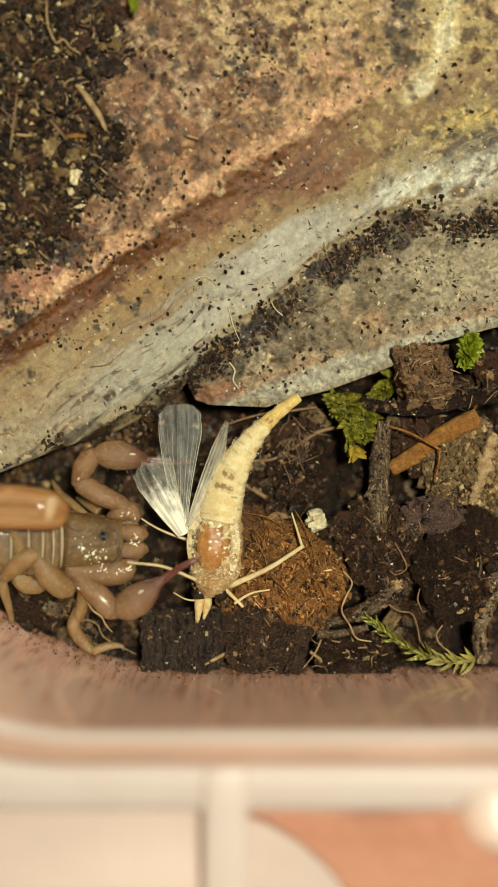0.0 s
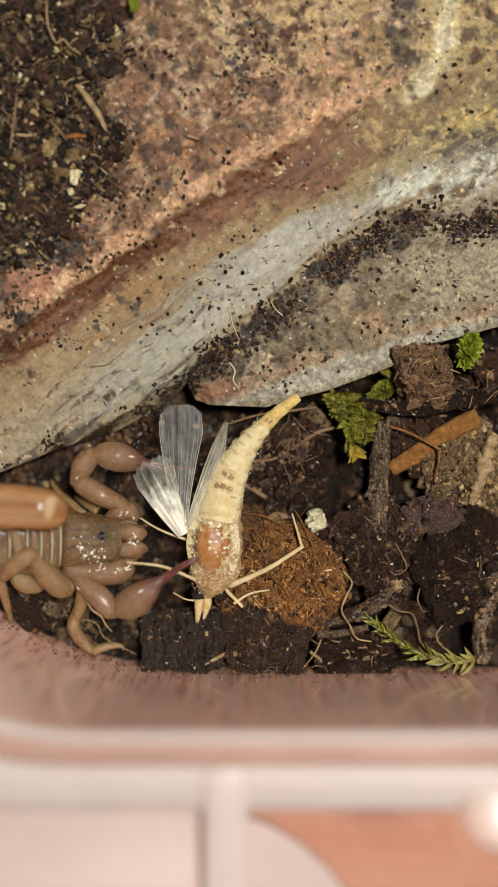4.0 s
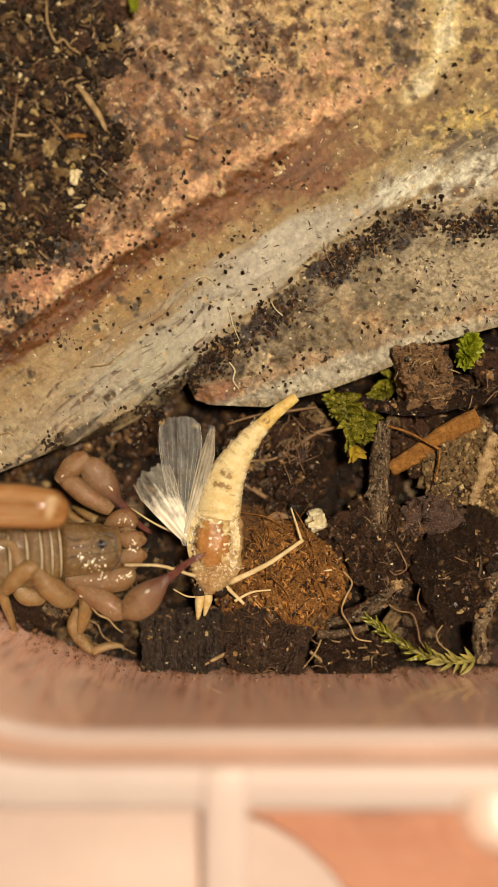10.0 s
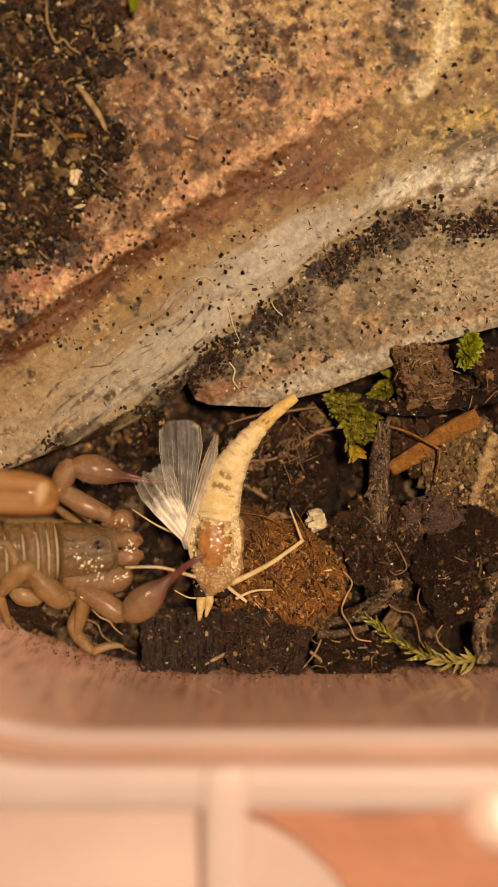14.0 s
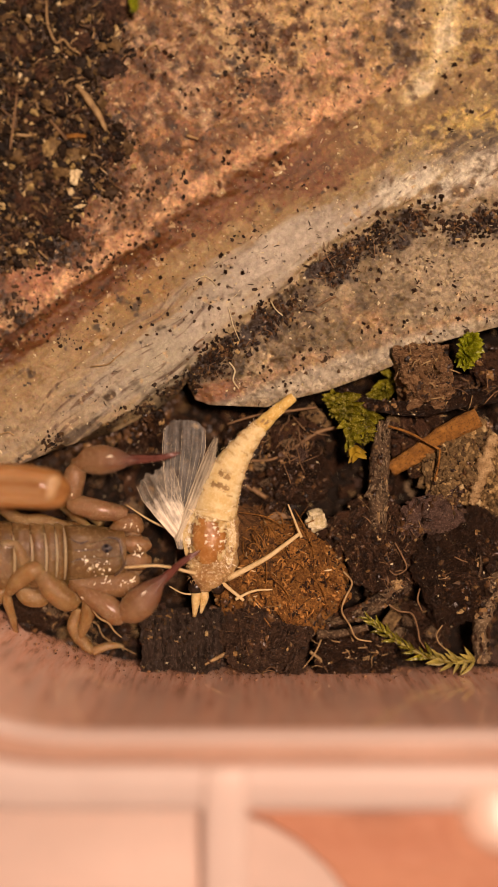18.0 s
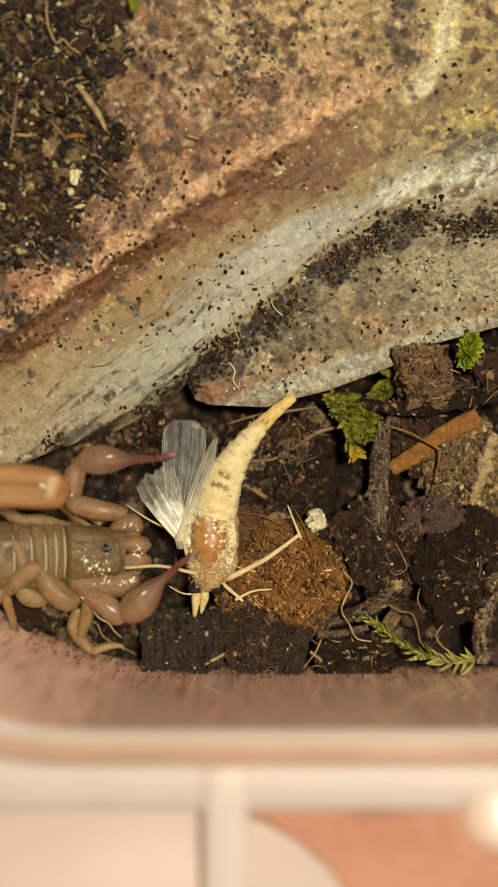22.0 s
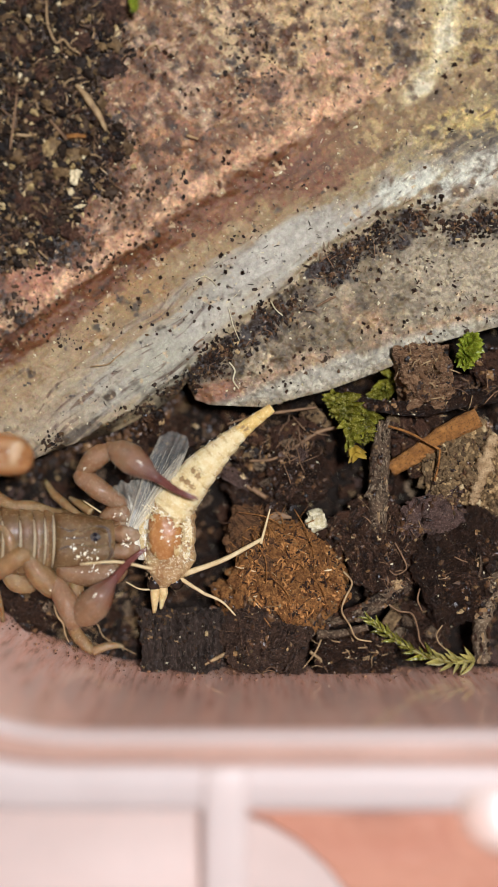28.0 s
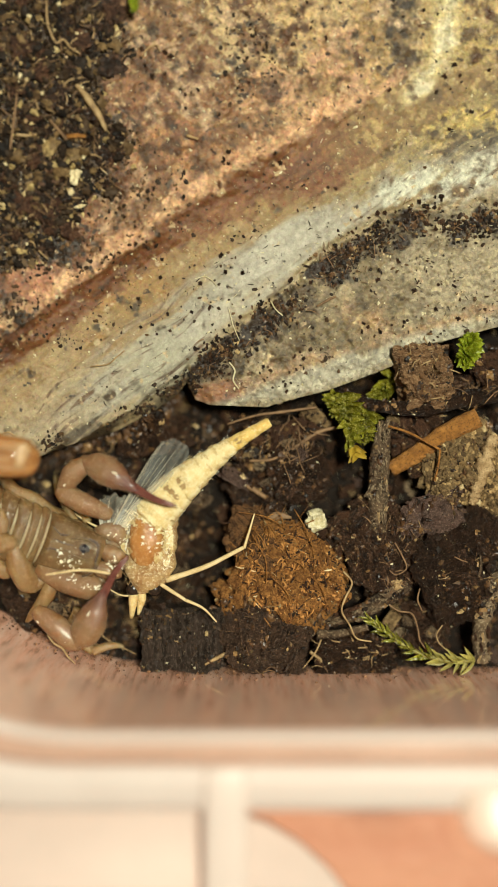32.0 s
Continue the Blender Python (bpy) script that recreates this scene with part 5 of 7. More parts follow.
for k in range(420):
    a, b = rc.uniform(10, 890), rc.uniform(660, 1178)
    hit = TREE.ray_cast(plan(a, b, 12), Vector((0, 0, -1)))[0]
    if hit is None or hit.z > 0.0006 or b < line(a, EDGE) + 6:
        continue
    me = CHIPS[k % 5].copy()
    me.materials.append(rc.choice((BARK, BARK, BARK, BARK_RED, BARK_RED, TWIG, BARK_PURPLE, CLOD_TAN, ROOT)))
    ob = new("bark_chip", me)
    s = rc.uniform(0.2, 0.9)
    ob.matrix_basis = Matrix.Translation(hit + Vector((0, 0, 0.0001))) @ pose(0, 0, 0, rc.uniform(-25, 25), rc.uniform(-25, 25), rc.uniform(0, 360)) @ Matrix.Diagonal((s * rc.uniform(0.7, 1.6), s, s, 1))
    SOLID.append(tagged(ob, "small dark brown bark chip between the chunks", "bark", "bark chips in the soil"))
SOLID[:] = [ob for ob in SOLID if not ob.name.startswith(("straw", "mineral_crumb", "bark_strip"))]
TREE = ground_tree()
rs = np.random.RandomState(7)
u, v = clustered(rs, 3200, (-60, 960, -60, 840), 90, 80, 0.45)
bits("rock_specks", "dark soil specks scattered over the rock", on_rock(u, v), GRAINS_FINE, (0.015, 0.14), 1)
u = rs.uniform(338, 960, 5200)
v = line(u, CRACK) + 10 + rs.normal(0, 18, 5200) + np.abs(rs.normal(0, 40, 5200)) * np.clip((720 - u) / 160, 0.3, 1) + 14 * field(u, u * 0, 50, 2, 81)
keep = field(u, v, 45, 4, 82) + rs.uniform(-0.4, 0.4, 5200) > 0.92 - 1.30 * crack_clumps(u, v)
bits("crack_soil", "dark soil crumbs caught in the rock's crack", on_rock(u[keep], v[keep]), GRAINS, (0.025, 0.22), 2)
u = rs.uniform(338, 940, 1700)
v = line(u, CRACK) + 8 + rs.normal(0, 12, 1700) + np.abs(rs.normal(0, 38, 1700)) * np.clip((720 - u) / 160, 0.3, 1)
keep = field(u, v, 40, 4, 88) + rs.uniform(-0.4, 0.4, 1700) > 0.95 - 1.30 * crack_clumps(u, v)
SPOTS = (u[keep], v[keep])
u, v = clustered(rs, 900, (338, 960, 380, 720), 60, 83, 0.15)
bits("ledge_soil", "fine soil crumbs strewn over the ledge", on_rock(u, v), GRAINS_FINE, (0.04, 0.2), 12)
# pale specks, many of them in place of sparkle on the wet quartz
u, v = rs.uniform(-60, 960, 900), rs.uniform(-60, 840, 900)
crumbs("pale_specks", "tiny pale specks over the rock, partly painted wet sparkle", on_rock(u, v), PALE, (0.02, 0.13), 3)
u, v = rs.uniform(-120, 260, 9000), rs.uniform(-80, 500, 9000)
keep = (heap_cover(u, v) + rs.uniform(-0.25, 0.25, 9000) > 0.05) & (v < line(u, CREST) - 12)
u, v = u[keep], v[keep]
lift = np.clip(heap_cover(u, v), 0, 1.2) * 0.45 * rs.uniform(0, 1, len(u)) / 1000
P = on_rock(u, v)
P[:, 2] += lift
crumbs("heap_soil", "heap of dark soil crumbs lying on the rock", P, HEAP_GRAINS, (0.04, 0.36), 4, 0.8)
rs4 = np.random.RandomState(505)
for cu, cv, ru, rv, n in ((30, 552, 28, 26, 150), (120, 452, 50, 24, 170), (250, 350, 50, 40, 160), (430, 90, 40, 50, 120)):
    bits("lichen_crumbs", "black crumbs gathered on the rock slab", on_rock(cu + ru * rs4.normal(0, 1, n), cv + rv * rs4.normal(0, 1, n)), GRAINS_FINE, (0.03, 0.24), int(cu))
u, v = clustered(rs, 900, (-60, 330, 260, 620), 60, 84, 0.35)
bits("slab_soil", "thin strewn soil around the heap", on_rock(u, v), GRAINS, (0.04, 0.22), 13)
u, v = clustered(rs, 12000, (-60, 960, 560, 1190), 70, 85, 0.1)
crumbs("soil_crumbs", "dark crumbs of damp soil", dropped(u, v), GRAINS, (0.03, 0.24), 6, 0.8)


u, v = clustered(rs, 11000, (-60, 960, 600, 1190), 60, 86, 0.06)
keep = (np.hypot((u - 492) / 95, (v - 1003) / 75) > 1) & (v > line(u, EDGE) - 20) & ~((np.abs(u - 322) < 72) & (np.abs(v - 1130) < 56))
bits("soil_bits", "rough brown crumbs of peat and bark", dropped(u[keep], v[keep], -0.05), BITS, (0.05, 0.38), 61)
bits("crack_bits", "rough dark crumbs in the crack of the rock", on_rock(*SPOTS), BITS, (0.03, 0.26), 63)
u, v = clustered(rs, 900, (-100, 240, -60, 470), 50, 87, 0.0)
keep = heap_cover(u, v) > 0.05
P = on_rock(u[keep], v[keep])
P[:, 2] += 0.0003
u2, v2 = rs.uniform(-60, 225, 75), rs.uniform(-40, 470, 75)
keep = heap_cover(u2, v2) > 0.05
P2 = on_rock(u2[keep], v2[keep])
P2[:, 2] += 0.0005
bits("heap_flecks", "pale yellow flecks in the soil heap", P2, CRUMB_TAN, (0.05, 0.20), 64)
bits("heap_bits", "rough crumbs of peat in the soil heap", P, HEAP_GRAINS, (0.10, 0.75), 62)
for cu, cv, ru, rv, mat, nm in ((514, 1014, 92, 76, CLOD_GRIT, "rusty"), (815, 820, 80, 70, TAN_GRIT, "tan"), (872, 850, 40, 60, TAN_GRIT, "tan"), (750, 662, 46, 52, BITS, "brown")):
    n = {"rusty": 900, "tan": 420, "brown": 160}[nm]
    r, a = np.sqrt(rs.uniform(0, 1, n)), rs.uniform(0, math.tau, n)
    bits("clod_grit", nm + " grit crumbling off the clod", dropped(cu + ru * r * np.cos(a), cv + rv * r * np.sin(a)), mat, (0.02, 0.20) if nm != "tan" else (0.04, 0.34), int(cu))
u, v = rs.uniform(-60, 960, 3500), rs.uniform(640, 1190, 3500)
crumbs("soil_dust", "fine brown dust on bark and soil", dropped(u, v), GRAINS, (0.02, 0.10), 7, 0.7)
# moist highlights on soil and bark, set in as pale crumbs among real flecks
u, v = rs.uniform(-60, 960, 280), rs.uniform(680, 1190, 280)
crumbs("soil_flecks", "tiny pale flecks in the soil, partly painted moist highlights", dropped(u, v), PALE, (0.02, 0.11), 8, 0.6)
u, v = rs.uniform(-60, 960, 1300), rs.uniform(640, 1190, 1300)
crumbs("soil_glints", "minute pale specks painting wet glints on soil and bark", dropped(u, v), PALE, (0.012, 0.06), 9, 0.7)
u = rs.uniform(-80, 960, 2800)
edge_v = np.where(u < 350, 542 + np.sqrt(np.maximum(0.0, 646.0 ** 2 - (350 - u) ** 2)), 1188)
h = rs.exponential(1.1, 2800) - 1.2
P = np.stack([(u - 440) * UNIT, (784 - edge_v + 1) * UNIT, h / 1000], -1)
crumbs("wall_dust", "red-brown soil dust on the foot of the tub wall", P, WALL_GRIT, (0.015, 0.12), 10, 0.7)

# dark crust along the foot of the rock
u = rs4.uniform(-60, 345, 900)
v = line(u, EDGE) - 5 - np.abs(rs4.normal(0, 13, 900))
keep = field(u, v, 40, 3, 97) + rs4.uniform(-0.3, 0.3, 900) > -0.1
bits("foot_soil", "dark soil clinging to the foot of the rock", on_rock(u[keep], v[keep]), GRAINS, (0.03, 0.24), 98)
u = rs4.uniform(0, 345, 420)
bits("foot_bits", "brown crumbs heaped under the rock's edge", dropped(u, line(u, EDGE) + np.abs(rs4.normal(0, 16, 420)), 0.1), BITS, (0.08, 0.5), 99)
rs5 = np.random.RandomState(606)
# more sparkle on the rock, made of pale crumbs
crumbs("rock_glints", "pale specks painting bright glints on the rock", on_rock(rs5.uniform(-60, 960, 350), rs5.uniform(-60, 840, 350)), PALE, (0.02, 0.13), 14)
crumbs("soil_chips", "pale chips of straw in the soil", dropped(rs5.uniform(-60, 960, 140), rs5.uniform(680, 1190, 140)), PALE, (0.02, 0.12), 15)
# fibres lying on the heap and on the rock
HF = "fibres on the rock"


def laid(pts, r, mat, label, up=0.25, n=18):
    q = [(a, b, float(rock_height(np.array([float(a)]), np.array([float(b)]))[0]) + up) for a, b in pts]
    stick("fibre", label, "fibre", q, r, mat, 0.25, n, 6, group=HF)


laid([(82, 0), (84, 40), (98, 75), (112, 70), (125, 85), (142, 95)], (0.10, 0.12, 0.08), FIBRE, "wavy pale rootlet on the soil heap", 0.7, 30)
laid([(135, 150), (155, 175), (175, 205), (188, 232)], (0.15, 0.32, 0.30, 0.12), FIBRE, "flat tan splinter on the soil heap", 0.7)
laid([(30, 165), (25, 210), (18, 265)], (0.08, 0.13, 0.10), FIBRE_DARK, "reddish fibre on the soil heap", 0.7)
laid([(88, 212), (105, 232), (118, 248)], (0.12, 0.14, 0.1), FIBRE_DARK, "orange-brown fibre on the soil heap", 0.7)
laid([(118, 242), (135, 240), (152, 241)], (0.2, 0.24, 0.15), STRAW, "short orange flake on the soil heap", 0.6)
laid([(112, 155), (122, 142), (148, 137)], (0.06, 0.08, 0.06), FIBRE, "fine pale fibre on the soil heap", 0.7)
laid([(28, 238), (50, 240), (65, 238)], (0.12, 0.15, 0.12), FIBRE, "pale flake on the soil heap", 0.6)
laid([(250, 100), (262, 85), (276, 80), (284, 92)], (0.06, 0.08, 0.06), FIBRE, "fine yellow fibre on the rock")
laid([(330, 240), (350, 246)], (0.14, 0.12), FIBRE, "small yellow splinter on the rock", 0.2, 8)
laid([(345, 493), (362, 489), (376, 497), (384, 508)], (0.03, 0.04, 0.03), PALE, "short thin pale fibre on the quartz face", 0.12, 20)
laid([(404, 545), (412, 575), (424, 604)], (0.035, 0.05, 0.03), PALE, "straight thin pale fibre on the quartz face", 0.12, 16)
laid([(160, 648), (190, 644), (205, 632), (220, 620)], (0.05, 0.07, 0.05), FIBRE, "fine white fibre on the rock")
laid([(405, 640), (415, 655), (412, 672), (422, 688)], (0.06, 0.08, 0.05), PALE, "frayed white fibre on the rock ledge")
laid([(560, 542), (580, 530), (594, 524)], (0.08, 0.14, 0.08), FIBRE_DARK, "yellow-brown chip in the crack")
laid([(478, 532), (488, 548), (500, 558)], (0.05, 0.06, 0.05), PALE, "fine pale fibre on the ledge")
laid([(0, 768), (15, 764), (25, 770)], (0.06, 0.07, 0.05), FIBRE, "short pale fibre on the rock face")


def fibres(name, label, places, mat, lengths, thick, seed):
    """Short bent fibres, countless, in one mesh."""
    rnd = random.Random(seed)
    bm = bmesh.new()
    for p in places:
        p = Vector(p)
        a, bend, ln = rnd.uniform(0, math.tau), rnd.gauss(0, 0.4), rnd.uniform(*lengths) / 1000
        d1 = Vector((math.cos(a), math.sin(a), rnd.uniform(-0.05, 0.25)))
        d2 = Vector((math.cos(a + bend), math.sin(a + bend), rnd.uniform(-0.3, 0.1)))
        r = thick / 1000 * rnd.uniform(0.5, 1.5)
        tube(bm, [p, p + d1 * ln * 0.5, p + d1 * ln * 0.5 + d2 * ln * 0.5], [r, r, r * 0.4], None, 6, 5)
    return tagged(part(name, bm, mat), label, "fibre", kind="stuff")


u, v = rs.uniform(-40, 215, 170), rs.uniform(-40, 430, 170)
keep = heap_cover(u, v) > 0
P = on_rock(u[keep], v[keep]) + np.array([0, 0, 0.0004])
fibres("heap_fibres", "short tan and brown fibres in the soil heap", P, FIBRE_DARK, (0.4, 1.8), 0.04, 21)
u, v = rs.uniform(-40, 215, 110), rs.uniform(-40, 450, 110)
keep = heap_cover(u, v) > 0
fibres("heap_straws", "pale yellow fibre scraps in the soil heap", on_rock(u[keep], v[keep]) + np.array([0, 0, 0.0005]), FIBRE, (0.15, 1.2), 0.055, 22)
u, v = clustered(rs, 900, (0, 900, 0, 800), 80, 91, 0.1)
keep = (v > line(u, REDFOOT)) | (rs.rand(len(u)) < 0.3)
fibres("rock_fibres", "tiny dark curled fibres strewn over the rock", on_rock(u[keep], v[keep]), CRUMB_DARK, (0.12, 0.55), 0.030, 23)
u, v = rs.uniform(0, 900, 120), rs.uniform(0, 780, 120)
fibres("rock_hairs", "tiny pale fibres strewn over the rock", on_rock(u, v), PALE, (0.15, 0.55), 0.024, 24)
u, v = rs.uniform(20, 900, 80), rs.uniform(650, 1185, 80)
fibres("soil_fibres", "brown fibres in the damp soil", dropped(u, v, 0.1), FIBRE_DARK, (0.3, 1.6), 0.03, 25)
u, v = clustered(rs, 420, (20, 900, 660, 1185), 80, 92, 0.1)
fibres("soil_shreds", "short brown shreds of bark in the soil", dropped(u, v, 0.08), BARK_RED, (0.2, 0.9), 0.06, 28)
u, v = rs.uniform(20, 900, 60), rs.uniform(650, 1185, 60)
fibres("soil_hairs", "fine pale fibres in the damp soil", dropped(u, v, 0.1), FIBRE, (0.4, 1.5), 0.03, 26)
rs3 = np.random.RandomState(404)
for cu, cv, ru, rv, n, mat, nm, lens in ((128, 1095, 34, 34, 46, FIBRE, "golden threads tangled on the soil by the scorpion's foot", (0.5, 1.6)), (520, 780, 52, 40, 60, FIBRE_DARK, "brown root fibres matted under the moth's tail", (0.6, 2.4)), (470, 940, 46, 30, 46, STRAW, "orange straw fibres sticking out of the brown clod", (0.8, 2.4)), (700, 985, 40, 70, 40, FIBRE_DARK, "brown fibres on the dark bark", (0.4, 1.4)), (640, 1150, 70, 26, 30, FIBRE, "pale shreds by the tub wall", (0.3, 1.0)), (748, 650, 44, 46, 30, FIBRE, "thin tan fibres on the crumbly bark block", (0.4, 1.4)), (850, 690, 40, 20, 24, FIBRE_DARK, "fine brown fibres under the rock lip", (0.5, 1.6))):
    u, v = cu + ru * 0.6 * rs3.normal(0, 1, n), cv + rv * 0.6 * rs3.normal(0, 1, n)
    fibres("matted_fibres", nm, dropped(u, v, 0.10), mat, lens, 0.045, int(cu))
u, v = clustered(rs3, 420, (345, 900, 340, 690), 50, 93, -0.1)
keep = crack_clumps(u, v) > 0.35
fibres("crack_fibres", "brown and tan fibres in the soil of the crack", on_rock(u[keep], v[keep]) + np.array([0, 0, 0.0002]), FIBRE_DARK, (0.3, 1.3), 0.032, 94)
u, v = clustered(rs3, 900, (0, 890, 680, 1185), 40, 95, 0.0)
bits("soil_chaff", "tan and ochre chaff strewn in the soil", dropped(u, v, 0.02), TAN_GRIT, (0.03, 0.20), 96)
u, v = 460 + 70 * rs.normal(0, 1, 60), 1000 + 48 * rs.normal(0, 1, 60)
keep = np.hypot((u - 478) / 105, (v - 1000) / 85) < 1
fibres("clod_bristles", "rusty bristles on the orange clod", dropped(u[keep], v[keep], 0.05), STRAW, (0.4, 1.5), 0.035, 27)
rs2 = np.random.RandomState(171)
r, a = np.sqrt(rs2.uniform(0, 1, 260)) * 0.94, rs2.uniform(0, math.tau, 260)
fibres("clod_slivers", "rusty orange slivers of peat on the clod", dropped(510 + 90 * r * np.cos(a), 1012 + 74 * r * np.sin(a), 0.03), CLOD_GRIT, (0.25, 0.9), 0.06, 29)
r, a = np.sqrt(rs2.uniform(0, 1, 90)) * 0.94, rs2.uniform(0, math.tau, 90)
fibres("clod_shreds", "dark brown shreds of peat on the clod", dropped(510 + 90 * r * np.cos(a), 1012 + 74 * r * np.sin(a), 0.04), BARK_RED, (0.3, 1.0), 0.07, 30)

# loose flakes of bark lying on the rock, and clods in the heap
shapes = []
for k in range(6):
    bm = lump((0.36, 0.19, 0.1), 0.9, 60 + k, 3, 0.3, 0.35)
    me = bpy.data.meshes.new("bark_flake")
    bm.to_mesh(me)
    bm.free()
    me.materials.append(BARK if k % 3 else BARK_RED)
    shapes.append(me)


def flakes(name, label, u, v, scale, group, lift=0.05):
    for k, p in enumerate(on_rock(u, v)):
        ob = new(name, shapes[k % 6])
        s = rs.uniform(*scale)
        ob.matrix_world = Matrix.Translation(Vector(p) + Vector((0, 0, lift / 1000))) @ pose(0, 0, 0, rs.uniform(-20, 20), rs.uniform(-20, 20), rs.uniform(0, 360)) @ Matrix.Diagonal((s * rs.uniform(0.6, 1.1), s * rs.uniform(0.7, 1.7), s, 1))
        tagged(ob, label, "bark flake", group)


u, v = clustered(rs, 420, (200, 890, 0, 700), 80, 90, 0.40)
flakes("bark_flake", "small black flake of bark lying on the rock", u, v, (0.2, 0.6), "flakes on the rock")
u = rs.uniform(345, 800, 90)
v = line(u, CRACK) + 14 + rs.normal(0, 18, 90)
flakes("bark_flake", "dark bark flake caught in the rock's crack", u, v, (0.2, 0.6), "flakes in the crack")
u, v = rs.uniform(-30, 210, 170), rs.uniform(-20, 450, 170)
keep = heap_cover(u, v) > 0.1
flakes("soil_clod", "dark brown clod in the soil heap on the rock", u[keep], v[keep], (0.7, 2.6), "clods in the heap", 0.2)


# ---- the tracks of the animals over the plan: time:u,v ----
def track(text):
    rows = [[float(c) for c in w.replace(":", ",").split(",")] for w in text.split()]
    ts = [r[0] for r in rows]
    return lambda t: tuple(float(np.interp(t, ts, [r[k] for r in rows])) for k in range(1, len(rows[0])))


TIMES = [0, 3.5, 5.5, 6, 6.5, 7, 7.5, 8, 8.5, 9, 9.5, 10, 10.5, 11, 11.5, 12, 12.5, 13, 14, 14.5, 16.5, 22.5, 23, 23.5, 24, 24.5, 25, 25.5, 27.5, 28, 28.5, 29, 29.5, 30, 30.5, 31, 31.5, 32]
body_at = track("0:182,945 3.5:182,945 5.5:167,939 6:167,942 6.5:167,942 7:170,949 7.5:179,956 8:179,956 8.5:182,957 9:182,956 9.5:179,957 10:179,959 10.5:175,963 11:176,968 11.5:176,969 12:178,966 12.5:170,960 13:172,960 14:173,960 14.5:178,963 16.5:188,966 22.5:187,966 23:199,968 23.5:201,974 24:208,977 24.5:204,975 25:207,977 25.5:202,977 27.5:176,957 28:168,946 29:161,940 29.5:147,939 30:141,948 30.5:150,960 31:150,965 32:149,965")
body_turn = track("0:0 8:0 9:3 13:4 16.5:1 22.5:1 25.5:0 28:-1 29:-7 30:-9 31:-16 32:-20")
tail_at = track("0:108,905 3.5:108,905 5.5:103,902 6:106,907 7:109,902 8:109,905 8.5:106,896 9:108,897 10:108,903 10.5:101,900 11:98,894 11.5:90,880 12:89,879 14:92,879 14.5:97,868 16.5:110,868 22.5:110,868 23:102,859 23.5:102,864 24:111,865 25:109,864 25.5:102,861 27.5:58,819 28:46,808 29:33,796 29.5:27,793 30:30,798 30.5:49,803 31:55,809 32:57,812")
moth_at = track("0:381,960 3.5:381,960 5.5:378,960 7:378,957 7.5:380,954 8:380,954 8.5:381,951 9:381,950 10:381,954 10.5:380,956 11:381,952 12:381,952 12.5:383,956 14:383,956 14.5:381,952 16.5:374,949 22.5:374,949 23:363,945 23.5:358,954 24:358,960 24.5:356,961 25:347,961 25.5:347,961 27.5:299,941 28:297,941 28.5:282,929 29:289,940 29.5:280,953 30:285,964 30.5:285,961 31:275,960 31.5:263,953 32:264,952")
moth_turn = track("0:0 22.5:1 25.5:2 28:3 29:3 30:0 32:0")
ab_base = track("0:388,915 5.5:386,914 9:386,908 13:387,912 16.5:380,908 22.5:380,908 23:370,905 24:364,916 25:350,918 25.5:350,918 27.5:302,902 28:300,900 28.5:287,888 29:290,898 30:286,922 31:278,918 32:268,914")
ab_mid = track("0:428,800 5.5:427,801 9:424,800 16.5:421,802 22.5:421,802 23:408,803 24:400,808 25:392,812 25.5:392,812 27.5:382,806 28:381,804 28.5:372,794 29:374,802 30:370,826 31:364,826 32:360,824")
ab_tip = track("0:527,703 5.5:525,703 9:522,703 14:521,703 16.5:517,703 22.5:517,703 23:504,707 24:493,710 25:487,713 25.5:487,713 27.5:477,724 28:477,724 28.5:470,716 29:475,724 30:473,748 31:472,750 32:474,748")
wing1_tip = track("0:318,714 3.5:318,714 5.5:333,722 6:335,722 7:335,728 7.5:343,729 8:345,729 8.5:318,735 9:318,735 10:318,736 10.5:316,738 11:309,741 12:308,741 12.5:314,741 13:336,740 13.5:318,741 14:318,742 14.5:319,743 16.5:328,742 22.5:328,742 23:325,750 24:322,760 25.5:322,765 27.5:316,763 28:316,765 29:318,765 30:322,782 32:320,780")
wing2_tip = track("0:262,815 3.5:262,815 5.5:267,812 6:268,812 7:275,812 8:281,815 8.5:263,828 9:262,828 10.5:261,832 11:258,835 12:258,835 13:276,826 14:264,832 16.5:268,835 22.5:268,835 23:266,838 24:262,855 25.5:258,860 27.5:226,850 28:225,850 29:222,858 30:213,862 32:213,874")
wing3_tip = track("0:398,744 3.5:398,744 5.5:391,748 7:386,751 8:391,768 8.5:379,752 9:378,752 11:369,752 12:369,752 13:385,772 14:380,766 16.5:379,772 22.5:379,772 23:366,786 24:346,790 25.5:346,796 27.5:322,798 28:321,800 29:312,800 30:312,828 32:303,830")
knee_at = track("0:534,966 3.5:534,966 5.5:531,971 6.5:531,974 7:533,966 7.5:534,957 8.5:534,951 9:534,951 10:533,956 11:534,951 12:534,951 12.5:534,958 14:534,956 14.5:534,951 16.5:530,943 22.5:529,945 23:519,937 23.5:516,942 24:514,945 25:507,948 25.5:507,951 27.5:466,950 28:463,953 28.5:452,948 29:452,960 30:441,998 30.5:440,985 31:438,975 32:432,967")
toe_at = track("0:516,908 5.5:517,910 8:516,900 14:513,900 16.5:512,898 22.5:511,900 23:503,898 24:499,900 25.5:499,906 27.5:480,905 28:475,908 29:469,914 30:457,924 31:454,918 32:449,910")
knee2_at = track("0:421,1064 5.5:420,1064 14:426,1056 22.5:424,1058 23:425,1043 24:425,1052 25.5:418,1056 28:362,1050 29:345,1060 30:335,1080 31:335,1070 32:330,1062")
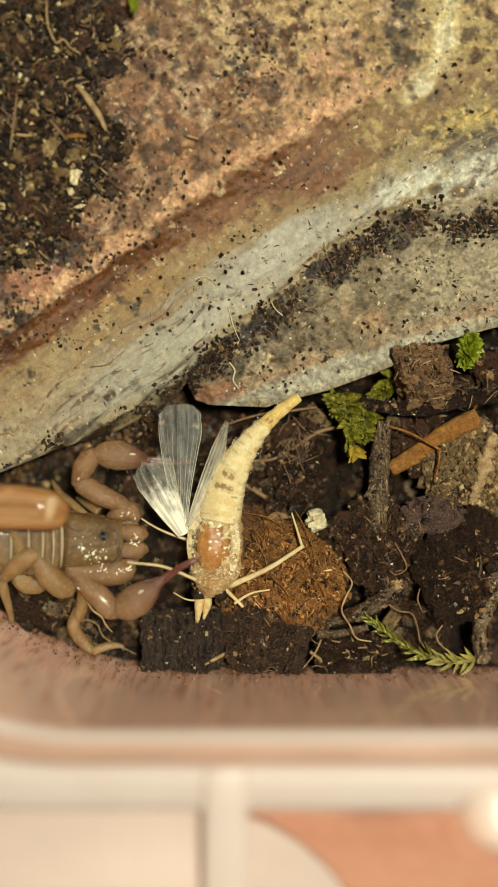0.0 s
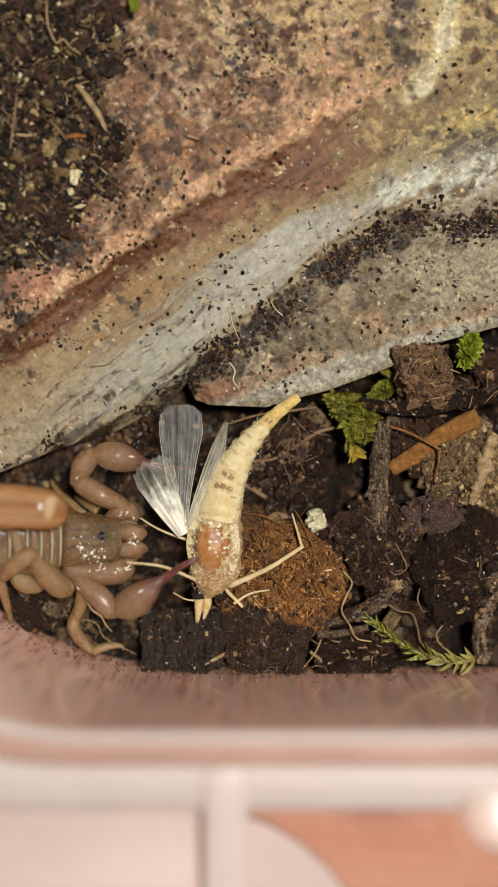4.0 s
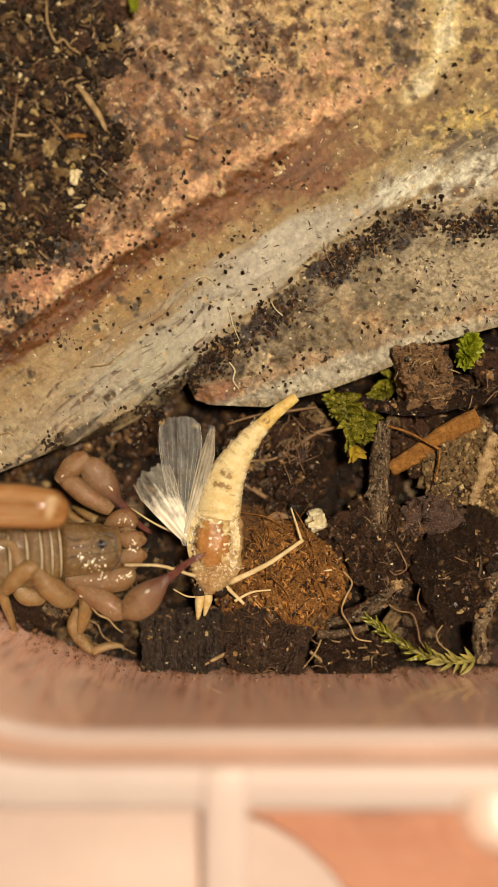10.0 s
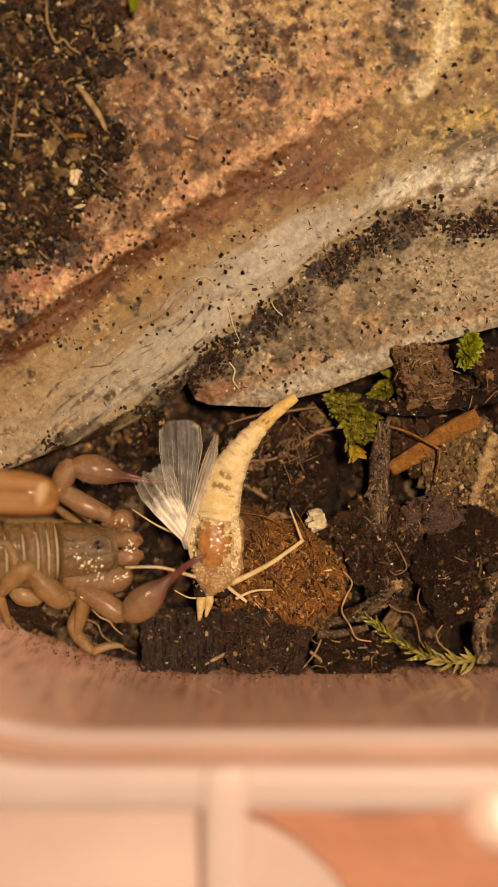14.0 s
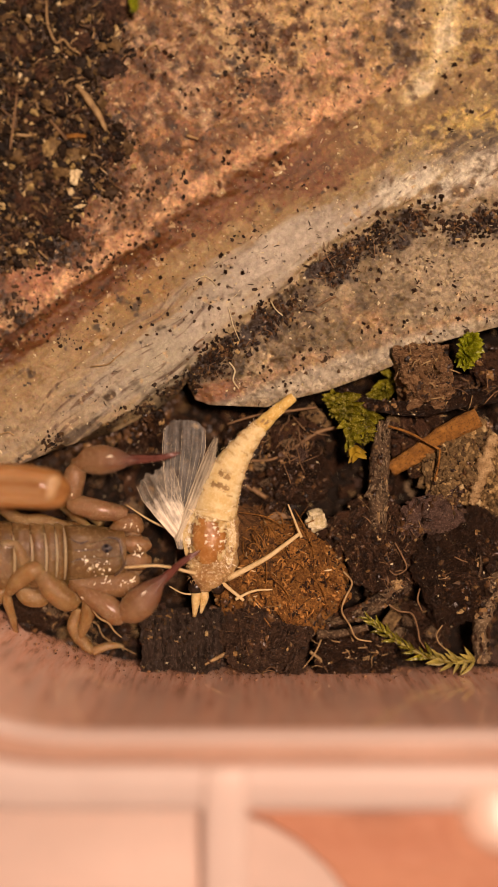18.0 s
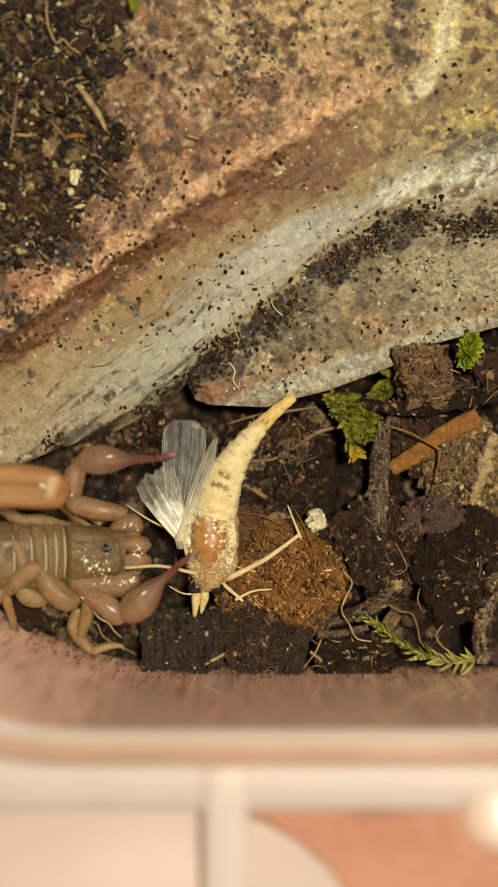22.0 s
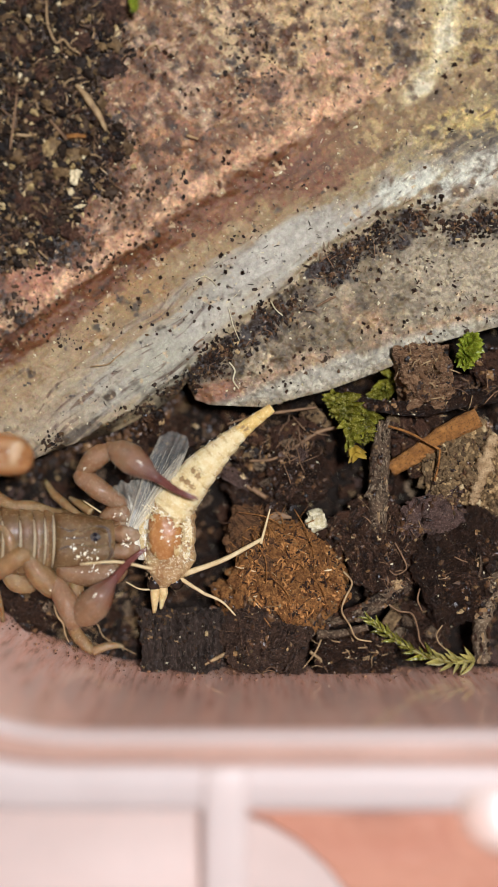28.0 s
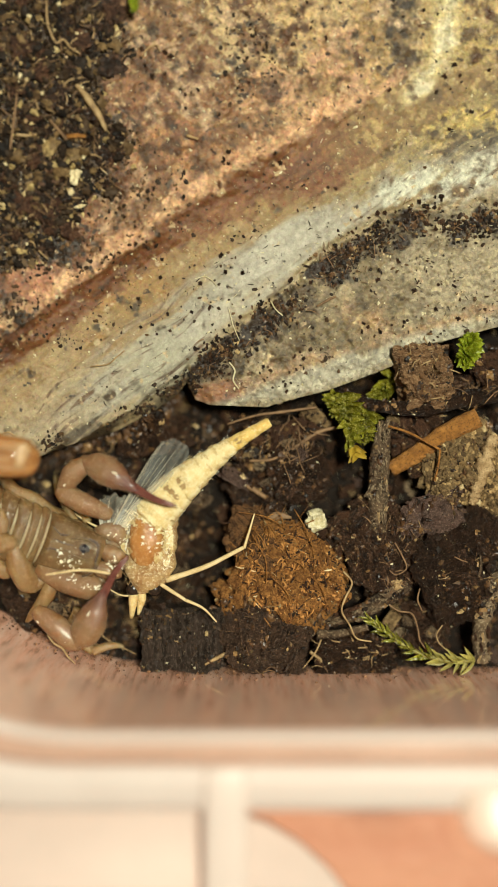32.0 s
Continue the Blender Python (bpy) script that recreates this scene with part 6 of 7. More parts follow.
toe2_at = track("0:470,1045 5.5:468,1046 14:472,1045 22.5:472,1044 23:490,1067 24:489,1084 25.5:479,1090 28:415,1087 29:396,1098 30:372,1120 31:374,1108 32:381,1098")
feeler_tip = track("0:229,995 3.5:229,995 5.5:217,993 7:218,994 8:230,997 10:222,999 14:222,1003 16.5:230,1004 22.5:229,1005 23:208,1006 24:218,1008 25.5:205,1030 28:152,998 29:142,990 30:128,1001 31:95,1010 32:64,1016")
# joints of the two palps
l_hip = track("0:224,896 3.5:224,896 6:198,898 7:198,895 8:216,896 9:205,902 10:195,902 11:208,916 12:202,908 13:202,912 14:198,915 16.5:216,908 22.5:216,908 23:246,908 24:238,916 25:232,917 25.5:230,918 27.5:218,896 28:216,892 29:202,884 30:198,893 31:192,904 32:190,908")
l_knee = track("0:138,852 3.5:138,852 6:110,836 7:112,852 8:130,852 9:124,850 10:112,842 11:118,910 12:110,868 13:112,868 14:107,868 16.5:128,890 22.5:128,890 23:150,872 24:146,888 25:142,896 25.5:135,900 27.5:142,842 28:140,838 29:106,868 30:86,870 31:106,878 32:108,868")
l_wrist = track("0:163,803 3.5:163,803 6:152,790 7:128,808 8:162,814 9:146,806 10:146,812 11:92,846 12:150,812 13:126,824 14:122,824 16.5:136,818 22.5:136,818 23:196,814 24:160,828 25:152,830 25.5:146,838 27.5:182,790 28:194,790 29:126,802 30:108,808 31:136,812 32:150,814")
l_tip = track("0:312,816 3.5:312,816 6:234,928 7:276,850 8:304,850 9:228,908 10:236,914 11:240,846 12:228,944 13:268,862 14:264,848 16.5:300,806 22.5:300,806 23:362,856 24:340,866 25:324,866 25.5:318,872 27.5:340,880 28:350,888 29:282,868 30:262,900 31:296,890 32:312,900")
r_hip = track("0:140,1022 3.5:140,1022 6:128,1022 8:137,1032 12:140,1038 13:138,1036 16.5:146,1040 22.5:146,1040 23:150,1046 24:158,1056 25.5:154,1060 28:98,1030 29:86,1030 30:72,1042 31:70,1060 32:66,1080")
r_wrist = track("0:203,1084 3.5:203,1084 6:200,1076 8:212,1082 12:222,1090 14:218,1090 16.5:214,1092 22.5:214,1092 23:208,1096 24:206,1112 25.5:198,1116 27.5:140,1102 28:134,1100 29:120,1098 30:106,1108 31:128,1132 32:136,1140")
r_tip = track("0:350,984 3.5:350,984 6:346,984 8:356,976 12:358,980 14:356,982 16.5:345,976 22.5:345,976 23:335,986 24:326,992 25.5:318,994 27.5:258,968 28:256,966 29:244,958 30:243,980 31:234,980 32:222,982")

SETS = []  # what motions() keys: thing or part, its thing's pose function, its own pose function


def placed(at, turn, h):
    return lambda t: Matrix.Translation(spot(*at(t), h) - Vector((0, 0, h / 1000))) @ pose(0, 0, 0, 0, 0, turn(t)[0])


def aimed(a, b, ha_, hb_, roll=lambda t: (0.0,), middle=False):
    """The pose at a (or between a and b) whose x axis points to b."""
    def at(t):
        ha, hb = (h(t)[0] if callable(h) else h for h in (ha_, hb_))
        p, q = spot(*a(t), ha), spot(*b(t), hb)
        x = (q - p).normalized()
        y = Vector((0, 0, 1)).cross(x).normalized()
        z = x.cross(y)
        m = Matrix((x, y, z)).transposed().to_4x4()
        return Matrix.Translation((p + q) / 2 if middle else p) @ m @ pose(0, 0, 0, roll(t)[0])
    return at


def tipped(a, b, ha, hb, length, roll=lambda t: (0.0,)):
    """As aimed(), but held at its tip b: the root lies length plan units before it."""
    towards = aimed(a, b, ha, hb)
    def at(t):
        m = towards(t)
        return Matrix.Translation(spot(*b(t), hb) - m.to_3x3() @ Vector((length * UNIT, 0, 0))) @ m.to_3x3().to_4x4() @ pose(0, 0, 0, roll(t)[0])
    return at


def moved(ob, own, of=None):
    SETS.append((ob, of, own))
    m = own(0)
    ob.matrix_basis = (of(0).inverted() @ m) if of else m


# ---- the scorpion ----
body_pose = placed(body_at, body_turn, 3.0)
scorpion = thing("scorpion", "translucent brown scorpion gripping a moth on damp soil", "scorpion")
moved(scorpion, body_pose)
inv_body = body_pose(0).inverted()


def scorpion_part(name, bm, mat, label="", parent=None):
    bm.transform(inv_body)
    return part(name, bm, mat, parent or scorpion, label)


def plate(u0, u1, v0, half0, half1, h, arch, mat_n=18, bow=0.0):
    """A curved back plate from u0 to u1 about the line v0."""
    bm = bmesh.new()
    rows = []
    for i in range(9):
        s = i / 8
        w = half0 + (half1 - half0) * s
        row = []
        for j in range(mat_n + 1):
            a = (j / mat_n - 0.5) * 2
            edge = math.sqrt(max(0.0, 1 - abs(a) ** 2.6))
            u = u0 + (u1 - u0) * s + bow * (1 - a * a)
            lift = 0.18 * math.sin(math.pi * min(1, s * 1.15))
            row.append(bm.verts.new(spot(u, v0 + a * w, h - arch + arch * edge + lift)))
        rows.append(row)
    base = []
    for row in (rows[0], rows[-1]):
        base.append([bm.verts.new(vv.co - Vector((0, 0, 0.0007))) for vv in row])
    grid = [base[0]] + rows + [base[1]]
    for r0, r1 in zip(grid, grid[1:]):
        for j in range(mat_n):
            bm.faces.new((r0[j], r0[j + 1], r1[j + 1], r1[j]))
    bmesh.ops.recalc_face_normals(bm, faces=bm.faces)
    return bm


MID = 957
scorpion_part("carapace", plate(108, 212, MID, 54, 43, 4.2, 1.6, 20, 4), SKIN, "brown shield with two dark eyes")
scorpion_part("underside", pods([spot(-260, MID + 6, 1.6), spot(0, MID + 2, 1.7), spot(120, MID, 1.8), spot(205, MID, 1.9)], (2.6, 3.1, 2.9, 2.0), (1.1, 1.3, 1.3, 1.0), 18, 18), SKIN)
BACK = (104, 89, 70, 45, 14, -22, -60, -100, -142)
EDGE_SKIN = matter("edge_skin", (0.055, 0.034, 0.022), (0.12, 0.075, 0.045), None, 0.5, 0.3, 0.2)
for k in range(8):
    u1 = BACK[k]
    scorpion_part("tergite", plate(BACK[k + 1] + 1, u1, MID + 1.0 * k, 58 + 1.5 * k, 55 + 1.5 * k, 4.3, 1.5, 18, 3), SKIN)
    bm = tube(bmesh.new(), [spot(u1 + 3 + 3 * math.cos(a * 1.4), MID + 1.0 * k + 50 * math.sin(a), 4.44 - 1.1 * (1 - math.cos(a))) for a in np.linspace(-1.15, 1.15, 7)], mm(0.04, 0.10, 0.11, 0.10, 0.04), None, 16, 6)
    scorpion_part("seam", bm, SEAM, "pale soft seam between the back plates")
for du, dv, r, h in ((0, -5, 0.19, 4.42), (1, 4, 0.18, 4.42)):
    bm = bmesh.new()
    bmesh.ops.create_uvsphere(bm, u_segments=16, v_segments=10, radius=r / 1000)
    bm.transform(Matrix.Translation(spot(182 + du, 949 + dv, h)))
    scorpion_part("eye", bm, EYE_DARK, "glossy dark eye")
scorpion_part("eye_mound", pods([spot(166, 948, 4.0), spot(182, 948, 4.15), spot(198, 948, 4.0)], (0.12, 0.46, 0.12), (0.1, 0.34, 0.1), 10, 12), matter("eye_mound_skin", (0.035, 0.030, 0.028), (0.075, 0.062, 0.052), None, 0.5, 0.3, 0.3), "dark hump that bears the eyes")
scorpion_part("front_edge", tube(bmesh.new(), [spot(176, 931, 4.38), spot(190, 929, 4.36), spot(204, 934, 4.34), spot(209, 950, 4.36), spot(210, 964, 4.36), spot(213, 976, 4.2), spot(204, 990, 3.95), spot(186, 1003, 3.4)], mm(0.03, 0.08, 0.12, 0.12, 0.10, 0.14, 0.10, 0.04), None, 30, 8), EDGE_SKIN, "dark front edge of the shield")
scorpion_part("back_edge", tube(bmesh.new(), [spot(112, 912, 3.2), spot(109, 930, 4.0), spot(111, 957, 4.24), spot(109, 984, 4.0), spot(113, 1004, 3.2)], mm(0.05, 0.09, 0.09, 0.09, 0.05), None, 18, 8), SEAM, "pale rear edge of the shield")
for pts in (((152, 941), (182, 932), (208, 940)), ((150, 962), (182, 966), (206, 962)), ((206, 926), (212, 950), (208, 978))):
    scorpion_part("ridge", tube(bmesh.new(), [spot(a, b, 4.40) for a, b in pts], mm(0.05, 0.10, 0.05), None, 12, 6), SKIN, "raised ridge on the shield")
for sgn in (-1, 1):
    bm = pods([spot(205, MID + 13 * sgn, 3.0), spot(232, MID + 15 * sgn, 3.2), spot(250, MID + 13 * sgn, 2.9), spot(258, MID + 9 * sgn, 2.5)], (0.6, 0.8, 0.7, 0.25), (0.6, 0.7, 0.6, 0.25), 16, 14, 0.35, sgn)
    ch = scorpion_part("mouth_claw", bm, SKIN_PALP, "pinkish short mouth claw")
    scorpion_part("mouth_lobe", pods([spot(214, MID + 30 * sgn, 2.4), spot(228, MID + 33 * sgn, 2.6), spot(242, MID + 28 * sgn, 2.3)], (0.4, 0.6, 0.35), None, 10, 12, 0.2, sgn), SKIN_PALP)
for pts in (((126, 950), (146, 951), (166, 949)), ((118, 930), (136, 938), (150, 934)), ((118, 972), (134, 966), (146, 970))):
    scorpion_part("furrow", tube(bmesh.new(), [spot(a, b, 4.34) for a, b in pts], mm(0.03, 0.08, 0.03), None, 12, 6), EDGE_SKIN, "darker furrow in the shield")
# crumbs of the prey on the shield
bm = bmesh.new()
rnd = random.Random(12)
for _ in range(46):
    a, b = rnd.gauss(168, 16), rnd.gauss(975, 11)
    c = spot(a, b, 4.40 - (abs(b - MID) / 50) ** 2.6 * 0.9)
    r = rnd.uniform(0.04, 0.11) * rnd.random() / 1000 + 0.000025
    ring = [bm.verts.new(c + Vector((math.cos(q), math.sin(q), 0)) * r * rnd.uniform(0.4, 1.7)) for q in np.linspace(0, math.tau, 8)[:-1]]
    peak = bm.verts.new(c + Vector((0, 0, 0.00005)))
    for p, q in zip(ring, ring[1:] + ring[:1]):
        bm.faces.new((p, q, peak))
ob = scorpion_part("scale_crumbs", bm, FUZZ_WHITE, "pale scales of the moth on the shield")
tagged(ob, kind="stuff")


def still(u, v, h=0.0):
    m = Matrix.Translation(spot(u, v, h))
    return lambda t: m


def leg_piece(name, pts, r, mat=SKIN_LEG, own=None, n=16):
    """A leg or a piece of one; own: its pose function where it stays on the soil."""
    bm = pods([spot(*p) for p in pts], r, None, n, 10, 0.06)
    if own is None:
        return scorpion_part(name, bm, mat)
    bm.transform(own(0).inverted())
    ob = part(name, bm, mat, scorpion)
    moved(ob, own, body_pose)
    return ob


foot = still(170, 1140)
leg_piece("leg_thigh", [(150, 1005, 2.6), (150, 1050, 2.4), (140, 1088, 1.8), (132, 1108, 1.4)], (0.65, 0.7, 0.5, 0.12))
fl = leg_piece("leg_shin", [(140, 1075, 1.7), (130, 1108, 1.4), (148, 1136, 0.9), (166, 1152, 0.7)], (0.5, 0.6, 0.55, 0.4), own=foot)
leg_piece("leg_toe", [(164, 1152, 0.8), (190, 1142, 0.7), (214, 1142, 0.5), (218, 1150, 0.3)], (0.42, 0.38, 0.22, 0.05), own=foot)
leg_piece("leg_thigh", [(60, 992, 2.7), (18, 1000, 3.0), (-6, 1020, 2.7), (-30, 1050, 2.0)], (0.7, 0.8, 0.95, 0.7))
# the third leg: a stout thigh beside the belly, its shin bent up over the back
leg_piece("leg_thigh", [(86, 1020, 1.9), (66, 1032, 2.1), (44, 1028, 2.4), (24, 1004, 2.7)], (0.55, 0.92, 1.0, 0.7))
leg_piece("leg_shin", [(40, 1000, 3.3), (38, 980, 3.9), (32, 955, 4.25), (22, 934, 4.2)], (0.42, 0.58, 0.52, 0.34))
leg_piece("leg_toe", [(26, 938, 4.2), (2, 936, 4.1), (-30, 944, 3.8)], (0.34, 0.36, 0.26))
# the second leg: from the hip out, over the back and down to the soil
leg_piece("leg_hip", [(136, 1016, 2.2), (128, 1032, 2.4), (116, 1040, 2.4)], (0.7, 0.8, 0.55))
leg_piece("leg_thigh", [(126, 1044, 2.2), (108, 1036, 2.9), (84, 1014, 3.6), (62, 986, 4.0)], (0.7, 1.12, 1.10, 0.66), n=20)
leg_piece("leg_knee", [(66, 986, 4.1), (52, 984, 4.3), (28, 1000, 4.0), (8, 1022, 3.2)], (0.55, 0.86, 0.84, 0.5), n=18)
leg_piece("leg_shin", [(4, 1016, 3.3), (6, 1040, 2.8), (14, 1068, 1.9), (22, 1100, 0.8)], (0.36, 0.46, 0.36, 0.22))
leg_piece("leg_thigh", [(120, 915, 2.6), (70, 898, 2.7), (28, 894, 2.6), (-30, 850, 1.8)], (0.6, 0.62, 0.6, 0.5))
leg_piece("leg_thigh", [(150, 912, 2.0), (126, 890, 1.3), (106, 872, 0.6), (92, 850, -0.4)], (0.42, 0.42, 0.36, 0.2))
leg_piece("leg_thigh", [(175, 905, 1.8), (152, 890, 1.1), (136, 880, 0.2)], (0.40, 0.36, 0.2))
leg_piece("leg_thigh", [(80, 920, 2.6), (20, 930, 2.8), (-30, 900, 2.0)], (0.6, 0.65, 0.5))
# hip lobes of the palps beside the shield
scorpion_part("palp_hip", pods([spot(120, 1006, 2.6), spot(170, 1012, 2.8), spot(215, 1008, 2.8), spot(236, 1000, 2.4)], (0.9, 1.2, 1.25, 0.6), (1.0, 1.2, 1.2, 0.6), 16, 14), SKIN_PALP)
scorpion_part("palp_hip", pods([spot(196, 916, 2.2), spot(212, 906, 2.7), spot(230, 905, 2.8), spot(242, 918, 2.4)], (0.5, 0.8, 0.9, 0.5), (0.8, 0.9, 0.9, 0.5), 16, 14), SKIN_PALP)


rnd = random.Random(77)
bm = bmesh.new()
for u, v, h, du, dv, n in ((180, 1010, 3.98, 26, 6, 16), (226, 906, 3.68, 9, 5, 8), (238, 956, 3.86, 8, 16, 14), (226, 1008, 3.98, 10, 6, 8)):
    for _ in range(n):
        p = spot(rnd.gauss(u, du * 0.6), rnd.gauss(v, dv * 0.6), h)
        r, q = rnd.uniform(0.04, 0.13) / 1000, rnd.uniform(0, math.tau)
        x, y = Vector((math.cos(q), math.sin(q), 0)) * r * rnd.uniform(1, 2.2), Vector((-math.sin(q), math.cos(q), 0)) * r * 0.6
        vs = [bm.verts.new(p + e) for e in (x, y, -x, -y)]
        top = bm.verts.new(p + Vector((0, 0, 0.00005)))
        for k in range(4):
            bm.faces.new((vs[k], vs[(k + 1) % 4], top))
tagged(scorpion_part("scale_crumbs", bm, FUZZ_WHITE, "pale specks stuck on hips and mouth"), kind="stuff")


def px(*pts):
    """Local mm from plan units along and across a piece."""
    return [Vector((x * UNIT, y * UNIT, z / 1000)) for x, y, z in pts]


def claw(label, fat, side):
    """A pincer along x from its wrist: drop-shaped palm, fixed finger and moving finger."""
    bm = tube(bmesh.new(), px((-7, 0, 0), (4, 0, 0), (22, 2 * side, 0.1), (46, 2 * side, 0.15), (70, 0, 0.1), (92, -2 * side, 0), (116, -3 * side, 0)), mm(0.42, 0.62, 1.25 * fat, 1.42 * fat, 1.12 * fat, 0.56 * fat, 0.22), mm(0.4, 0.7, 1.12 * fat, 1.22 * fat, 1.0 * fat, 0.55 * fat, 0.2), 32, 20)
    ob = part("claw", bm, SKIN_CLAW, scorpion, label)
    for a in (-58, -20, 22, 60):
        ridge = []
        for x in np.linspace(6, 104, 9):
            w = float(np.interp(x, [0, 22, 46, 70, 92, 116], [0.6, 1.25 * fat, 1.42 * fat, 1.12 * fat, 0.56 * fat, 0.22]))
            h = float(np.interp(x, [0, 22, 46, 70, 92, 116], [0.6, 1.12 * fat, 1.22 * fat, 1.0 * fat, 0.55 * fat, 0.2]))
            mid = float(np.interp(x, [0, 22, 46, 70, 92, 116], [0, 2, 2, 0, -2, -3])) * side
            ridge.append((x, mid + math.sin(radians(a)) * w * 20, 0.1 + math.cos(radians(a)) * h))
        part("keel", tube(bmesh.new(), px(*ridge), mm(0.02, 0.055, 0.055, 0.05, 0.03), None, 24, 6, 0.5, a), SKIN_CLAW, ob, "beaded ridge")
    f1 = tube(bmesh.new(), px((88, -3 * side, -0.05), (112, -4 * side, 0.0), (138, -4 * side, 0), (162, -1 * side, -0.1), (180, 4 * side, -0.3)), mm(0.36, 0.28, 0.22, 0.16, 0.04), None, 20, 10, 0.1)
    part("fixed_finger", f1, FINGER, ob, "dark reddish finger")
    f2 = tube(bmesh.new(), px((90, 2 * side, 0.0), (112, 1 * side, 0.08), (136, 0 * side, 0.06), (158, 2 * side, -0.05), (176, 6 * side, -0.3)), mm(0.30, 0.24, 0.18, 0.14, 0.04), None, 20, 10, 0.1)
    part("moving_finger", f2, FINGER, ob, "dark reddish finger")
    rnd = random.Random(side + 5)
    for _ in range(14):
        x, s = rnd.uniform(20, 160), rnd.choice((-1, 1))
        y = s * float(np.interp(x, [0, 44, 90, 170], [12, 26 * fat, 10, 4]))
        part("hair", tube(bmesh.new(), px((x, y, 0.1), (x + 3, y + s * 4, 0.25), (x + 5, y + s * 7, 0.3)), mm(0.022, 0.015, 0.006), None, 5, 5), SEAM, ob)
    part("pale_fleck", tube(bmesh.new(), px((60, 6, 1.15), (66, 7, 1.14), (71, 6, 1.05)), mm(0.03, 0.09, 0.03), None, 6, 6), FUZZ_WHITE, ob, "scale of the moth stuck on it")
    return ob


def palp_bone(name, length, r):
    bm = tube(bmesh.new(), px((-length / 2 - 6, 0, 0), (-length / 2 + 8, 0, 0), (0, 2, 0.1), (length / 2 - 8, 0, 0), (length / 2 + 6, 0, 0)), mm(r * 0.55, r * 0.86, r * 1.12, r * 1.06, r * 0.55), None, 22, 16)
    ob = part(name, bm, SKIN_PALP, scorpion)
    rnd = random.Random(int(length))
    for _ in range(3):
        x, a = rnd.uniform(-0.4, 0.4) * length, rnd.uniform(-0.7, 0.7)
        y, z = r * 20 * math.sin(a), r * 1.02 * math.cos(a)
        part("pale_fleck", tube(bmesh.new(), px((x, y, z), (x + 3, y + 1, z + 0.02), (x + 6, y, z)), mm(0.02, 0.07, 0.02), None, 6, 6), FUZZ_WHITE, ob)
    return ob


moved(palp_bone("palp_upper", 92, 0.84), aimed(l_hip, l_knee, 2.9, 3.2, middle=True), body_pose)
moved(palp_bone("palp_lower", 58, 0.88), aimed(l_knee, l_wrist, 3.2, 3.4, middle=True), body_pose)
moved(claw("smooth brown pincer with dark fingers", 0.94, 1), aimed(l_wrist, l_tip, 3.4, track("0:1.8 14.5:1.8 16.5:4.6 22.5:4.8 23:5.4 32:5.4")), body_pose)
gripping = palp_bone("palp_lower", 86, 0.92)
part("stuck_thread", tube(bmesh.new(), px((-6, -18, 0.3), (12, -21, 0.4), (30, -18, 0.5), (46, -24, 0.2), (62, -26, 0.0)), mm(0.05, 0.09, 0.08, 0.05), None, 20, 6, 0.3), FIBRE, gripping, "pale thread stuck to it")
moved(gripping, aimed(r_hip, r_wrist, 3.2, 3.4, middle=True), body_pose)
moved(claw("smooth brown pincer with dark fingers in the moth", 1.02, -1), aimed(r_wrist, r_tip, 3.4, 4.6), body_pose)

SKIN_PALE = matter("tail_joint_skin", (0.42, 0.245, 0.11), (0.56, 0.36, 0.19), None, 1.0, 0.45, 0.15, sub=0.3)
# tail: it rises behind the body and bends forward over the back
tail_base = lambda t: (tail_at(t)[0] - 240, tail_at(t)[1] - 14)
tail_pose = aimed(tail_at, tail_base, 7.2, 8.2)
bm = tube(bmesh.new(), px((-9, 0, -0.4), (-4, 0, -0.25), (6, 0, -0.1), (26, -2, 0.1), (70, -4, 0.2), (110, -2, 0.3), (140, 0, 0.2)), mm(0.5, 1.05, 1.46, 1.66, 1.78, 1.8, 1.5), mm(0.3, 0.7, 1.0, 1.2, 1.3, 1.3, 1.1), 30, 20)
tail = part("tail_segment", bm, SKIN_TAIL, scorpion, "orange-brown ridged tail segment")
moved(tail, tail_pose, body_pose)
for y in (-17, 0, 17):
    part("keel", tube(bmesh.new(), px((12, y * 0.7, 1.05), (40, y, 1.35), (90, y, 1.5), (125, y * 0.9, 1.3)), mm(0.03, 0.07, 0.08, 0.03), None, 14, 6), SKIN_PALE, tail, "paler ridge")
part("tail_joint", tube(bmesh.new(), px((5, -4, 0.82), (11, -5, 1.02), (19, -5, 1.16), (25, -5, 1.20)), mm(0.75, 1.05, 1.0, 0.7), mm(0.06, 0.14, 0.14, 0.06), 14, 16, 0.1), SKIN_PALE, tail, "pale patch at the joint")
for k in range(4):
    a = k * 30
    bm = tube(bmesh.new(), px((138 + 62 * k, 0, 0.2 - 0.3 * k - 0.55 * k * k), (168 + 62 * k, 0, 0.1 - 0.5 * k - 0.55 * k * k), (204 + 62 * k, 0, -0.4 - 1.0 * k - 0.7 * k * k)), mm(1.1, 1.7, 1.2), None, 12, 14)
    part("tail_segment", bm, SKIN_TAIL, tail)

# ---- the moth ----
moth_pose = placed(moth_at, moth_turn, 2.5)
moth = thing("moth", "dead cream moth with torn see-through wings", "moth")
moved(moth, moth_pose)
inv_moth = moth_pose(0).inverted()


def moth_part(name, bm, mat, label="", parent=None, smooth=True):
    bm.transform(inv_moth)
    return part(name, bm, mat, parent or moth, label, smooth)


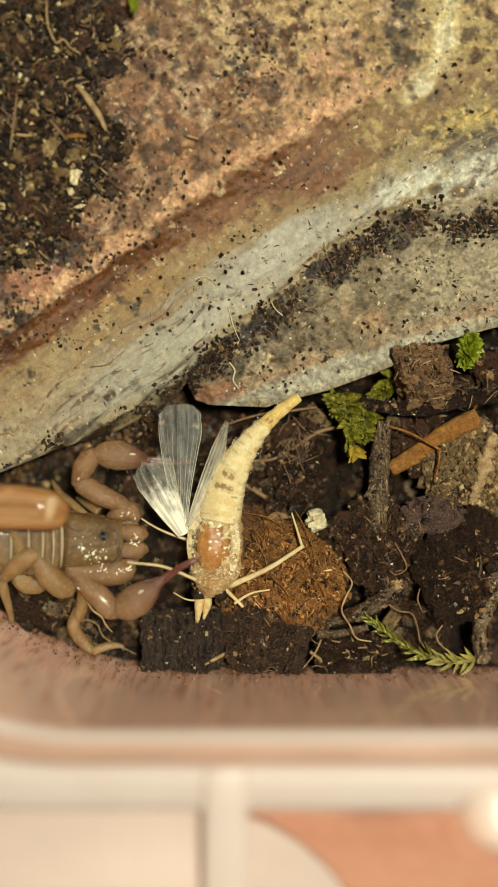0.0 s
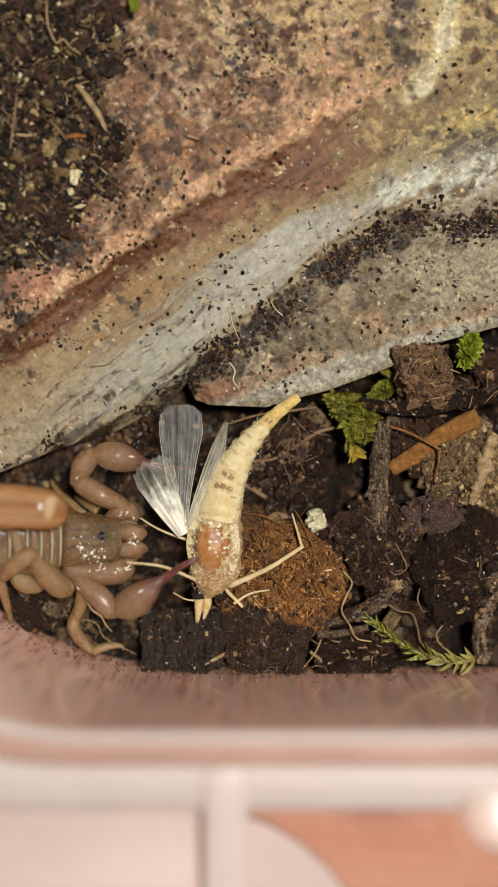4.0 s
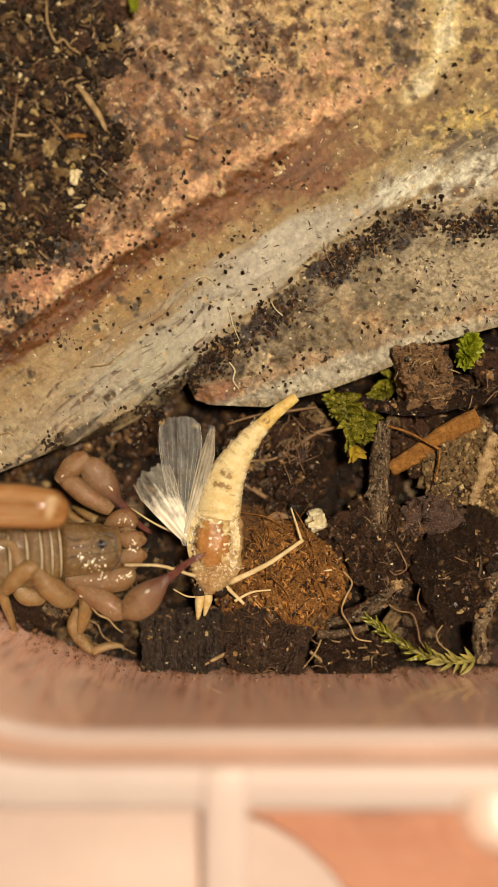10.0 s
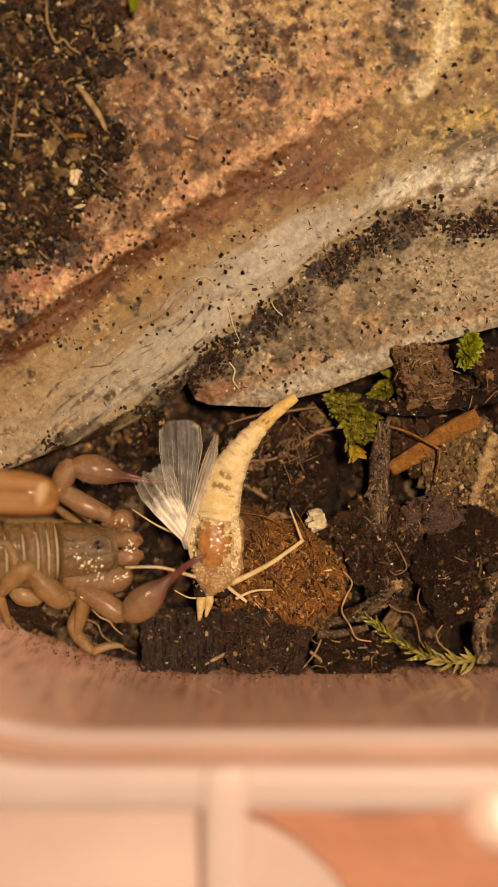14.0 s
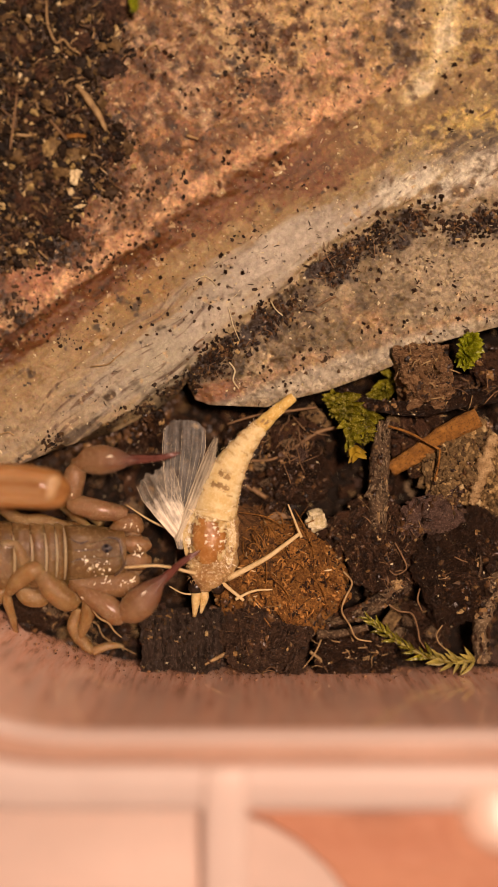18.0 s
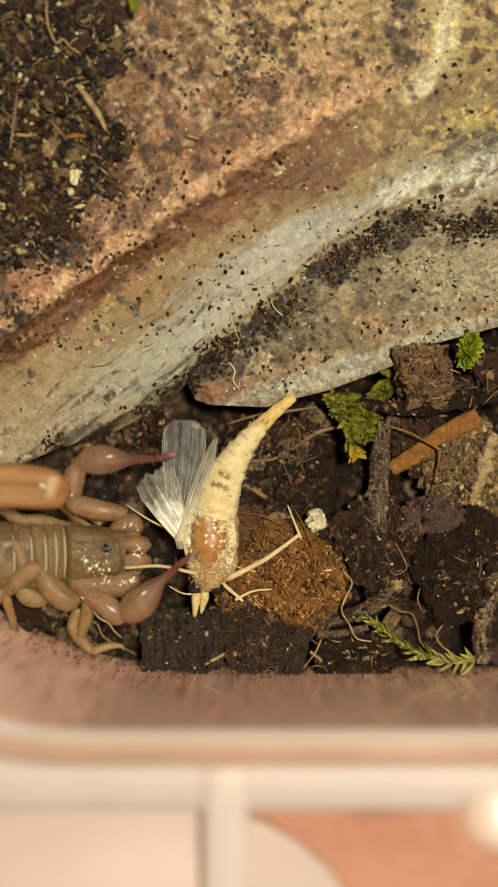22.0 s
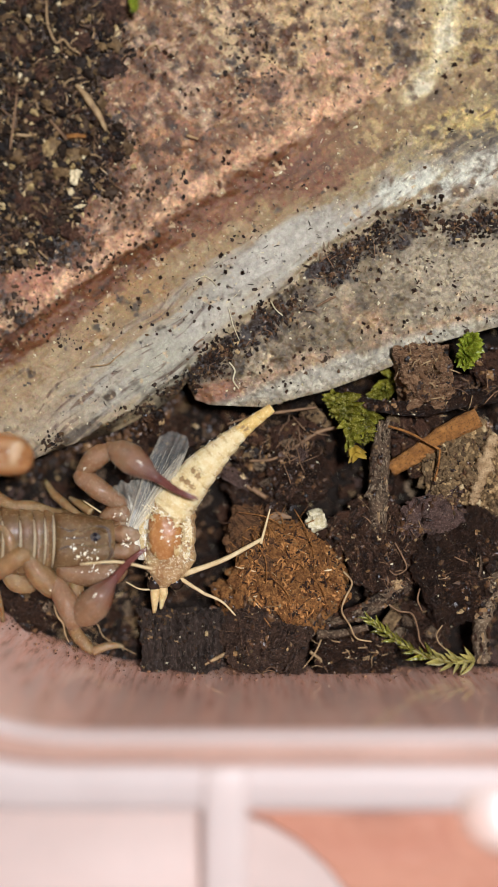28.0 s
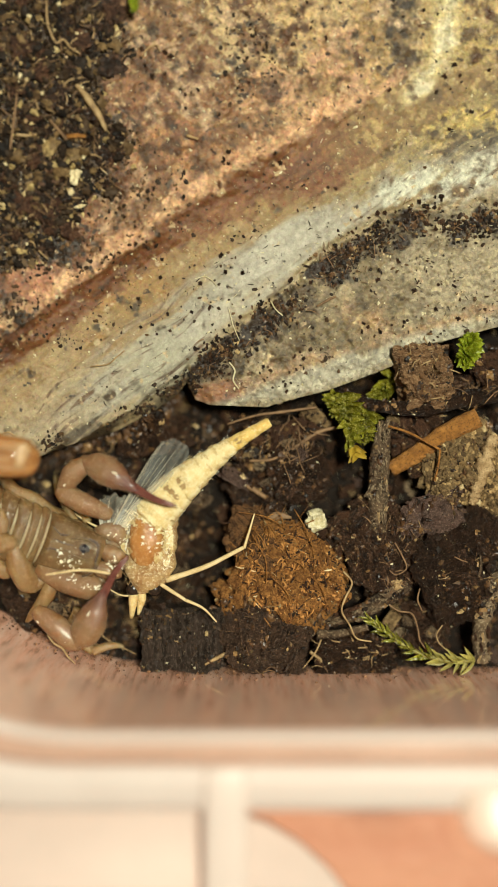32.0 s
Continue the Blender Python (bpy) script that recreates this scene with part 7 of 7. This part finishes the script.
def fluff(bm, u, v, h, spread, count, length, seed, down=0.0):
    """Tufts of flat scales around a place."""
    rnd = random.Random(seed)
    for _ in range(count):
        a = rnd.uniform(0, math.tau)
        d = rnd.random() ** 0.5
        p = spot(u + spread[0] * d * math.cos(a), v + spread[1] * d * math.sin(a), h + rnd.uniform(-0.25, 0.15))
        b = rnd.uniform(0, math.tau)
        q = p + Vector((math.cos(b), math.sin(b), rnd.uniform(-0.3, 0.5))) * length / 1000 * rnd.uniform(0.5, 1.2)
        moss_blade(bm, p, q, rnd.uniform(0.018, 0.045) / 1000, 0.00002)


EYE_BROWN = matter("moth_eye", (0.012, 0.008, 0.006), (0.03, 0.018, 0.012), None, 0.8, 0.25, 0.1)
thorax = moth_part("thorax", pods([spot(379, 916, 2.4), spot(378, 930, 2.8), spot(377, 958, 3.1), spot(376, 988, 2.95), spot(375, 1014, 2.4)], (0.9, 1.35, 1.55, 1.4, 0.8), (0.6, 0.85, 1.0, 0.95, 0.6), 22, 22, 0.08), THORAX, "shiny amber thorax with bald patches")
moth_part("chest", pods([spot(388, 915, 1.6), spot(384, 960, 1.8), spot(380, 1010, 1.8), spot(374, 1040, 1.8)], (2.0, 2.3, 2.2, 1.3), (1.5, 1.75, 1.6, 1.0), 18, 18, 0.15), CHEST)
moth_part("head", pods([spot(374, 1012, 2.4), spot(372, 1030, 2.4), spot(364, 1050, 1.9)], (1.7, 1.6, 0.6), (0.9, 1.0, 0.6), 14, 16, 0.2), CHEST)
for du in (-15, 23):
    bm = bmesh.new()
    bmesh.ops.create_uvsphere(bm, u_segments=16, v_segments=12, radius=0.0007)
    bm.transform(Matrix.Translation(spot(367 + du, 1048, 2.0)))
    moth_part("eye", bm, EYE_BROWN, "round dark brown eye")
moth_part("mouth_palp", pods([spot(354, 1044, 2.0), spot(352, 1070, 2.1), spot(348, 1100, 1.7)], (0.42, 0.44, 0.16), None, 12, 10, 0.2), FUZZ)
moth_part("mouth_palp", pods([spot(366, 1046, 1.9), spot(366, 1068, 1.9), spot(360, 1094, 1.6)], (0.42, 0.42, 0.12), None, 12, 10, 0.2), FUZZ)
for seed, (u, v, h, spread, n, ln) in enumerate(((377, 918, 3.7, (34, 9), 110, 0.32), (414, 950, 3.3, (8, 38), 90, 0.26), (342, 955, 3.2, (6, 28), 60, 0.2), (408, 1002, 3.2, (10, 24), 60, 0.25), (384, 1004, 3.3, (34, 12), 90, 0.22), (412, 930, 3.2, (8, 20), 60, 0.3))):
    bm = bmesh.new()
    fluff(bm, u, v, h, spread, n * 2 // 3, ln * 1.6, seed)
    tagged(moth_part("scale_tuft", bm, FUZZ_WHITE, "ruffled pale scales", smooth=False), kind="stuff")
bm = bmesh.new()
rnd = random.Random(9)
for k in range(60):
    a = rnd.uniform(0, math.tau)
    if a > 4.0 or a < 0.9:
        r = rnd.uniform(0.84, 1.12)
        out = 0.15 + 0.35 * rnd.random()
        p = spot(376 + 33 * r * math.cos(a), 962 + 50 * r * math.sin(a), 3.75 - 1.1 * (r - 0.84) + rnd.uniform(-0.1, 0.2))
        b = a + rnd.gauss(0, 1.8)
        moss_blade(bm, p, p + Vector((math.cos(b), -math.sin(b), rnd.uniform(-0.5, 0.3))) * out / 1000, rnd.uniform(0.02, 0.05) / 1000, 0.00003)
tagged(moth_part("fur_edge", bm, FUZZ, "matted cream fur round the bald thorax", smooth=False), kind="stuff")


bm = bmesh.new()
for u, v, h, spread, n, seed in ((372, 1026, 3.15, (40, 16), 90, 21), (396, 1008, 3.2, (24, 18), 40, 22), (346, 1012, 2.9, (16, 14), 30, 23)):
    fluff(bm, u, v, h, spread, n, 0.5, seed)
tagged(moth_part("scale_tuft", bm, CHEST, "matted yellow-brown scales on the neck", smooth=False), kind="stuff")


def patches(bm, height, box, size, bias, seed, n=70):
    """Thin ragged patches over a surface; height(u, v) in mm or None off it."""
    cells = {}
    for i in range(n):
        for j in range(n):
            a, b = box[0] + (box[1] - box[0]) * i / n, box[2] + (box[3] - box[2]) * j / n
            h = height(a, b)
            f = noise.noise(Vector((a / size, b / size, seed))) + 0.6 * noise.noise(Vector((a / size * 3, b / size * 3, seed + 5)))
            if h is not None and f > bias(a, b):
                cells[i, j] = bm.verts.new(spot(a, b, h + 0.05 * (f - bias(a, b))))
    for i in range(n):
        for j in range(n):
            q = [cells.get(p) for p in ((i, j), (i + 1, j), (i + 1, j + 1), (i, j + 1))]
            if all(q):
                bm.faces.new(q)
    loose = [w for w in bm.verts if not w.link_faces]
    bmesh.ops.delete(bm, geom=loose, context="VERTS")
    return bm


def thorax_top(a, b):
    d2 = ((a - 377) / 34) ** 2 + ((b - 962) / 52) ** 2
    return 3.10 + 1.02 * math.sqrt(1 - d2) if d2 < 0.97 else None


def specks(places, heights, sizes, seed):
    """Flat ragged specks on a top surface."""
    rnd = random.Random(seed)
    bm = bmesh.new()
    for (u, v), h in zip(places, heights):
        r = rnd.uniform(*sizes) / 1000
        p = spot(u, v, h)
        ring = [bm.verts.new(p + Vector((math.cos(q) * rnd.uniform(0.4, 2.0), math.sin(q) * rnd.uniform(0.4, 1.3), 0)) * r) for q in np.linspace(0, math.tau, 9)[:-1]]
        peak = bm.verts.new(p + Vector((0, 0, r * 0.5)))
        for x, y in zip(ring, ring[1:] + ring[:1]):
            bm.faces.new((x, y, peak))
    return bm


rnd = random.Random(31)
dots = [(rnd.gauss(379, 15), rnd.choice((rnd.gauss(920, 5), rnd.gauss(926, 6), rnd.gauss(954, 18)))) for _ in range(24)]
dots = [p for p in dots if thorax_top(*p)]
moth_part("white_flecks", specks(dots, [thorax_top(*p) + 0.03 for p in dots], (0.03, 0.17), 32), FUZZ_WHITE, "white specks of scales on the bald thorax")
bm = patches(bmesh.new(), thorax_top, (340, 414, 908, 1016), 13, lambda a, b: 0.12 + abs(b - 928) / 90 - 0.12 * (a > 392), 4)
moth_part("bald_flecks", bm, FUZZ_WHITE, "white scale patches left on the thorax")


def thorax_rim(a, b):
    d = math.hypot((a - 377) / 34, (b - 962) / 52)
    return 3.17 + 1.02 * math.sqrt(max(0.0, 1 - d * d)) - 0.7 * max(0.0, d - 0.97) if d < 1.4 else None


rim_bias = lambda a, b: 1.08 - 1.40 * math.hypot((a - 377) / 34, (b - 962) / 52) + 0.5 * max(0.0, min(1.0, (b - 930) / 50)) * (0.45 if a > 384 else 1.0)
moth_part("fur_rim", patches(bmesh.new(), thorax_rim, (322, 432, 890, 1040), 13, rim_bias, 7, 110), FUZZ, "matted cream scales round the bald thorax")
moth_part("fur_rim", patches(bmesh.new(), lambda a, b: (thorax_rim(a, b) or 0) + 0.06 if thorax_rim(a, b) else None, (322, 432, 890, 1040), 9, lambda a, b: rim_bias(a, b) + 0.22, 9, 110), FUZZ_PLATE, "white scale crust on the cream fur")


def ring_patch(seg, name, mat, w, k, seed, half, cover, spread, label="", blots=None):
    """A thin ragged patch over the top of an abdomen ring."""
    bm = bmesh.new()
    cells = {}
    for i in range(27):
        for j in range(41):
            x, ang = (i / 26 - 0.5) * 2 * half, math.pi / 2 + (j / 40 - 0.5) * spread
            f = noise.noise(Vector((x * 0.17 + 0.3, ang * 0.9, seed + k * 7))) + 0.3 * noise.noise(Vector((x * 0.30, ang * 4.5, seed + k)))
            if blots:
                f = max(0.8 - math.hypot((x - bx) / 8.5, (ang - math.pi / 2 - ba) / 0.27) for bx, ba in blots) + 0.7 * noise.noise(Vector((x * 0.35, ang * 9, seed + k)))
            if f + cover - (x / half) ** 4 * 0.5 - ((ang - math.pi / 2) / spread * 2) ** 4 * 0.7 > 0:
                cells[i, j] = bm.verts.new(Vector((x * UNIT, math.cos(ang) * (w + 0.03) / 1000, (math.sin(ang) * (w * 0.86 + 0.02) + 0.06) / 1000)))
    for i in range(26):
        for j in range(40):
            q = [cells.get(p) for p in ((i, j), (i + 1, j), (i + 1, j + 1), (i, j + 1))]
            if all(q):
                bm.faces.new(q)
    bmesh.ops.delete(bm, geom=[w_ for w_ in bm.verts if not w_.link_faces], context="VERTS")
    part(name, bm, mat, seg, label)


def abdomen_pose(s):
    def at(t):
        a, m, b = (Vector(f(t)) for f in (ab_base, ab_mid, ab_tip))
        c = 2 * m - (a + b) / 2
        p = a * (1 - s) ** 2 + c * 2 * s * (1 - s) + b * s ** 2
        d = (c - a) * (1 - s) + (b - c) * s
        q = p + d.normalized() * 10
        return aimed(lambda _: (p.x, p.y), lambda _: (q.x, q.y), 2.3 + 1.0 * s, 2.3 + 1.0 * s)(0)
    return at


N_RINGS = 11
for k in range(N_RINGS):
    s = (k + 0.5) / N_RINGS
    w = float(np.interp(s, [0, 0.2, 0.35, 0.5, 0.62, 0.75, 0.88, 1], [1.92, 1.74, 1.50, 1.18, 0.92, 0.68, 0.53, 0.42]))
    L = 300 / N_RINGS / 2 + 4 + 2 * math.sin(k * 2.3)
    bm = tube(bmesh.new(), px((-L, 0, 0), (-L + 6, 0, 0.05), (0, 0, 0.05), (L - 5, 0, 0), (L, 0, 0)), mm(w * 0.78, w * 1.0, w, w * 0.95, w * 0.80), mm(w * 0.7, w * 0.86, w * 0.86, w * 0.8, w * 0.6), 12, 24, 0.015, k)
    seg = part("abdomen_ring", bm, FUZZ_GOLD if k > 7 else FUZZ, moth)
    moved(seg, abdomen_pose(s), moth_pose)
    bm = bmesh.new()
    rnd = random.Random(k + 50)
    for _ in range(int(55 * w)):
        a = rnd.uniform(0.0, math.pi)
        x = rnd.uniform(-L + 2, L)
        loose = 0.22 if k in (6, 7, 8) else 0.10
        p = Vector((x * UNIT, math.cos(a) * w / 1000, math.sin(a) * w * 0.86 / 1000))
        q = p + Vector((rnd.uniform(0.06, 0.22), math.cos(a) * rnd.uniform(0, loose), math.sin(a) * rnd.uniform(0, loose))) / 1000
        moss_blade(bm, p, q, 0.000018, 0.000012)
    tagged(part("scale_coat", bm, FUZZ_WHITE if k % 2 else FUZZ, seg, smooth=False), kind="stuff")
    if k in (2, 3):
        ring_patch(seg, "scale_patch", FUZZ_PLATE, w - 0.01, k, 3, L * 0.9, 0.5, 2.6, "patch of smooth white scales")
        ring_patch(seg, "dark_band", FUZZ_DARK, w + 0.015, k, 0, 11.0, 0.0, 1.6, "broken grey-brown band", ((0, -0.45), (1, -0.12), (-1, 0.22)) if k == 2 else ((0, -0.3), (-2, 0.08)))
    elif k == 8:
        ring_patch(seg, "brown_stain", FUZZ_DARK, w + 0.01, k, 5, 11.0, 0.0, 1.8, "brown stained scales", ((0, -0.3), (3, 0.2)))
    elif k < 8:
        ring_patch(seg, "scale_patch", FUZZ_PLATE, w, k, 3, L * 0.92, 0.30 if k > 5 else 0.46, 2.6, "patch of smooth white scales")


def wing(name, label, length, left, right, mat, veins, torn, seed):
    """A wing along x: left and right edges in plan units from root to end."""
    rnd = random.Random(seed)
    cols, rows = 30, 60
    at = lambda e, s: float(np.interp(s, np.linspace(0, 1, len(e)), e))
    lift = lambda f, s: 0.045 * math.sin(f * 27 + seed) * min(1, s * 3) + 0.3 * math.sin(f * 3)
    bm = bmesh.new()
    grid = []
    for i in range(rows + 1):
        s = i / rows
        row = []
        for j in range(cols + 1):
            f = j / cols
            y = at(left, s) - (at(right, s) + at(left, s)) * f
            end = torn * length * (noise.noise(Vector((f * 7 + seed, seed, 0))) + 0.15 * noise.noise(Vector((f * 23, seed, 1)))) * max(0, s - 0.8) / 0.2 - 0.07 * length * abs(2 * f - 1) ** 3 * max(0, s - 0.7) / 0.3
            row.append(bm.verts.new(Vector(((s * length + end) * UNIT, y * UNIT, lift(f, s) / 1000))))
        grid.append(row)
    for r0, r1 in zip(grid, grid[1:]):
        for j in range(cols):
            bm.faces.new((r0[j], r1[j], r1[j + 1], r0[j + 1]))
    rims = {j: [grid[i][j].co.copy() for i in range(0, rows + 1, 5)] for j in (0, cols)}
    ob = part(name, bm, mat, moth, label)
    for k in range(veins):
        f = (k + 0.5 + rnd.uniform(-0.25, 0.25)) / veins
        pts = []
        for s in np.linspace(0.03, rnd.uniform(0.75, 0.97), 6):
            y = at(left, s) - (at(right, s) + at(left, s)) * f
            pts.append(Vector((s * length * UNIT, y * UNIT, (lift(f, s) + 0.02) / 1000)))
        part("vein", tube(bmesh.new(), pts, mm(0.026, 0.016, 0.008), None, 12, 5), VEIN, ob)
    for j in (0, cols):
        part("edge_vein", tube(bmesh.new(), [w + Vector((0, 0, 0.00001)) for w in rims[j]], mm(0.045, 0.030, 0.014), None, 24, 6), VEIN, ob, "pale stiff edge")
    return ob


wing_root = lambda t: (moth_at(t)[0] - 54, moth_at(t)[1] - 16)
wing_roll = track("0:0 25:0 25.5:15 27.5:48 32:48")
w1 = wing("forewing", "torn see-through wing with fine veins", 222, (4, 20, 27, 34, 38, 36), (4, 8, 16, 26, 36, 34), WING, 8, 0.022, 1)
moved(w1, tipped(wing_root, wing1_tip, 2.6, 3.2, 222, wing_roll), moth_pose)
w2 = wing("hindwing", "ragged wing with a white scaled base", 140, (12, 22, 30, 36, 34), (8, 16, 22, 32, 36), WING_WHITE, 3, 0.08, 2)
moved(w2, tipped(wing_root, wing2_tip, 2.7, 3.4, 140), moth_pose)
wing_root3 = lambda t: (moth_at(t)[0] - 50, moth_at(t)[1] - 26)
w3 = wing("forewing", "narrow folded wing against the abdomen", 190, (4, 6, 7, 6, 2), (4, 10, 16, 17, 9), WING_THICK, 2, 0.07, 3)
moved(w3, tipped(wing_root3, wing3_tip, 2.9, 3.6, 190), moth_pose)


def moth_bone(name, length, r0, r1, bend=0.0):
    bm = tube(bmesh.new(), px((-length / 2 - 2, 0, 0), (0, bend, 0.05), (length / 2 + 2, 0, 0)), mm(r0, (r0 + r1) / 2, r1), None, 14, 8, 0.15)
    return part(name, bm, MOTH_LEG, moth)


hip1 = lambda t: (moth_at(t)[0] + 28, moth_at(t)[1] + 74)
hip2 = lambda t: (moth_at(t)[0] + 10, moth_at(t)[1] + 74)
hip3 = lambda t: (moth_at(t)[0] - 38, moth_at(t)[1] + 64)
hip4a, hip4b = (lambda t: (moth_at(t)[0] - 44, moth_at(t)[1] - 4)), (lambda t: (moth_at(t)[0] - 148, moth_at(t)[1] - 55))
hip5a, hip5b = (lambda t: (moth_at(t)[0] - 24, moth_at(t)[1] + 100)), (lambda t: (moth_at(t)[0] - 72, moth_at(t)[1] + 88))
moved(moth_bone("leg_thigh", 142, 0.27, 0.17, -5), aimed(hip1, knee_at, 2.2, 2.9, middle=True), moth_pose)
moved(moth_bone("leg_foot", 58, 0.13, 0.07), aimed(knee_at, toe_at, 2.9, 2.4, middle=True), moth_pose)
moved(moth_bone("leg_thigh", 62, 0.2, 0.14), aimed(hip2, knee2_at, 2.2, 2.4, middle=True), moth_pose)
moved(moth_bone("leg_foot", 62, 0.15, 0.07, 6), aimed(knee2_at, toe2_at, 2.4, 2.2, middle=True), moth_pose)
moved(moth_bone("foreleg", 116, 0.14, 0.09, -8), aimed(hip3, feeler_tip, 4.0, 4.8, middle=True), moth_pose)
moved(moth_bone("leg_thigh", 114, 0.15, 0.05, 6), aimed(hip4a, hip4b, 2.0, 1.6, middle=True), moth_pose)
moved(moth_bone("antenna", 50, 0.1, 0.05, 6), aimed(hip5a, hip5b, 2.0, 1.8, middle=True), moth_pose)


def motions():
    for ob, of, own in SETS:
        walk(ob, [(t, of(t).inverted() @ own(t) if of else own(t)) for t in TIMES])


motions()
